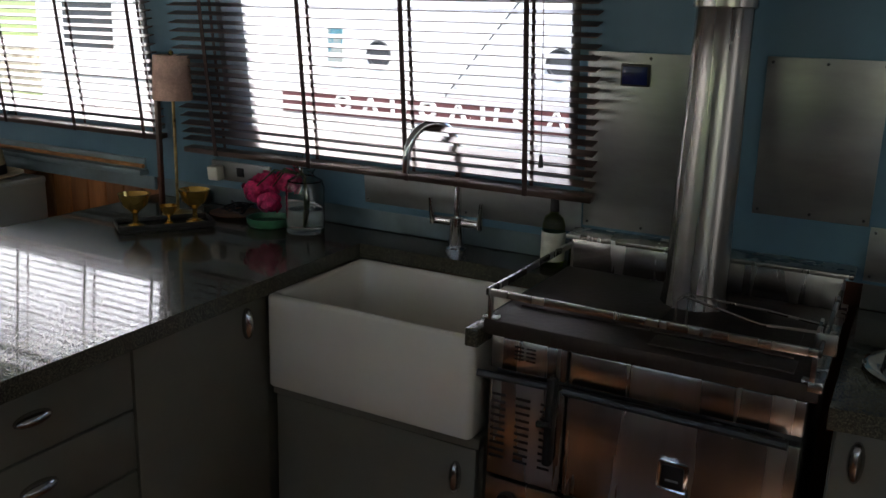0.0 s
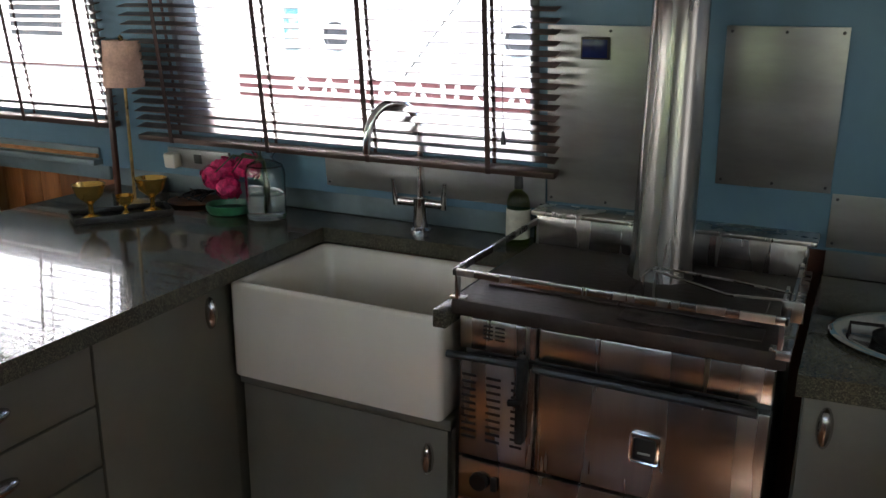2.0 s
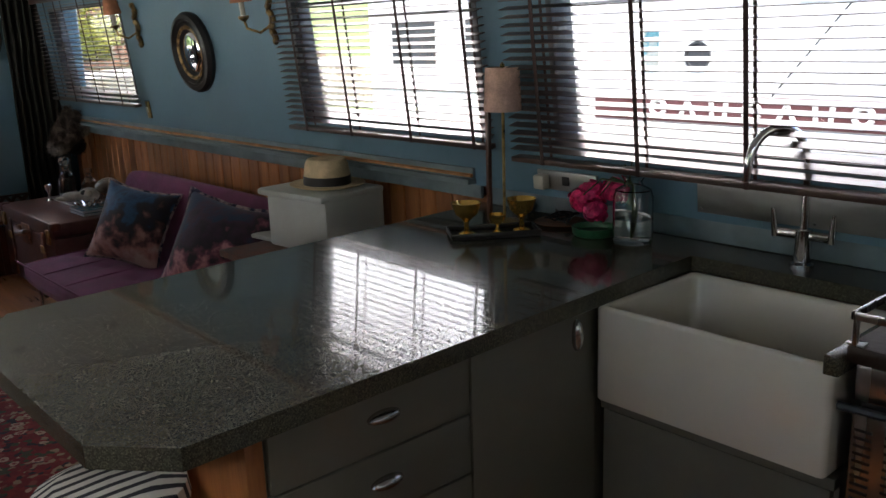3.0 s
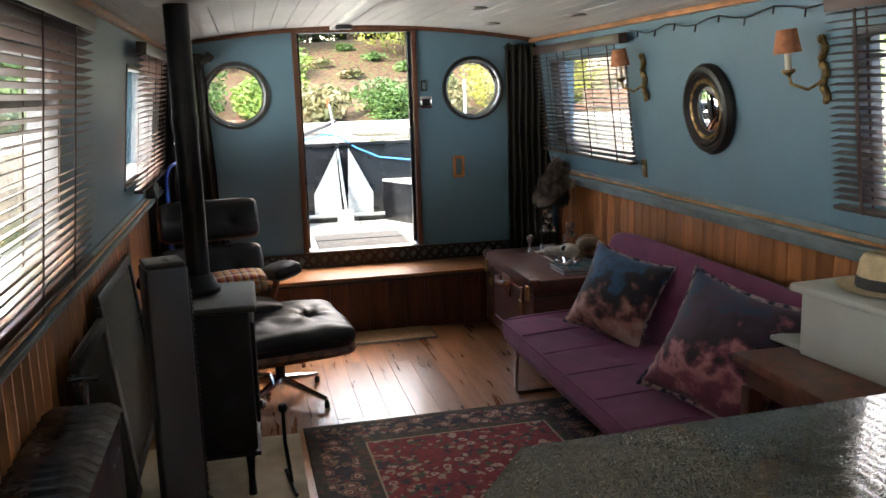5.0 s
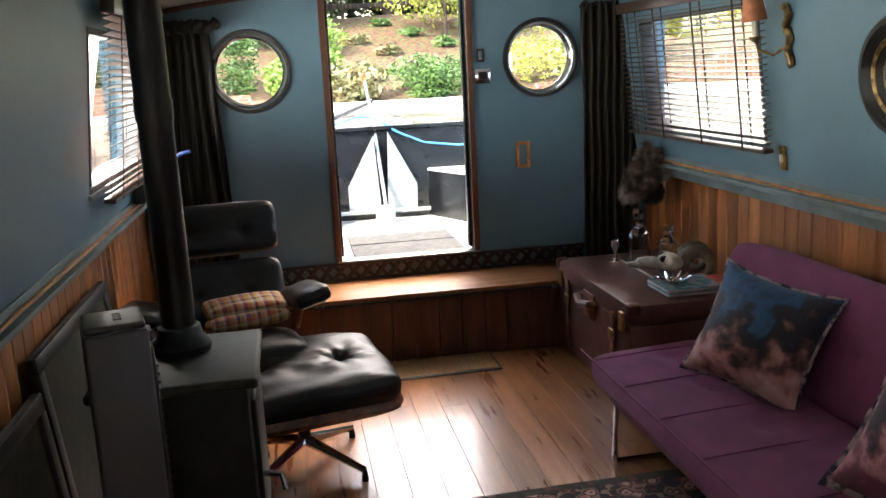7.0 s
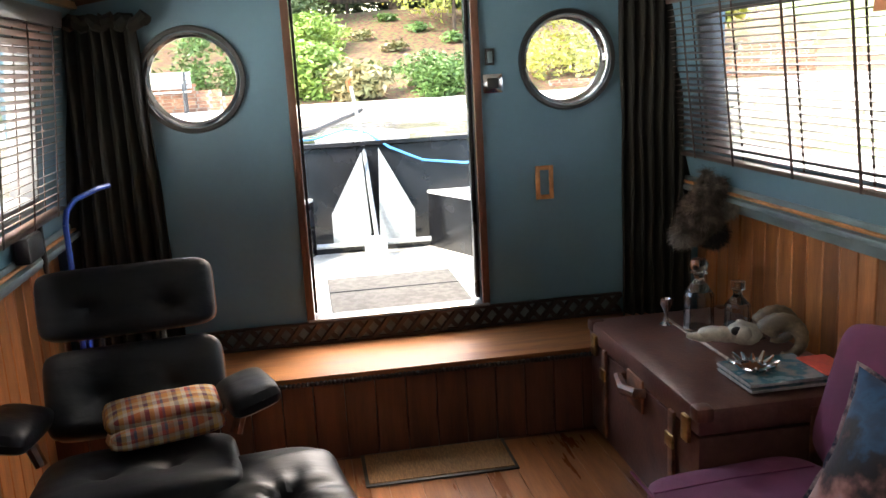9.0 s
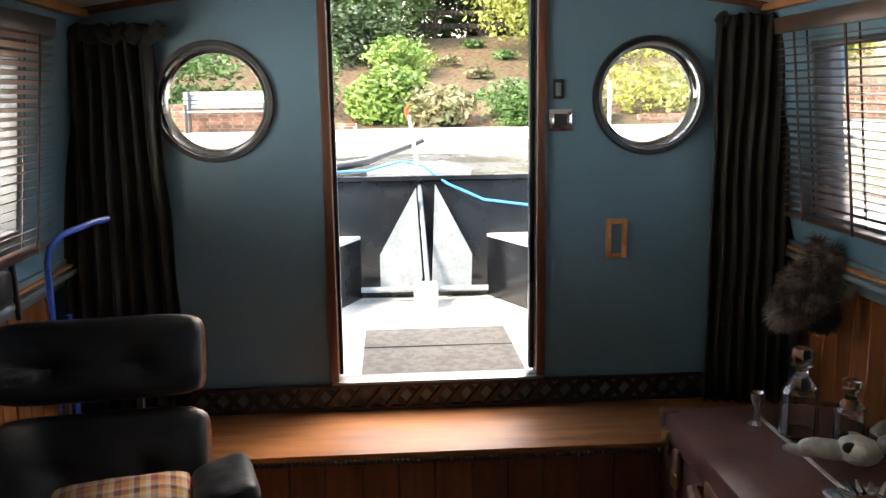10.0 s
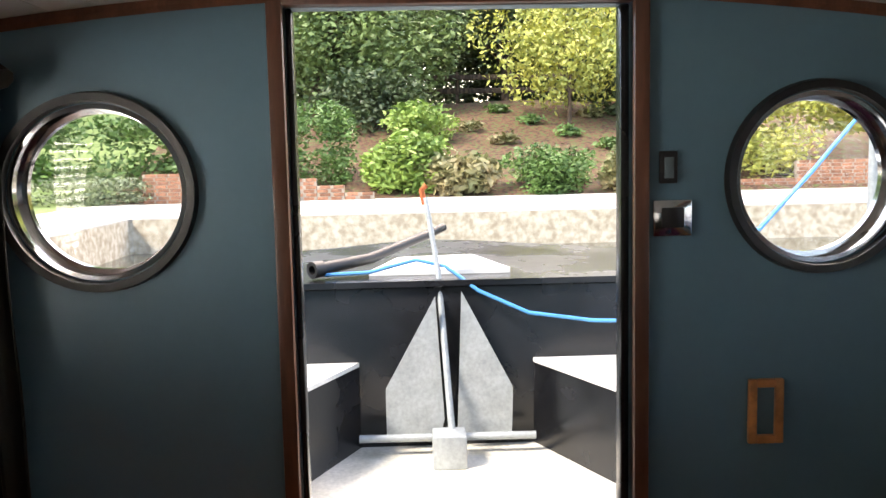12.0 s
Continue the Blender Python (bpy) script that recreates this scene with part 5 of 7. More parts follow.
# chair
def lounge():
    m = pose(-5.62, -0.17, 0, 0, 0, 8)
    t = thing("lounge_chair", label="black leather lounge chair with rosewood shells", category="chair", m=m)

    def pad(name, lx_, ly_, lz_, mm, tufts, seed):
        p = part(name, cushion(B(), lx_, ly_, lz_, mm, tufts, 36, 4.5, 0.45, seed, 0.6), LEATHER, t, local=True)
        sh = cushion(B(), lx_ * 1.02, ly_ * 1.02, lz_ * 0.6, mm @ Matrix.Translation((0, 0, -lz_ * 0.42)), (), 18, 4.5)
        part("shell", sh, SHELL, p, "curved rosewood shell", local=True)
        return p
    pad("headrest", 0.235, 0.57, 0.12, pose(-0.33, 0, 0.89, 0, 72, 0), [(0.2, -0.42), (0.2, 0.42)], 1)
    pad("backrest", 0.30, 0.58, 0.12, pose(-0.262, 0, 0.60, 0, 66, 0), [(0.1, -0.4), (0.1, 0.4)], 2)
    pad("seat", 0.56, 0.60, 0.14, pose(0.10, 0, 0.425, 0, -9, 0), [(0.3, -0.3), (0.3, 0.3)], 3)
    for s in (1, -1):
        arm = B()
        cushion(arm, 0.37, 0.165, 0.095, pose(-0.02, s * 0.345, 0.61, s * 14, -8, s * 6), (), 18, 3.2, 0.5, 5)
        part("armrest", arm, LEATHER, t, local=True)
        part("arm_support", tube(B(), [(-0.1, s * 0.3, 0.44), (-0.12, s * 0.33, 0.52), (-0.08, s * 0.34, 0.58)], 0.02, 8), SHELL, t, local=True)
    for y in (-0.1, 0.1):
        part("back_brace", tube(B(), [(-0.41, y, 0.95), (-0.33, y, 0.68), (-0.24, y, 0.42)], 0.012, 6), BLACK, t, local=True)
    part("column", tube(B(), [(-0.02, 0, 0.11), (-0.02, 0, 0.36)], 0.03, 12), BLACK, t, local=True)
    for k in range(5):
        a = 0.3 + k * 2 * math.pi / 5
        lg = part("leg", tube(B(), [(-0.02, 0, 0.12), (-0.02 + 0.3 * math.cos(a), 0.3 * math.sin(a), 0.04)], [0.022, 0.013], 8), CHROME, t, local=True)
        part("foot", lathe(B(), [(0, 0), (0.014, 0), (0.014, 0.02), (0.008, 0.04), (0, 0.04)], (-0.02 + 0.3 * math.cos(a), 0.3 * math.sin(a), 0), 10), BLACK, lg, local=True)


lounge()
m = pose(-5.25, 0.12, 0, 0, 0, 12)
ot = thing("ottoman", label="black leather ottoman with rosewood shell on star base", category="ottoman", m=m)
c = part("cushion", cushion(B(), 0.6, 0.72, 0.17, pose(0, 0, 0.385, 0, 5), [(0.05, -0.45), (0.05, 0.45)], 48, 3.0, 1.9, 8, 0.6), LEATHER, ot, local=True)
part("shell", cushion(B(), 0.61, 0.73, 0.09, pose(0, 0, 0.325, 0, 5), (), 18, 3.6), SHELL, c, "curved rosewood shell", local=True)
part("column", tube(B(), [(0, 0, 0.1), (0, 0, 0.3)], 0.026, 12), BLACK, ot, local=True)
for k in range(4):
    a = 0.62 + k * math.pi / 2
    lg = part("leg", tube(B(), [(0, 0, 0.115), (0.3 * math.cos(a), 0.3 * math.sin(a), 0.045)], [0.024, 0.013], 8), CHROME, ot, local=True)
    part("foot", lathe(B(), [(0, 0), (0.014, 0), (0.014, 0.02), (0.008, 0.045), (0, 0.045)], (0.3 * math.cos(a), 0.3 * math.sin(a), 0), 10), BLACK, lg, local=True)
bk = thing("plaid_blanket", (-5.7, -0.02, 0.5), "folded orange plaid wool blanket on the chair", "blanket", m=pose(-5.66, -0.09, 0.5, 0, 0, 14))
for k in range(2):
    part("fold", cushion(B(), 0.17, 0.36, 0.075, pose(0.04 * k - 0.02, 0, 0.03 + 0.055 * (1 - k), 0, -14 if k else 8, 3 * k), (), 18, 3.5, 0.8, k), PLAID, bk, local=True)

# stove and flue
sv = thing("wood_stove", (-4.32, -0.19, 0), "black cast iron stove with olive enamel top", "stove")
part("body", box(B(), -4.52, -4.12, -0.385, -0.005, 0.2, 0.775, 0.012), IRON, sv)
part("top_plate", box(B(), -4.55, -4.085, -0.41, 0.025, 0.775, 0.805, 0.012, 3), OLIVE, sv, "olive enamelled top plate")
part("door", box(B(), -4.48, -4.16, -0.004, 0.012, 0.3, 0.72, 0.008), IRON, sv)
part("handle", tube(B(), [(-4.17, 0.012, 0.5), (-4.15, 0.06, 0.5), (-4.14, 0.07, 0.46)], 0.009, 8), CHROME, sv, "chrome door handle")
part("vent_knob", lathe(B(), [(0, 0), (0.016, 0), (0.02, 0.012), (0.012, 0.025), (0, 0.025)], m=Matrix.Translation((-4.2, 0.01, 0.36)) @ pose(0, 0, 0, -90), n=14), CHROME, sv)
part("base_rim", box(B(), -4.53, -4.11, -0.395, 0.005, 0.18, 0.2, 0.006), IRON, sv)
for x in (-4.49, -4.15):
    for y in (-0.35, -0.04):
        part("leg", tube(B(), [(x, y, 0.19), (x, y, 0.08), (x + (0.02 if x > -4.3 else -0.02), y, 0.0)], [0.02, 0.013, 0.018], 8), IRON, sv)
fl = thing("flue_pipe", (-4.4, -0.2, 0.8), "black stove flue pipe rising through the ceiling", "flue pipe")
part("collar", lathe(B(), [(0.085, 0.0), (0.088, 0.02), (0.066, 0.045), (0.06, 0.075), (0.05, 0.08), (0.05, 0)], (-4.4, -0.2, 0.804), 24), IRON, fl)
part("pipe", lathe(B(), [(0.048, 0.0), (0.048, 0.6), (0.052, 0.61), (0.052, 0.66), (0.049, 0.67), (0.049, 1.13), (0, 1.13)], (-4.4, -0.2, 0.86), 28), FLUE, fl)
part("ceiling_plate", box(B(), -4.5, -4.25, -0.32, -0.06, 1.958, 1.968, 0.003), WHITEPAINT, fl)
hs = thing("hearth", (-4.35, -0.15, 0), "pale tiled hearth slab under the stove", "hearth")
part("slab", box(B(), -4.72, -3.95, -0.55, 0.18, 0.0, 0.012, 0.003), CONCRETE, hs)
pk = thing("fire_tool_stand", (-4.2, 0.1, 0), "black fire tool stand with ball knob beside the stove", "fire tools")
part("pole", tube(B(), [(-4.16, 0.12, 0.012), (-4.18, 0.10, 0.2), (-4.18, 0.10, 0.33)], 0.008, 8), IRON, pk)
part("knob", lathe(B(), [(0, -0.02), (0.015, -0.016), (0.021, 0), (0.015, 0.016), (0, 0.02)], (-4.18, 0.10, 0.345), 14), IRON, pk)
part("foot_bar", tube(B(), [(-4.3, 0.1, 0.02), (-4.05, 0.13, 0.02)], 0.009, 8), IRON, pk)

# tower heater, pictures and radiator along the side
th = thing("tower_heater", (-4.05, -0.3, 0), "grey and black plastic tower heater", "heater")
tw = pose(-4.03, -0.30, 0, 0, 0, 14)
part("body", box(B(), -0.085, 0.085, -0.075, 0.075, 0.03, 1.0, 0.012, 3, m=tw), SILVERPLASTIC, th)
part("cap", box(B(), -0.08, 0.08, -0.07, 0.07, 1.0, 1.018, 0.008, 3, m=tw), DARKPLASTIC, th)
for k in range(5):
    part("button", box(B(), -0.03 + 0.014 * k, -0.022 + 0.014 * k, 0.0, 0.02, 1.018, 1.021, m=tw), SILVERPLASTIC, th)
part("base", prism(B(), ellipse(0, 0, 0.12, 0.12, 24, 3), 0.012, 0.035, m=tw), DARKPLASTIC, th)
gr = part("grille", box(B(), -0.075, 0.075, 0.07, 0.082, 0.08, 0.95, 0.004, m=tw), BLACK, th)
for k in range(38):
    part("louvre", box(B(), -0.07, 0.07, 0.082, 0.088, 0.12 + 0.021 * k, 0.126 + 0.021 * k, m=tw), DARKPLASTIC, gr)
part("badge", box(B(), -0.01, 0.05, 0.077, 0.081, 0.955, 0.985, 0.006, m=tw), SILVERPLASTIC, th)
for x0, x1, h, y in ((-5.35, -4.38, 0.83, -0.52), (-4.3, -3.72, 0.76, -0.50)):
    lm = Matrix.Translation((0, y, 0)) @ pose(0, 0, 0, 6)
    pf = thing("framed_picture", ((x0 + x1) / 2, y, 0), "dark framed picture leaning against the boarding", "picture", "pictures leaning on the wall")
    fb = B()
    for a in ((x0, x1, -0.015, 0.015, 0, 0.05), (x0, x1, -0.015, 0.015, h - 0.05, h), (x0, x0 + 0.05, -0.015, 0.015, 0.05, h - 0.05), (x1 - 0.05, x1, -0.015, 0.015, 0.05, h - 0.05)):
        box(fb, *a, 0.006, m=lm)
    part("frame", fb, BLACK, pf)
    part("print", box(B(), x0 + 0.04, x1 - 0.04, -0.008, 0.004, 0.04, h - 0.04, m=lm), PICTURE, pf, "mottled dark print")
rd = thing("column_radiator", (-3.1, -0.52, 0), "dull silver cast iron column radiator", "radiator")
for k in range(13):
    x = -3.50 + 0.055 * k
    rb = B()
    for y in (-0.6, -0.52, -0.44):
        tube(rb, [(x, y, 0.06), (x, y, 0.1), (x, y, 0.6), (x, y, 0.64)], [0.02, 0.024, 0.024, 0.02], 8)
    tube(rb, [(x, -0.625, 0.63), (x, -0.6, 0.65), (x, -0.44, 0.65), (x, -0.415, 0.63)], 0.025, 8)
    tube(rb, [(x, -0.62, 0.08), (x, -0.42, 0.08)], 0.025, 8)
    part("column", rb, RADIATOR, rd)
part("foot", box(B(), -3.51, -3.49, -0.6, -0.44, 0.0, 0.07, 0.004), IRON, rd)
part("foot", box(B(), -2.85, -2.83, -0.6, -0.44, 0.0, 0.07, 0.004), IRON, rd)
part("valve", tube(B(), [(-3.56, -0.52, 0.3), (-3.57, -0.52, 0.66), (-3.57, -0.52, 0.72)], [0.008, 0.008, 0.014], 8), CHROME, rd, "chrome valve stem")
part("valve_wheel", tube(B(), [(-3.57, -0.565, 0.735), (-3.57, -0.52, 0.74), (-3.57, -0.475, 0.735)], [0.012, 0.008, 0.012], 8), CHROME, rd, "chrome valve wheel")

# mirror, sconces, switches and small wall things
mr = thing("convex_mirror", label="round convex mirror in a black moulded frame", category="mirror", m=wall_frame("right", -4.405, 1.475))
turn = pose(0, 0, 0, 90)
part("frame", lathe(B(), [(0.205, 0.0), (0.208, 0.02), (0.195, 0.04), (0.175, 0.045), (0.165, 0.035), (0.155, 0.045), (0.14, 0.03), (0.125, 0.03), (0.115, 0.02), (0.105, 0.012), (0.105, 0.0), (0.205, 0.0)], n=48, m=turn), BLACK, mr, local=True)
part("gilt_ring", lathe(B(), [(0.14, 0.031), (0.132, 0.038), (0.12, 0.032), (0.122, 0.026), (0.14, 0.031)], n=48, m=turn), GILT, mr, local=True)
part("glass", lathe(B(), [(0.108, 0.01)] + [(0.108 * math.cos(a * math.pi / 24), 0.012 + 0.022 * math.sin(a * math.pi / 24)) for a in range(1, 12)] + [(0, 0.034)], n=48, m=turn), MIRROR, mr, local=True)
for x in (-5.05, -3.58):
    sc = thing("wall_sconce", label="gilt candle sconce with orange pleated shade", category="wall lamp", group="wall sconces", m=wall_frame("right", x, 1.64))
    bp = B()
    tube(bp, [(0.012 * math.sin(i * 0.9), -0.012, -0.13 + 0.24 * i / 19) for i in range(20)], [0.010 + 0.007 * abs(math.sin(i * 1.3)) for i in range(20)], 8)
    part("back_plate", bp, GILT, sc, local=True)
    part("arm", tube(B(), [(0, -0.02, -0.05), (-0.03, -0.06, -0.075), (-0.07, -0.1, -0.05), (-0.075, -0.105, -0.01)], 0.006, 8), GILT, sc, local=True)
    part("cup", lathe(B(), [(0.006, -0.02), (0.024, -0.005), (0.024, 0.005), (0.0, 0.005)], (-0.075, -0.105, 0), 14), GILT, sc, local=True)
    part("candle", tube(B(), [(-0.075, -0.105, 0.005), (-0.075, -0.105, 0.08)], 0.012, 10), CREAM, sc, local=True)
    part("shade", lathe(B(), [(0.05, 0.065), (0.036, 0.15), (0.034, 0.15), (0.048, 0.065), (0.05, 0.065)], (-0.075, -0.105, 0), 22), material("orange pleated shade", (0.5, 0.2, 0.1), 0.8, scale=20), sc, local=True)
pfm = thing("small_empty_frame", (END, 1.506, 1.048), "small empty orange wooden frame on the bulkhead", "picture frame")
for a in ((1.466, 1.486, 0.968, 1.124), (1.530, 1.550, 0.968, 1.124), (1.486, 1.530, 0.968, 0.988), (1.486, 1.530, 1.104, 1.124)):
    part("rail", box(B(), END + 0.001, END + 0.016, *a, 0.003), FRAMEWOOD, pfm)
ts = thing("thermostat", (END, 1.276, 1.515), "chrome framed thermostat with dark screen", "thermostat")
part("plate", box(B(), END + 0.001, END + 0.012, 1.236, 1.326, 1.468, 1.552, 0.003), CHROME, ts)
part("screen", box(B(), END + 0.012, END + 0.018, 1.255, 1.307, 1.488, 1.535, 0.003), BLACK, ts)
sg = thing("wall_sensor", (END, 1.268, 1.626), "small dark wall display box", "sensor")
part("case", box(B(), END + 0.001, END + 0.014, 1.250, 1.292, 1.590, 1.664, 0.004), BLACK, sg)
part("face", box(B(), END + 0.014, END + 0.017, 1.260, 1.282, 1.602, 1.650, 0.002), TRIM, sg)
bs2 = thing("brass_switch", label="brass switch plate under the blind", category="switch", m=wall_frame("right", -5.15, 1.14))
part("plate", box(B(), -0.022, 0.022, -0.012, -0.001, -0.05, 0.05, 0.003), BRASS, bs2, local=True)
part("toggle", box(B(), -0.008, 0.008, -0.02, -0.012, -0.016, 0.016, 0.002), CREAM, bs2, local=True)
sl = thing("string_lights", (-4.4, 2.05, 1.86), "dark string of fairy lights under the cornice", "string lights")
pts = [(-5.15 + 0.1 * i, 2.055, 1.875 - 0.03 * math.sin(i * 0.72) ** 2) for i in range(17)]
part("cable", tube(B(), pts, 0.003, 5), BLACK, sl)
for i, p in enumerate(pts[1::2]):
    part("bulb", tube(B(), [p, (p[0] + 0.01, p[1] - 0.01, p[2] - 0.03)], 0.004, 5), BLACK, sl)
for x, y in ((-5.42, 1.3), (-5.3, 1.82), (-4.6, 1.15), (-6.2, 1.6)):
    v = thing("ceiling_downlight", (x, y, ceiling_z(y) - 0.012), "small round recessed ceiling light, unlit", "downlight", "ceiling lights")
    part("ring", lathe(B(), [(0.045, 0.0), (0.05, 0.006), (0.05, 0.012), (0.03, 0.008), (0.03, 0), (0.045, 0)], (x, y, ceiling_z(y) - 0.012), 22), STEELWALL, v)
    part("lens", lathe(B(), [(0.0, 0.004), (0.03, 0.004), (0.03, 0.008), (0, 0.008)], (x, y, ceiling_z(y) - 0.012), 18), DARKPLASTIC, v)
solid("smoke_alarm", box(B(), -6.36, -6.28, 0.62, 0.72, 1.985, 2.012, 0.005), DARKPLASTIC, "small dark sensor on the ceiling batten", "alarm")


def curtain(name, pts, z0, z1, seed, label, flare):
    t = thing(name, (pts[0][0], pts[0][1], z0), label, "curtain", "curtains by the bulkhead")
    bm = B()
    n, rows = 90, 26
    grid = []
    for j in range(rows + 1):
        v = j / rows
        row = []
        for i in range(n + 1):
            u = i / n
            x = pts[0][0] + (pts[1][0] - pts[0][0]) * u
            y = pts[0][1] + (pts[1][1] - pts[0][1]) * (0.5 + (u - 0.5) * (1 - flare * v * (0.6 if v < 0.9 else 0.6)))
            w = 0.028 * math.sin(u * 2 * math.pi * 7 + 1.2 * math.sin(v * 2 + seed)) + 0.012 * noise.noise((u * 9, v * 2, seed))
            row.append(bm.verts.new((x + w, y + 0.01 * noise.noise((u * 5, v * 4, seed)), z0 + (z1 - z0) * v + (0.02 * noise.noise((u * 14, 0, seed)) if j == rows else 0))))
        grid.append(row)
    for j in range(rows):
        for i in range(n):
            bm.faces.new((grid[j][i], grid[j][i + 1], grid[j + 1][i + 1], grid[j + 1][i]))
    o = part("cloth", bm, CURTAIN, t)
    o.modifiers.new("thick", "SOLIDIFY").thickness = 0.004
    hd = tube(B(), [(pts[0][0] + 0.012 * math.sin(i * 2.1), pts[0][1] + (pts[1][1] - pts[0][1]) * (0.02 + 0.96 * i / 24), z1 - 0.03 + 0.015 * math.sin(i * 1.7)) for i in range(25)], [0.022 + 0.012 * abs(math.sin(i * 1.3)) for i in range(25)], 8)
    part("gathered_heading", hd, CURTAIN, t)


curtain("curtain", ((-6.79, 1.86), (-6.72, 2.17)), 0.385, 1.89, 1, "dark olive velvet curtain gathered by the porthole", 0.0)
curtain("curtain", ((-6.72, -0.60), (-6.76, -0.15)), 0.385, 1.87, 2, "dark olive velvet curtain gathered by the porthole", 0.5)

# shaggy toy on the rail: a soft body with a coat of fine hairs
def shaggy():
    lumps = [((0, 0, 0.02), (0.10, 0.085, 0.10), 0), ((0.02, 0.03, 0.12), (0.07, 0.06, 0.06), 0), ((0.0, -0.085, -0.06), (0.055, 0.04, 0.04), 1), ((0.0, -0.05, -0.03), (0.07, 0.06, 0.06), 0), ((0.03, 0.10, 0.06), (0.05, 0.045, 0.045), 1),
             ((0.02, 0.05, -0.055), (0.06, 0.05, 0.055), 2), ((0.02, 0.02, 0.185), (0.028, 0.022, 0.032), 0), ((0.03, 0.075, 0.155), (0.025, 0.022, 0.028), 0)]
    t = thing("furry_soft_toy", (-6.36, 2.05, 0.78), "shaggy grey brown fur toy with pale paws on the rail", "soft toy")
    coats = (material("grey brown fur", (0.2, 0.15, 0.12), 0.9, vary=0.35, scale=18), material("pale fur", (0.36, 0.32, 0.28), 0.9, vary=0.3, scale=18), material("black fur", (0.03, 0.026, 0.024), 0.9, vary=0.3, scale=18))
    rng = np.random.RandomState(3)
    centre = np.array((-6.36, 2.05, 0.9))
    for k, nm in enumerate(("body_fur", "paw_fur", "belly_fur")):
        verts, faces = [], []
        core = B()
        for c, sz, kind in lumps:
            if kind != k:
                continue
            bmesh.ops.create_icosphere(core, subdivisions=2, radius=0.93, matrix=Matrix.Translation(Vector(c) + Vector(centre)) @ Matrix.Diagonal((*sz, 1)))
            n = int(5200 * (sz[0] * sz[1] + sz[1] * sz[2]) / 0.016)
            d = rng.normal(size=(n, 3))
            d /= np.linalg.norm(d, axis=1)[:, None]
            p = d * np.array(sz) * 0.93 + np.array(c) + centre
            g = d + rng.normal(size=(n, 3)) * 0.35 + np.array((0, 0, -0.55))
            g /= np.linalg.norm(g, axis=1)[:, None]
            w = np.cross(g, rng.normal(size=(n, 3)))
            w /= np.linalg.norm(w, axis=1)[:, None]
            ln = rng.uniform(0.018, 0.042, (n, 1))
            tri = np.stack([p - w * 0.0016, p + w * 0.0016, p + g * ln], 1).reshape(-1, 3)
            base = len(verts)
            verts += tri.tolist()
            faces += (np.arange(n * 3).reshape(-1, 3) + base).tolist()
        base = len(verts)
        core.verts.index_update()
        verts += [tuple(v.co) for v in core.verts]
        faces += [[v.index + base for v in f.verts] for f in core.faces]
        core.free()
        me = bpy.data.meshes.new(nm)
        me.from_pydata([(x + 6.36, y - 2.05, z - 0.78) for x, y, z in verts], [], faces)
        me.materials.append(coats[k])
        new(nm, me).parent = t


shaggy()
tr = thing("sack_truck", (-6.6, -0.5, 0.38), "bright blue tubular sack truck behind the chair", "hand truck")
for y, x, top in ((-0.47, -6.30, 1.10), (-0.50, -6.52, 0.88)):
    part("tube", tube(B(), [(x, y, 0.385), (x, y, 0.8), (x, y, top)], 0.011, 8), BLUESTEEL, tr)
part("handle", tube(B(), [(-6.30, -0.47, 1.10), (-6.31, -0.462, 1.15), (-6.36, -0.44, 1.185), (-6.5, -0.385, 1.205), (-6.58, -0.36, 1.205)], 0.011, 8), BLUESTEEL, tr)
part("cross_bar", tube(B(), [(-6.30, -0.47, 0.8), (-6.52, -0.5, 0.8)], 0.010, 8), BLUESTEEL, tr)
dp = thing("dustpan", (-5.9, -0.5, 1.0), "black dustpan hanging on the side", "dustpan", m=pose(0, 0, 0))
part("pan", box(B(), -6.12, -5.95, -0.555, -0.50, 1.03, 1.12, 0.012), BLACK, dp)
part("handle", tube(B(), [(-6.16, -0.52, 1.14), (-6.2, -0.53, 0.95)], 0.01, 8), BLACK, dp)

# table with printer and hat
tb = thing("side_table", (-3.0, 1.9, 0), "dark wooden side table beside the sofa", "table")
part("tabletop", box(B(), -3.36, -2.45, 1.62, 2.19, 0.645, 0.675, 0.005), DARKWOOD, tb)
part("apron", box(B(), -3.32, -2.5, 1.66, 2.15, 0.56, 0.645, 0.004), DARKWOOD, tb)
for x in (-3.31, -2.51):
    for y in (1.67, 2.13):
        part("leg", box(B(), x - 0.025, x + 0.025, y - 0.025, y + 0.025, 0.0, 0.56, 0.004), DARKWOOD, tb)
pn = thing("printer", (-3.1, 2.0, 0.675), "pale grey plastic printer on the table", "printer")
pm = pose(-3.10, 1.98, 0.676, 0, 0, 6)
part("body", box(B(), -0.18, 0.2, -0.15, 0.17, 0.0, 0.23, 0.012, m=pm), PLASTIC, pn)
part("top", box(B(), -0.22, 0.2, -0.17, 0.175, 0.215, 0.245, 0.012, m=pm), PLASTIC, pn)
part("tray_recess", box(B(), -0.19, -0.1, -0.12, 0.14, 0.06, 0.18, 0.004, m=pm), DARKPLASTIC, pn)
part("paper_tray", box(B(), -0.36, -0.18, -0.12, 0.12, 0.0, 0.018, 0.004, m=pm), PLASTIC, pn)
ht = thing("straw_hat", (-3.1, 2.0, 0.922), "straw panama hat with dark band on the printer", "hat")
hm = pose(-3.08, 2.0, 0.922) @ Matrix.Diagonal((1.08, 1.08, 1.08, 1))
part("crown", lathe(B(), [(0.088, 0.012), (0.086, 0.05), (0.08, 0.09), (0.07, 0.108), (0.05, 0.112), (0.025, 0.1), (0.0, 0.092)], n=28, m=hm, sx=1.1), STRAW, ht)
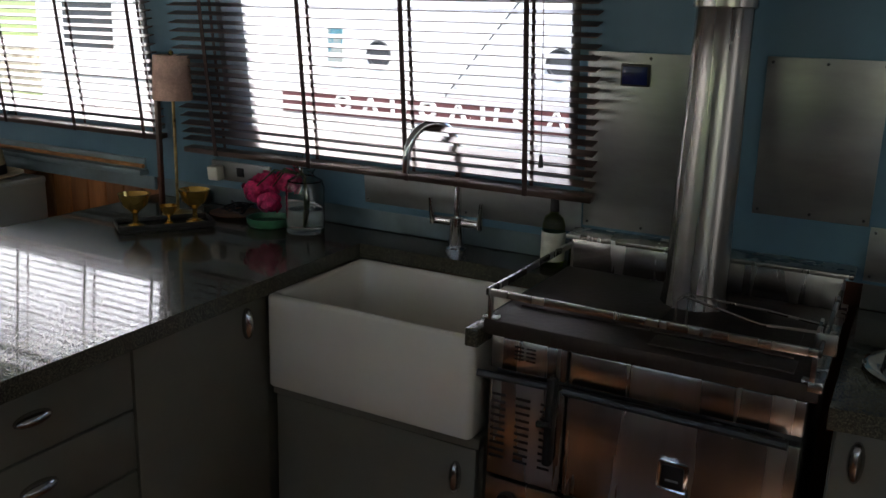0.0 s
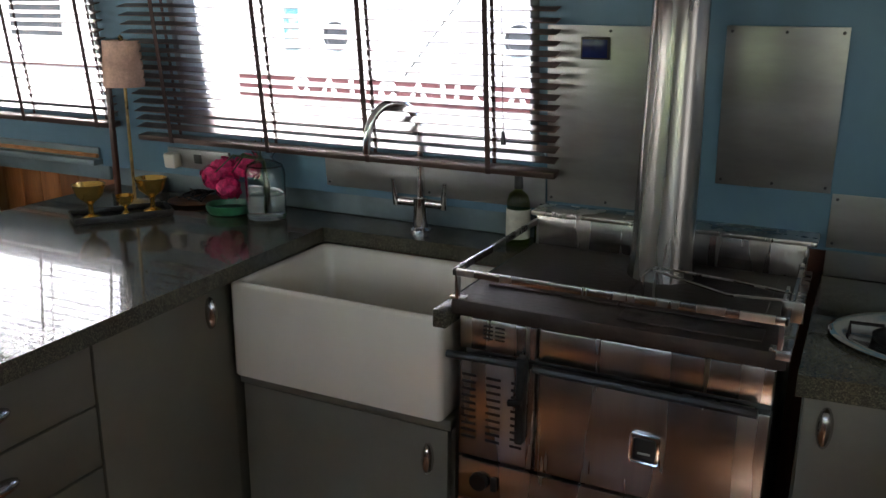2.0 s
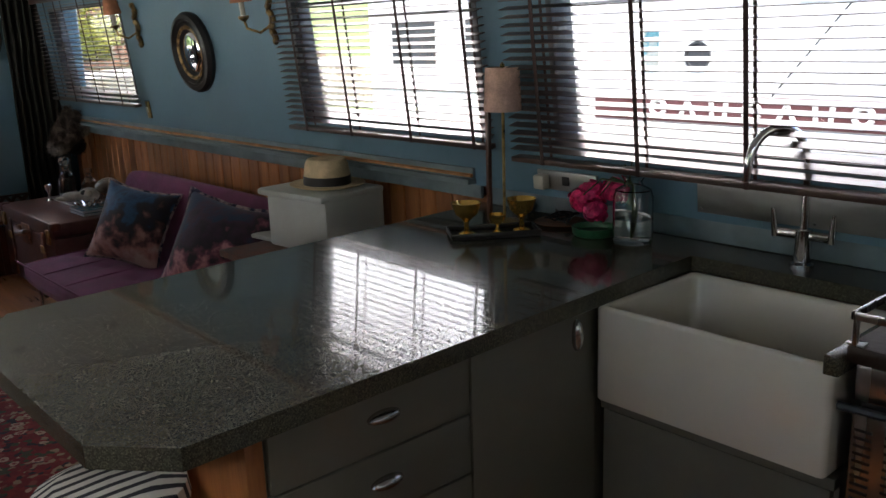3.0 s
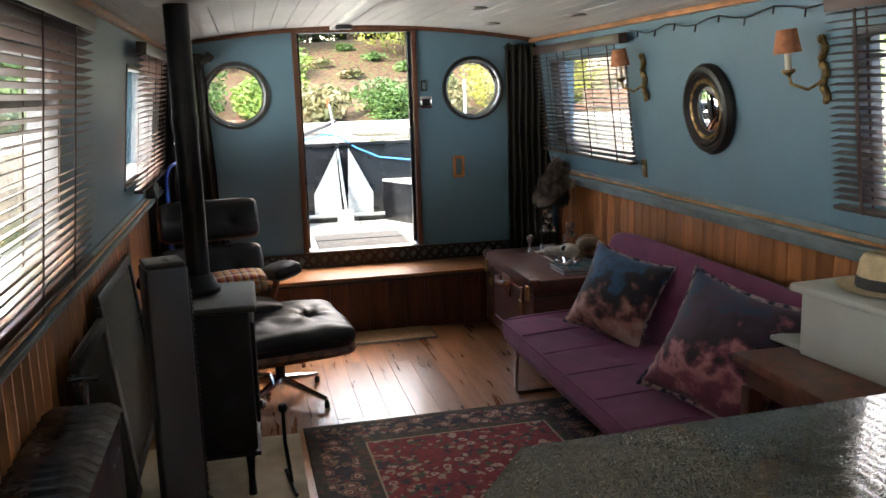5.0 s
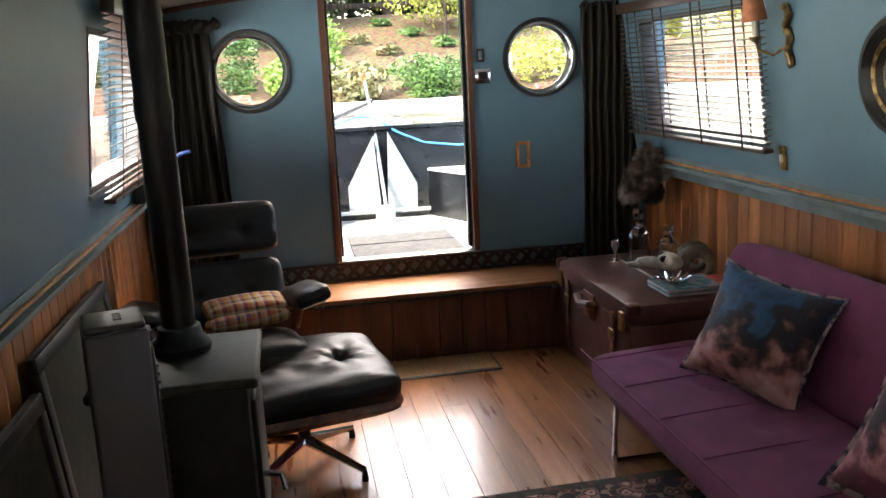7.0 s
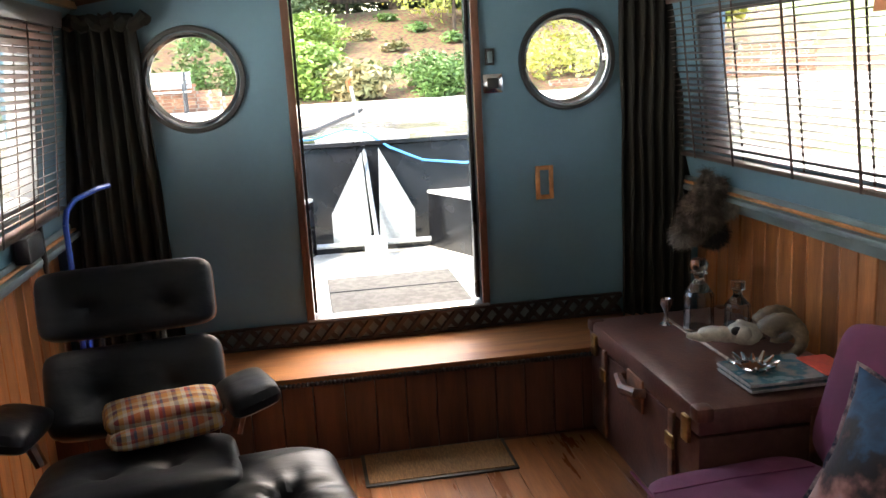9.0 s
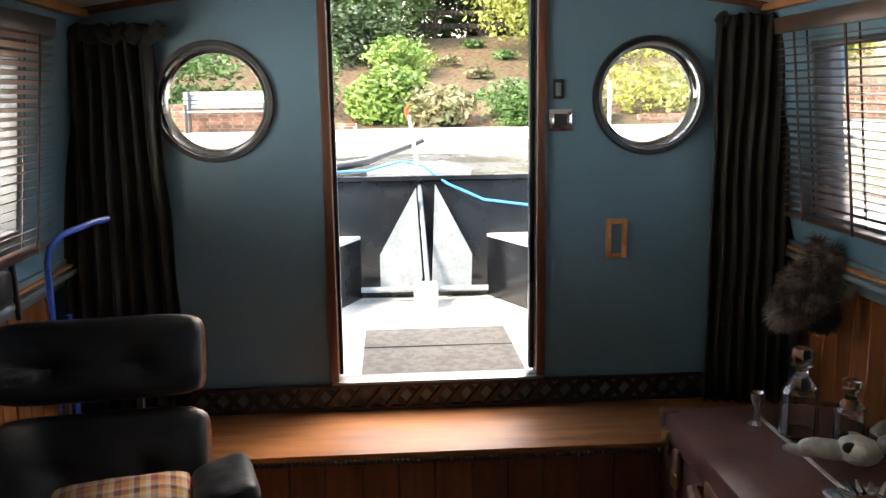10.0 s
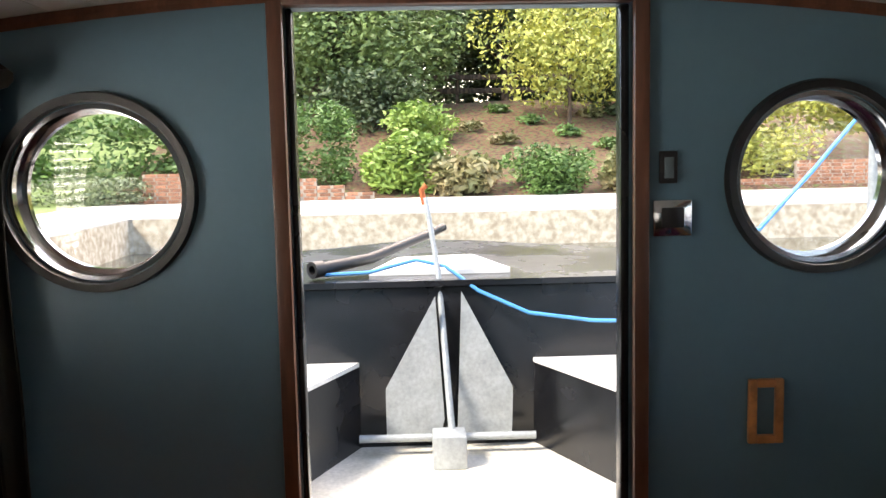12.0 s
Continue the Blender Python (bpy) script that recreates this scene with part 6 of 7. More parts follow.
part("brim", lathe(B(), [(0.08, 0.008), (0.11, 0.003), (0.14, 0.012), (0.142, 0.015), (0.11, 0.007), (0.08, 0.014), (0.08, 0.008)], n=28, m=hm, sx=1.1), STRAW, ht)
part("band", lathe(B(), [(0.0885, 0.012), (0.0895, 0.012), (0.088, 0.045), (0.0865, 0.045), (0.0885, 0.012)], n=28, m=hm, sx=1.1), BLACK, ht)

# ---- galley ----
ct = thing("worktop", (-1.8, 1.2, 0.86), "polished speckled stone worktop of the peninsula and sink side", "worktop")
FRONT = -1.385
part("slab", prism(B(), [(-2.31, 0.525), (-2.135, 0.40), (-1.45, 0.40), (-1.325, 0.51), (FRONT, 2.065), (-0.754, 2.065), (-0.754, 2.275), (-2.40, 2.275)], 0.858, 0.9), TERRAZZO, ct, flat=True)
part("end_block", box(B(), -0.786, -0.754, 1.585, 2.064, 0.858, 0.9, 0.004), TERRAZZO, ct)
part("upstand", box(B(), -2.36, -0.72, 2.235, 2.27, 0.901, 0.965, 0.004), TRIM, ct, "painted upstand")
pc = thing("peninsula_cabinet", (-1.8, 1.3, 0), "grey green peninsula cabinet with drawers and wooden end", "cabinet")
part("body", box(B(), -2.2, -1.42, 0.70, 2.26, 0.08, 0.856, 0.003), UNIT, pc)
part("end_panel", box(B(), -2.22, -1.405, 0.66, 0.698, 0.0, 0.856, 0.003), BOARD, pc, "orange brown wooden end panel")
part("plinth", box(B(), -2.15, -1.48, 0.72, 2.25, 0.0, 0.08), DARKPLASTIC, pc)


PULL = material("satin nickel", (0.5, 0.49, 0.47), 0.25, metal=1, vary=0.1, scale=10, fine=0.05)


def pull(parent, p, along, out, h=0.042):
    """A bright domed leaf handle: centre, direction along and outwards."""
    p, a, o = Vector(p), Vector(along), Vector(out)
    w = a.cross(o)
    bm = bmesh.new()
    bmesh.ops.create_uvsphere(bm, u_segments=16, v_segments=10, radius=1)
    for v in bm.verts:
        c = v.co.copy()
        v.co = p + a * c.x * h + w * c.y * 0.015 + o * (0.004 + 0.02 * max(c.z, -0.2))
    part("handle", bm, PULL, parent, "brushed metal domed handle")


for z0, z1 in ((0.70, 0.845), (0.555, 0.695), (0.32, 0.55), (0.09, 0.315)):
    d = part("drawer", box(B(), -1.419, -1.40, 0.705, 1.215, z0, z1, 0.003), UNIT, pc)
    pull(d, (-1.40, 0.97, (z0 + z1) / 2 + 0.005), (0, 1, 0), (1, 0, 0))
d = part("door", box(B(), -1.419, -1.40, 1.222, 1.66, 0.09, 0.845, 0.003), UNIT, pc)
pull(d, (-1.40, 1.58, 0.79), (0, 0, 1), (1, 0, 0))
st = thing("bar_stool", (-1.66, 0.5, 0), "bar stool with black and white striped cushion", "stool")
part("seat", lathe(B(), [(0.0, 0.64), (0.13, 0.64), (0.15, 0.665), (0.145, 0.7), (0.1, 0.72), (0, 0.725)], (-1.66, 0.50, 0), 26), STRIPE, st)
for a in (0.8, 2.37, 3.94, 5.5):
    part("leg", tube(B(), [(-1.66 + 0.1 * math.cos(a), 0.5 + 0.1 * math.sin(a), 0.64), (-1.66 + 0.17 * math.cos(a), 0.5 + 0.17 * math.sin(a), 0.0)], 0.014, 8), DARKWOOD, st)

# butler sink
sx0, sx1, sy0, sy1, sz0, sz1 = -1.383, -0.787, 1.637, 2.07, 0.605, 0.857
sk = thing("butler_sink", ((sx0 + sx1) / 2, 1.85, sz0), "white glazed ceramic butler sink under the window", "sink")


def rounded(x0, x1, y0, y1, rad, n=5):
    """A rectangle with rounded corners, anticlockwise."""
    out = []
    for cx, cy, a0 in ((x1 - rad, y1 - rad, 0), (x0 + rad, y1 - rad, 90), (x0 + rad, y0 + rad, 180), (x1 - rad, y0 + rad, 270)):
        out += [(cx + rad * math.cos(radians(a0 + 90 * k / n)), cy + rad * math.sin(radians(a0 + 90 * k / n))) for k in range(n + 1)]
    return out


bm = B()
w, rings = 0.024, []
for inset, z, rad in ((0.004, sz0, 0.014), (0.0, sz0 + 0.006, 0.016), (0.0, sz1 - 0.009, 0.016), (0.003, sz1 - 0.003, 0.015), (0.009, sz1, 0.014), (w - 0.008, sz1, 0.016), (w - 0.002, sz1 - 0.004, 0.02), (w + 0.001, sz1 - 0.012, 0.024), (w + 0.006, sz0 + 0.06, 0.03), (w + 0.014, sz0 + 0.042, 0.035), (w + 0.035, sz0 + 0.032, 0.04)):
    rings.append([bm.verts.new((x, y, z)) for x, y in rounded(sx0 + inset, sx1 - inset, sy0 + inset, sy1 - 0.002 - inset, rad)])
for a, b in zip(rings, rings[1:]):
    for k in range(len(a)):
        bm.faces.new((a[k], a[(k + 1) % len(a)], b[(k + 1) % len(a)], b[k]))
bm.faces.new(rings[0][::-1])
bm.faces.new(rings[-1])
part("basin", bm, CERAMIC, sk)
part("waste", lathe(B(), [(0, 0), (0.04, 0), (0.042, 0.004), (0.0, 0.003)], (-1.08, 1.86, sz0 + 0.033), 20), CHROME, sk)
sc = thing("sink_cabinet", (-1.08, 1.95, 0), "grey green cabinet under the sink", "cabinet")
part("body", box(B(), -1.383, -0.775, 1.69, 2.26, 0.06, 0.602, 0.003), UNIT, sc)
part("rail", box(B(), -1.383, -0.775, 1.662, 1.69, 0.575, 0.602, 0.002), UNIT, sc)
d = part("door", box(B(), -1.378, -0.785, 1.668, 1.689, 0.08, 0.57, 0.003), UNIT, sc)
pull(d, (-0.835, 1.668, 0.49), (0, 0, 1), (0, -1, 0))

tp = thing("mixer_tap", (-1.11, 2.155, 0.9), "chrome swan neck mixer tap with two levers", "tap")
X, Y, Z = -1.11, 2.155, 0.9
part("base", lathe(B(), [(0.03, 0), (0.03, 0.008), (0.022, 0.014), (0.022, 0.10), (0.0, 0.102)], (X, Y, Z), 20), CHROME, tp)
pts = [(X, Y, Z + 0.1), (X, Y, Z + 0.27)] + [(X - 0.048 + 0.048 * math.cos(a), Y - 0.065 + 0.065 * math.cos(a), Z + 0.27 + 0.1 * math.sin(a)) for a in [math.pi * i / 14 for i in range(1, 15)]] + [(X - 0.097, Y - 0.131, Z + 0.235)]
part("spout", tube(B(), pts, 0.0115, 14), CHROME, tp)
part("cross_body", tube(B(), [(X - 0.075, Y, Z + 0.085), (X + 0.075, Y, Z + 0.085)], [0.013, 0.013], 14), CHROME, tp)
for s in (-1, 1):
    part("lever", tube(B(), [(X + s * 0.075, Y - 0.005, Z + 0.075), (X + s * 0.082, Y - 0.015, Z + 0.15)], [0.011, 0.006], 10), CHROME, tp)

# range cooker
R0, R1, RF, RB, RT = -0.742, -0.085, 1.615, 2.16, 0.925
rg = thing("range_cooker", ((R0 + R1) / 2, 1.85, 0), "stainless steel solid fuel range cooker with burnt iron top", "cooker")
part("body", box(B(), R0 + 0.01, R1 - 0.01, RF + 0.03, RB, 0.0, 0.89, 0.003), DARKPLASTIC, rg)
part("hob_rim", box(B(), R0 - 0.008, R1 + 0.01, RF - 0.015, RB, 0.889, RT, 0.006), HOTPLATE, rg)
part("steel_edge", box(B(), R1 - 0.012, R1 + 0.014, RF - 0.017, RB, RT - 0.014, RT + 0.003, 0.002), STEEL, rg)
part("hotplate", box(B(), R0 + 0.03, -0.42, RF + 0.1, RB - 0.1, RT, RT + 0.006, 0.003), HOTPLATE, rg)
part("hotplate", box(B(), -0.415, R1 - 0.05, RF + 0.1, RB - 0.1, RT, RT + 0.006, 0.003), HOTPLATE, rg)
part("cover_plate", box(B(), -0.40, R1 - 0.04, RF + 0.02, RF + 0.09, RT, RT + 0.004, 0.002), HOTPLATE, rg)
part("back_box", box(B(), R0, R1, RB - 0.06, RB + 0.05, RT, 1.008, 0.004), STEEL, rg)
part("back_shelf", box(B(), R0 - 0.005, R1 + 0.02, RB - 0.09, RB + 0.06, 1.008, 1.02, 0.003), STEEL, rg)
SPL = -0.556
part("panel", box(B(), R0 + 0.008, SPL - 0.003, RF, RF + 0.029, 0.812, 0.884, 0.003), STEEL, rg)
part("panel", box(B(), SPL + 0.003, R1 - 0.008, RF, RF + 0.029, 0.812, 0.884, 0.003), STEEL, rg)
fd = part("fire_door", box(B(), R0 + 0.008, SPL - 0.003, RF, RF + 0.029, 0.556, 0.792, 0.003), STEEL, rg)
od = part("oven_door", box(B(), SPL + 0.003, R1 - 0.008, RF, RF + 0.029, 0.556, 0.792, 0.003), STEEL, rg)
part("ash_panel", box(B(), R0 + 0.008, R1 - 0.008, RF, RF + 0.029, 0.45, 0.548, 0.003), STEEL, rg)
part("ash_door", box(B(), R0 + 0.02, R1 - 0.02, RF + 0.005, RF + 0.029, 0.1, 0.44, 0.003), STEEL, rg)
part("towel_bar", tube(B(), [(R0 - 0.012, RF - 0.02, 0.80), (SPL - 0.02, RF - 0.02, 0.805)], 0.009, 8), BLACK, rg)
part("towel_bar", tube(B(), [(SPL + 0.0, RF - 0.02, 0.803), (R1 - 0.03, RF - 0.02, 0.80)], 0.010, 8), BLACK, rg)
for i, (x, z) in enumerate([(x, z) for z in (0.843, 0.852, 0.861, 0.870) for x in (-0.667, -0.64)]):
    part("vent_slot", box(B(), x - 0.011, x + 0.011, RF - 0.0015, RF + 0.002, z - 0.002, z + 0.002), BLACK, rg)
for i in range(10):
    for x in (-0.71, -0.652, -0.60):
        part("vent_slot", box(B(), x - 0.017 + (0.006 if x > -0.61 else 0), x + 0.017, RF - 0.0015, RF + 0.002, 0.60 + 0.0165 * i, 0.606 + 0.0165 * i), BLACK, fd)
part("latch", box(B(), -0.592, -0.572, RF - 0.03, RF - 0.002, 0.625, 0.825, 0.006), IRON, fd, "black iron door latch")
part("latch_grip", tube(B(), [(-0.605, RF - 0.03, 0.72), (-0.575, RF - 0.032, 0.725)], 0.008, 8), IRON, fd)
tg = part("thermometer", box(B(), -0.35, -0.288, RF - 0.008, RF, 0.637, 0.703, 0.008), CHROME, od, "framed oven thermometer")
part("dial", box(B(), -0.342, -0.296, RF - 0.011, RF - 0.008, 0.646, 0.694, 0.005), BLACK, od, "black dial face")
part("dial_mark", box(B(), -0.332, -0.306, RF - 0.0125, RF - 0.011, 0.66, 0.664), GALV, od, "pale writing bar")
part("control", lathe(B(), [(0, 0), (0.022, 0), (0.02, 0.012), (0, 0.014)], m=Matrix.Translation((-0.68, RF - 0.001, 0.50)) @ pose(0, 0, 0, 90), n=18), BLACK, rg)
part("control", box(B(), -0.652, -0.637, RF - 0.008, RF, 0.483, 0.517, 0.003), BLACK, rg)
part("grate", box(B(), R0 + 0.01, R0 + 0.3, RF - 0.002, RF + 0.02, 0.44, 0.449), DARKWOOD, rg)
gz = 0.985
for p0, p1 in (((R0 + 0.0, RF - 0.012), (R1 + 0.0, RF - 0.012)), ((R0 + 0.0, RF - 0.012), (R0 + 0.0, RB - 0.06)), ((R1 + 0.0, RF - 0.012), (R1 + 0.0, RB - 0.06))):
    part("guard_rail", box(B(), p0[0] - 0.004, p1[0] + 0.004, p0[1] - 0.004, p1[1] + 0.004, gz - 0.008, gz + 0.008, 0.002), STEEL, rg)
for x in (R0 + 0.006, R1 - 0.006):
    part("rail_post", box(B(), x - 0.005, x + 0.005, RF - 0.014, RF - 0.004, RT, gz, 0.001), STEEL, rg)
    part("rail_foot", box(B(), x - 0.018, x + 0.018, RF - 0.014, RF + 0.012, RT, RT + 0.005, 0.002), STEEL, rg)
tr_ = tube(B(), [(-0.37, 1.72, RT + 0.008), (-0.37, 1.72, 1.0), (-0.36, 1.73, 1.01), (-0.2, 1.68, 0.995), (-0.09, 1.68, 1.0)], 0.003, 6)
tube(tr_, [(-0.36, 1.78, RT + 0.008), (-0.36, 1.78, 1.0), (-0.2, 1.76, 1.0), (-0.09, 1.73, 1.0)], 0.003, 6)
tube(tr_, [(-0.37, 1.72, 1.0), (-0.36, 1.78, 1.0)], 0.003, 6)
box(tr_, -0.1, -0.094, 1.66, 1.76, 0.965, 1.005, 0.001)
box(tr_, -0.1, -0.06, 1.66, 1.666, 0.965, 1.005, 0.001)
solid("wire_toast_rack", tr_, STEEL, "bent wire toaster rack hooked on the range rail", "toast rack")
fk = thing("range_flue", (-0.385, 1.96, RT), "polished stainless steel range flue pipe", "flue pipe")
part("pipe", lathe(B(), [(0.076, 0.0), (0.07, 0.05), (0.062, 0.5), (0.06, 0.66), (0.063, 0.665), (0.063, 0.68), (0.06, 0.685), (0.06, 1.1), (0, 1.1)], (-0.385, 1.96, RT + 0.005), 36), STEEL, fk)

part("collar", lathe(B(), [(0.0625, 0.0), (0.067, 0.002), (0.067, 0.024), (0.0625, 0.026), (0.0625, 0.0)], (-0.385, 1.96, 1.585), 36), STEEL, fk)

# steel sheets on the side
for nm, x0, x1, z0, z1, lb in (("steel_sheet", -0.735, -0.42, 1.03, 1.485, "dull screwed steel sheet behind the range"), ("steel_sheet", -0.31, -0.055, 1.12, 1.49, "brushed steel sheet behind the range"), ("steel_splashback", -1.43, -0.74, 1.005, 1.12, "dull steel splashback behind the tap"), ("steel_splashback", -0.05, 1.2, 0.99, 1.12, "brushed steel splashback behind the hob")):
    pp = thing(nm, label=lb, category="steel sheet", m=wall_frame("right", 0, 1.0))
    part("sheet", box(B(), x0, x1, -0.008, -0.003, z0 - 1, z1 - 1, 0.001), STEELWALL, pp, local=True)
    for a in (x0 + 0.012, (x0 + x1) / 2, x1 - 0.012):
        for b in (z0 - 0.988, z1 - 1.012):
            part("screw", lathe(B(), [(0, 0), (0.004, 0), (0.003, 0.003), (0, 0.0035)], m=Matrix.Translation((a, -0.008, b)) @ pose(0, 0, 0, 90), n=8), DARKPLASTIC, pp, local=True)
dy = thing("wall_display", label="small blue lit display on the steel sheet", category="display", m=wall_frame("right", -0.612, 1.432))
part("case", box(B(), -0.036, 0.036, -0.018, -0.009, -0.027, 0.027, 0.003), BLACK, dy, local=True)
part("screen", box(B(), -0.031, 0.031, -0.020, -0.018, -0.022, 0.022, 0.001), NAVY, dy, local=True)
wr = thing("wooden_wall_rail", label="brown wooden rail under the porthole", category="rail", m=wall_frame("right", 0.5, 1.165))
part("rail", box(B(), -0.43, 0.5, -0.03, -0.002, -0.02, 0.02, 0.006), FRAMEWOOD, wr, local=True)

# hob side
ch = thing("hob_worktop", (0.6, 1.6, 0.86), "speckled stone worktop with inset hob", "worktop")
part("slab", prism(B(), [(-0.055, 1.575), (0.232, 1.60), (0.34, 0.75), (1.1, 0.75), (1.1, 2.275), (-0.055, 2.275)], 0.858, 0.9), TERRAZZO, ch, flat=True)
part("upstand", box(B(), -0.05, 1.1, 2.235, 2.27, 0.901, 1.0, 0.003), STEELWALL, ch, "steel upstand")
cr = thing("hob_cabinet", (0.1, 1.9, 0), "grey green cabinet beside the range", "cabinet")
part("body", box(B(), -0.045, 0.25, 1.64, 2.26, 0.06, 0.856, 0.003), UNIT, cr)
d = part("door", box(B(), -0.04, 0.222, 1.618, 1.639, 0.08, 0.845, 0.003), UNIT, cr)
pull(d, (0.0, 1.618, 0.79), (0, 0, 1), (0, -1, 0))
cr2 = thing("corner_cabinet", (0.7, 1.2, 0), "grey green corner cabinet", "cabinet")
part("body", prism(B(), [(0.255, 1.66), (0.36, 0.78), (1.08, 0.78), (1.08, 2.2), (0.255, 2.2)], 0.02, 0.856), UNIT, cr2, flat=True)
hb = thing("gas_hob", (0.22, 1.84, 0.9), "oval stainless steel inset gas hob", "hob")
part("pan", lathe(B(), [(0.235, 0.002), (0.24, 0.008), (0.232, 0.012), (0.212, 0.011), (0.2, 0.004), (0.0, 0.003)], (0.22, 1.84, 0.9), 44, sy=0.72), CHROME, hb)
for x, y in ((0.10, 1.82), (0.30, 1.84)):
    part("burner", lathe(B(), [(0, 0), (0.038, 0.0), (0.04, 0.012), (0.03, 0.018), (0.0, 0.019)], (x, y, 0.904), 20), IRON, hb)
    part("pan_support", tube(B(), [(x - 0.08, y, 0.906), (x - 0.08, y, 0.93), (x - 0.02, y, 0.932)], 0.004, 6), IRON, hb)
part("knob", lathe(B(), [(0, 0), (0.02, 0), (0.018, 0.015), (0, 0.016)], (0.2, 1.705, 0.905), 16), BLACK, hb)
kt = thing("kettle", (0.29, 1.80, 0.925), "glossy black enamel whistling kettle on the hob", "kettle")
ENAMEL = material("glossy black enamel", (0.008, 0.008, 0.009), 0.07, vary=0.1, coat=0.4, rough_vary=0.03)
part("body", lathe(B(), [(0, 0.0), (0.085, 0.0), (0.098, 0.02), (0.09, 0.07), (0.065, 0.12), (0.045, 0.135), (0.0, 0.14)], (0.29, 1.80, 0.925), 32), ENAMEL, kt)
part("lid", lathe(B(), [(0.045, 0.135), (0.042, 0.142), (0.012, 0.15), (0.014, 0.165), (0, 0.17)], (0.29, 1.80, 0.925), 24), ENAMEL, kt)
part("spout", tube(B(), [(0.225, 1.78, 0.985), (0.185, 1.765, 1.03), (0.165, 1.755, 1.06)], [0.026, 0.018, 0.014], 12), ENAMEL, kt)
part("whistle", tube(B(), [(0.165, 1.755, 1.06), (0.16, 1.753, 1.085), (0.17, 1.757, 1.105)], [0.015, 0.008, 0.007], 10), BLACK, kt)
part("handle", tube(B(), [(0.24, 1.79, 1.045), (0.235, 1.785, 1.10), (0.27, 1.795, 1.15), (0.33, 1.81, 1.15), (0.35, 1.82, 1.09)], 0.011, 10), BLACK, kt)

kt.matrix_basis = pose(0.245, 1.80, 0.925)

# things on the worktop
bo = thing("soap_bottle", (-0.82, 2.17, 0.9), "green soap bottle with black pump cap", "bottle")
for x, y, s in ((-0.815, 2.16, 1.0),):
    part("bottle", lathe(B(), [(0, 0.002), (0.03, 0.002), (0.032, 0.01), (0.032, 0.12), (0.026, 0.14), (0.013, 0.15), (0.012, 0.158), (0, 0.158)], (x, y, 0.9), 22), BOTTLE, bo)
    part("label", lathe(B(), [(0.0325, 0.02), (0.033, 0.02), (0.033, 0.1), (0.0325, 0.1), (0.0325, 0.02)], (x, y, 0.9), 22), LABEL, bo)
    part("cap", lathe(B(), [(0.0, 0.155), (0.014, 0.155), (0.014, 0.19), (0, 0.19)], (x, y, 0.9), 16), BLACK, bo)
bo2 = thing("oil_bottle", (-0.755, 2.2, 0.9), "dark green bottle behind the range", "bottle")
part("bottle", lathe(B(), [(0, 0.002), (0.028, 0.002), (0.028, 0.12), (0.012, 0.15), (0.012, 0.19), (0, 0.19)], (-0.755, 2.205, 0.9), 20), BOTTLE, bo2)

vs = thing("flower_vase", (-1.63, 2.09, 0.9), "ribbed clear glass vase half full of water", "vase")
vm = pose(-1.60, 2.085, 0.902, 0, 0, 20) @ Matrix.Scale(1.22, 4)
bm = B()
prof = [(0.0, 0.001), (0.047, 0.001), (0.049, 0.006), (0.049, 0.115), (0.043, 0.132), (0.024, 0.142), (0.021, 0.15), (0.03, 0.165), (0.028, 0.166), (0.018, 0.15), (0.022, 0.138), (0.04, 0.128), (0.045, 0.112), (0.045, 0.012), (0.0, 0.009)]
lathe(bm, prof, n=32, m=vm)
part("glass", bm, CUTGLASS, vs)
part("water", lathe(B(), [(0.0, 0.0095), (0.0445, 0.0125), (0.0445, 0.06), (0.0, 0.06)], n=24, m=vm), WATERGLASS, vs)
fw = thing("cut_flowers", (-1.63, 2.09, 0.92), "pink drooping flowers with green stems in the vase", "flowers")
C0 = Vector((-1.605, 2.087, 0.92))
for i, e in enumerate(((-1.72, 2.08, 1.03), (-1.76, 2.12, 1.03), (-1.78, 2.05, 1.015), (-1.63, 2.12, 1.15), (-1.65, 2.11, 1.13))):
    part("stem", tube(B(), [C0, (-1.603 + 0.004 * i, 2.087, 1.0), (-1.605, 2.087, 1.075), ((e[0] - 1.63) / 2, (e[1] + 2.09) / 2, 1.085), e], [0.003, 0.003, 0.003, 0.003, 0.002], 6), STEM, fw)


def blossom(c, r, seed):
    rng = random.Random(seed)
    bm = B()
    for k in range(70):
        a, b = rng.uniform(0, 6.28), math.acos(rng.uniform(-0.8, 1))
        d = Vector((math.sin(b) * math.cos(a), math.sin(b) * math.sin(a), math.cos(b)))
        u = d.orthogonal().normalized()
        w_ = d.cross(u)
        p = Vector(c) + d * r * rng.uniform(0.55, 1.0)
        s = r * 0.36
        vs_ = [bm.verts.new(p + u * s * math.cos(t) + w_ * s * math.sin(t) + d * (0.25 * s * rng.uniform(-1, 1))) for t in (0, 1.05, 2.1, 3.14, 4.2, 5.25)]
        bm.faces.new(vs_)
    part("blossom", bm, PINK, fw, "bright pink ruffled blossom")


blossom((-1.765, 2.10, 1.03), 0.042, 1)
blossom((-1.72, 2.06, 0.985), 0.04, 2)
blossom((-1.70, 2.13, 1.04), 0.045, 3)
blossom((-1.79, 2.07, 1.01), 0.038, 4)
dh = thing("flower_dish", (-1.74, 2.09, 0.9), "round green enamel dish under the flowers", "dish")
part("dish", lathe(B(), [(0.0, 0.002), (0.06, 0.002), (0.068, 0.012), (0.07, 0.03), (0.064, 0.03), (0.06, 0.012), (0, 0.008)], (-1.745, 2.085, 0.9), 30), GREENDISH, dh)
ty = thing("black_tray", (-2.0, 1.89, 0.9), "black lacquer tray on the worktop", "tray", m=pose(-1.99, 1.885, 0.901, 0, 0, 56))
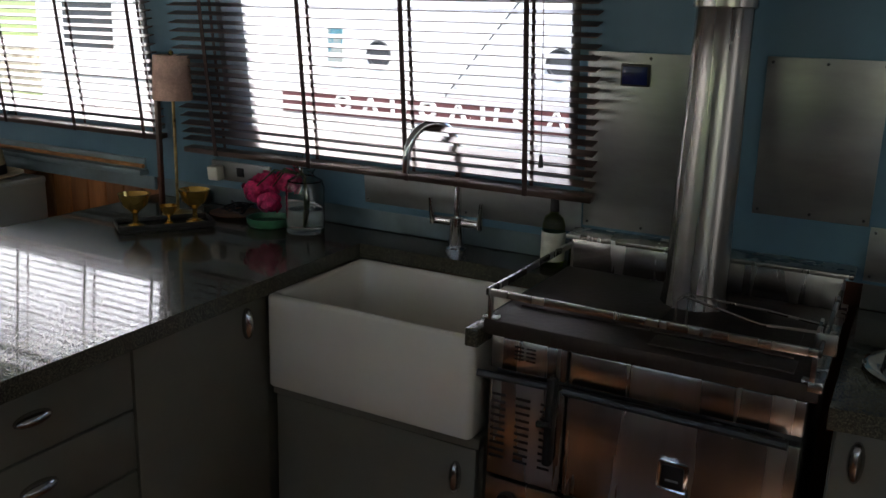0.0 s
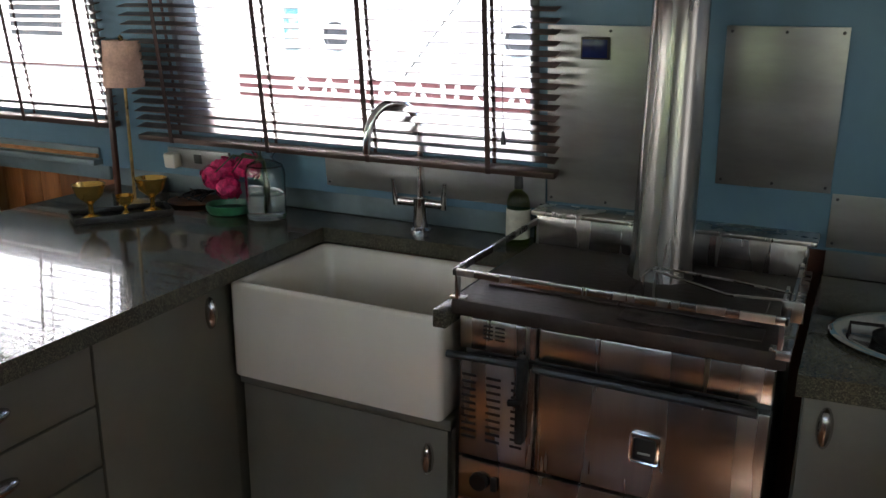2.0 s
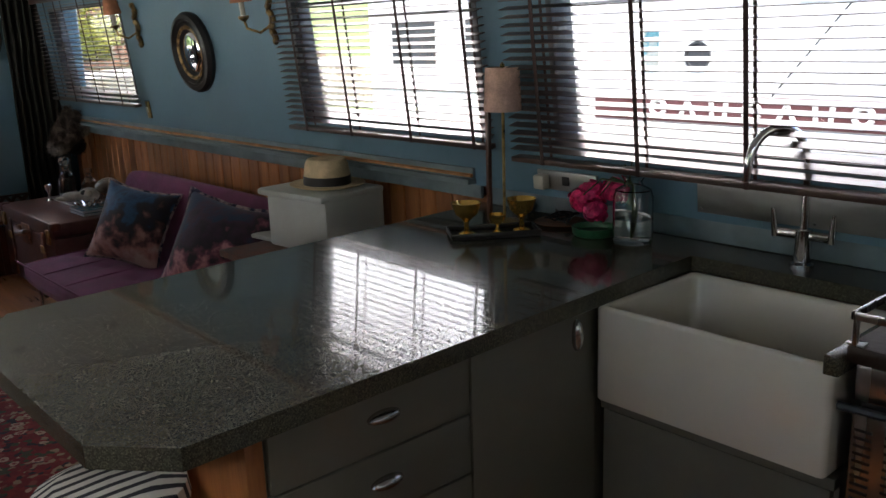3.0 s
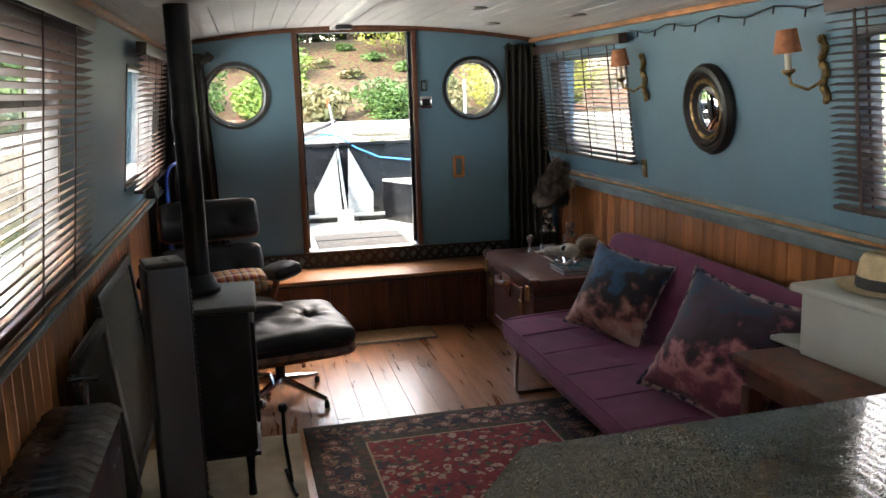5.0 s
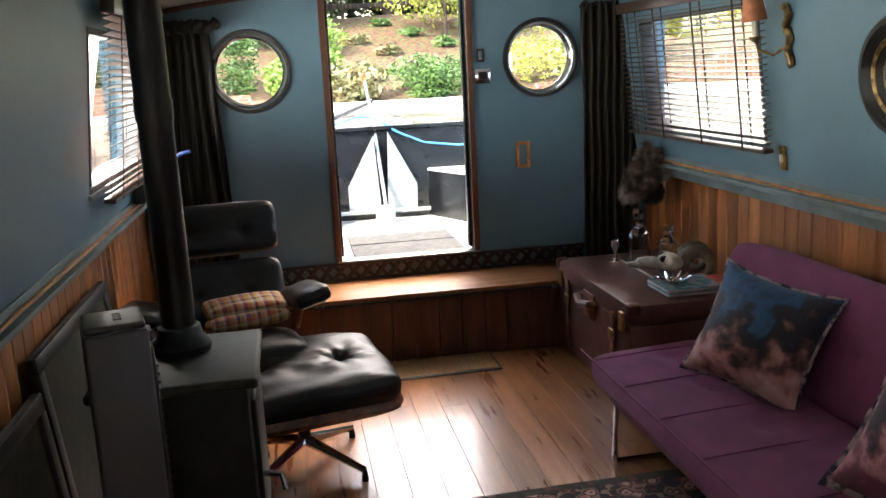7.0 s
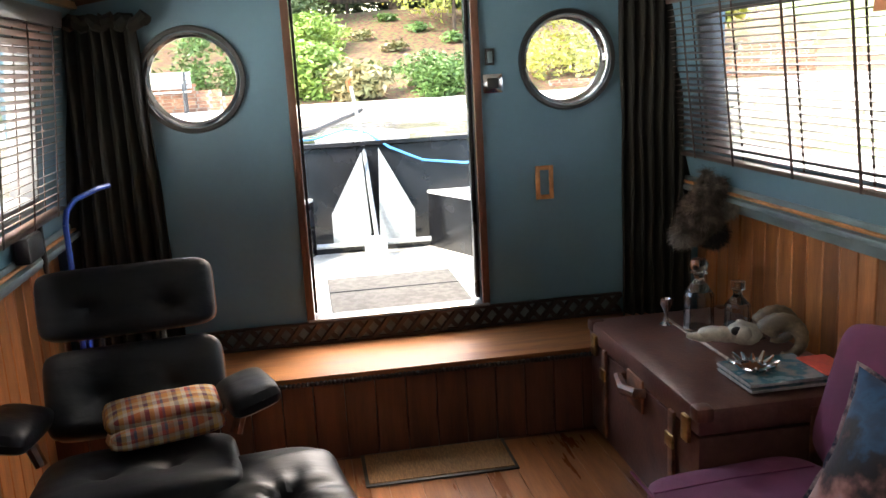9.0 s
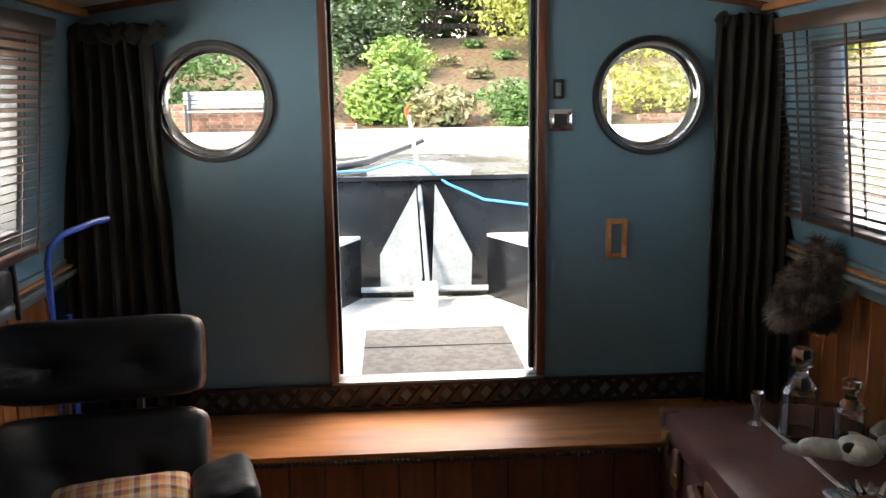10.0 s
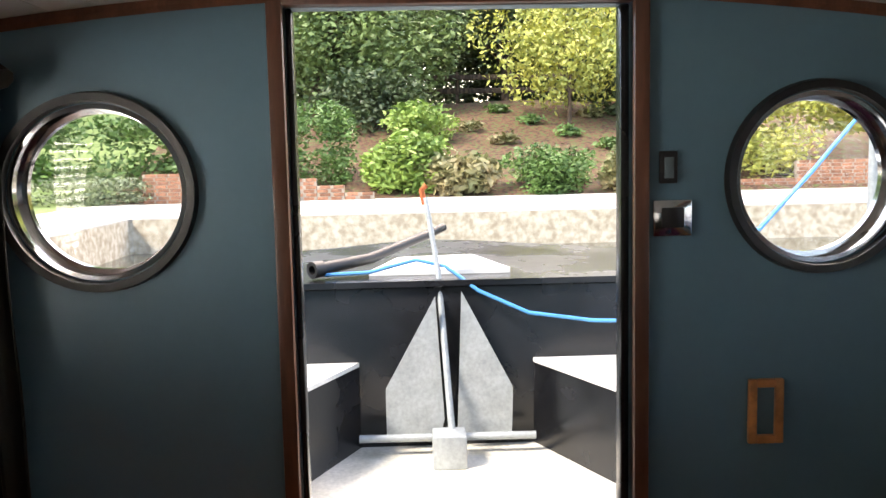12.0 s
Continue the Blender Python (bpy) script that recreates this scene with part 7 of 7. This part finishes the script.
part("tray_base", box(B(), -0.14, 0.14, -0.06, 0.06, 0.0, 0.006, 0.002), BLACK, ty, local=True)
for a in ((-0.14, 0.14, -0.063, -0.057, 0.006, 0.022), (-0.14, 0.14, 0.057, 0.063, 0.006, 0.022), (-0.143, -0.137, -0.057, 0.057, 0.006, 0.022), (0.137, 0.143, -0.057, 0.057, 0.006, 0.022)):
    part("tray_rim", box(B(), *a, 0.002), BLACK, ty, local=True)
for u, v, s in ((-0.085, 0.0, 1.2), (0.012, -0.01, 0.72), (0.095, 0.01, 1.22)):
    p = pose(-1.99, 1.885, 0.908, 0, 0, 56) @ Vector((u, v, 0))
    solid("gold_goblet", lathe(B(), [(0.0, 0.0), (0.024 * s, 0.0), (0.022 * s, 0.004), (0.007 * s, 0.012), (0.006 * s, 0.032 * s), (0.012 * s, 0.04 * s), (0.03 * s, 0.055 * s), (0.04 * s, 0.085 * s), (0.037 * s, 0.085 * s), (0.026 * s, 0.057 * s), (0, 0.044 * s)], p, 26), GOLD, "shiny gold goblet on the black tray", "goblet", "gold goblets on the tray")
lp = thing("table_lamp", (-2.12, 2.06, 0.9), "slim table lamp with pinkish drum shade", "lamp")
LX, LY = -2.085, 2.035
part("base", lathe(B(), [(0, 0), (0.05, 0), (0.052, 0.008), (0.01, 0.016), (0, 0.016)], (LX, LY, 0.901), 24), BRASS, lp)
part("rod", tube(B(), [(LX, LY, 0.91), (LX, LY, 1.42)], 0.005, 8), BRASS, lp)
part("wooden_post", box(B(), LX - 0.075, LX - 0.06, LY - 0.01, LY + 0.005, 0.902, 1.29, 0.002), DARKWOOD, lp)
part("link", box(B(), LX - 0.07, LX, LY - 0.006, LY, 1.27, 1.285, 0.001), BRASS, lp)
part("shade", lathe(B(), [(0.062, 1.275), (0.056, 1.415), (0.054, 1.415), (0.06, 1.275), (0.062, 1.275)], (LX, LY, 0), 30), SHADE, lp)
part("finial", lathe(B(), [(0, 1.41), (0.008, 1.415), (0.008, 1.425), (0, 1.432)], (LX, LY, 0), 12), BRASS, lp)
so = thing("socket_strip", (-1.95, 2.2, 1.0), "dark double wall socket with cream plug", "socket", m=wall_frame("right", -1.95, 1.045))
part("plate", box(B(), -0.09, 0.16, -0.014, -0.002, -0.035, 0.03, 0.003), STEELWALL, so, local=True)
part("plug", box(B(), -0.08, -0.035, -0.05, -0.014, -0.03, 0.018, 0.006), CREAM, so, local=True)
part("switch", box(B(), 0.02, 0.05, -0.018, -0.014, -0.015, 0.015, 0.002), BLACK, so, local=True)
cb = B()
rng = random.Random(4)
pts = [(-1.93 + 0.045 * math.cos(i * 0.9) + rng.uniform(-0.02, 0.02), 2.15 + 0.035 * math.sin(i * 1.1) + rng.uniform(-0.015, 0.015), 0.912 + 0.022 * abs(math.sin(i * 0.6))) for i in range(34)]
tube(cb, pts, 0.003, 6)
solid("cable_coil", cb, BLACK, "tangled dark charging cable on the worktop", "cable")
solid("small_plate", lathe(B(), [(0, 0.001), (0.05, 0.001), (0.085, 0.008), (0.086, 0.011), (0.05, 0.005), (0, 0.004)], (-1.93, 2.14, 0.9), 28), STRAP, "brown plate under the cables", "plate")
ad = thing("adapter_box", (-2.16, 2.18, 0.9), "dark double adapter box on the worktop", "adapter")
part("case", box(B(), -2.2, -2.12, 2.19, 2.225, 0.902, 0.955, 0.004), DARKPLASTIC, ad)
for x in (-2.18, -2.14):
    part("dial", lathe(B(), [(0, 0), (0.013, 0), (0.012, 0.004), (0, 0.004)], m=Matrix.Translation((x, 2.189, 0.93)) @ pose(0, 0, 0, 90), n=14), STEELWALL, ad)

# ---- pieces of floor and walls ----
rng = random.Random(9)
plank_mesh = {}
yy = -0.665
row = 0
while yy < 2.22:
    x = END + 0.45
    first = rng.uniform(0.6, 2.2)
    while x < STERN - 0.02:
        ln = first if first else 2.4
        first = 0
        x1 = min(x + ln, STERN - 0.01)
        key = round(x1 - x, 3)
        if key not in plank_mesh:
            plank_mesh[key] = mesh_of("plank", box(B(), 0.0004, key - 0.0004, 0.0004, 0.1296, -0.02, 0.0, 0.0012, 1), PLANK)
        ob = new("plank", plank_mesh[key])
        ob.parent = floor
        ob.matrix_basis = ROOT[floor].inverted() @ Matrix.Translation((x, yy, rng.uniform(-0.0008, 0.0)))
        x = x1
    yy += 0.13
    row += 1
for par, y0, s in ((low_right, 2.255, 1), (low_left, -0.655, -1)):
    me = mesh_of("board", box(B(), 0.002, 0.098, -0.009, 0.009, 0.0, 0.93, 0.004, 1), BOARD)
    x = END + 0.46
    while x < -2.42:
        ob = new("board", me)
        ob.parent = par
        ob.matrix_basis = ROOT[par].inverted() @ Matrix.Translation((x, y0, 0))
        x += 0.1
    me2 = mesh_of("board", box(B(), 0.002, 0.098, -0.009, 0.009, 0.385, 0.93, 0.004, 1), BOARD)
    for k in range(4):
        ob = new("board", me2)
        ob.parent = par
        ob.matrix_basis = ROOT[par].inverted() @ Matrix.Translation((END + 0.05 + 0.1 * k, y0, 0))
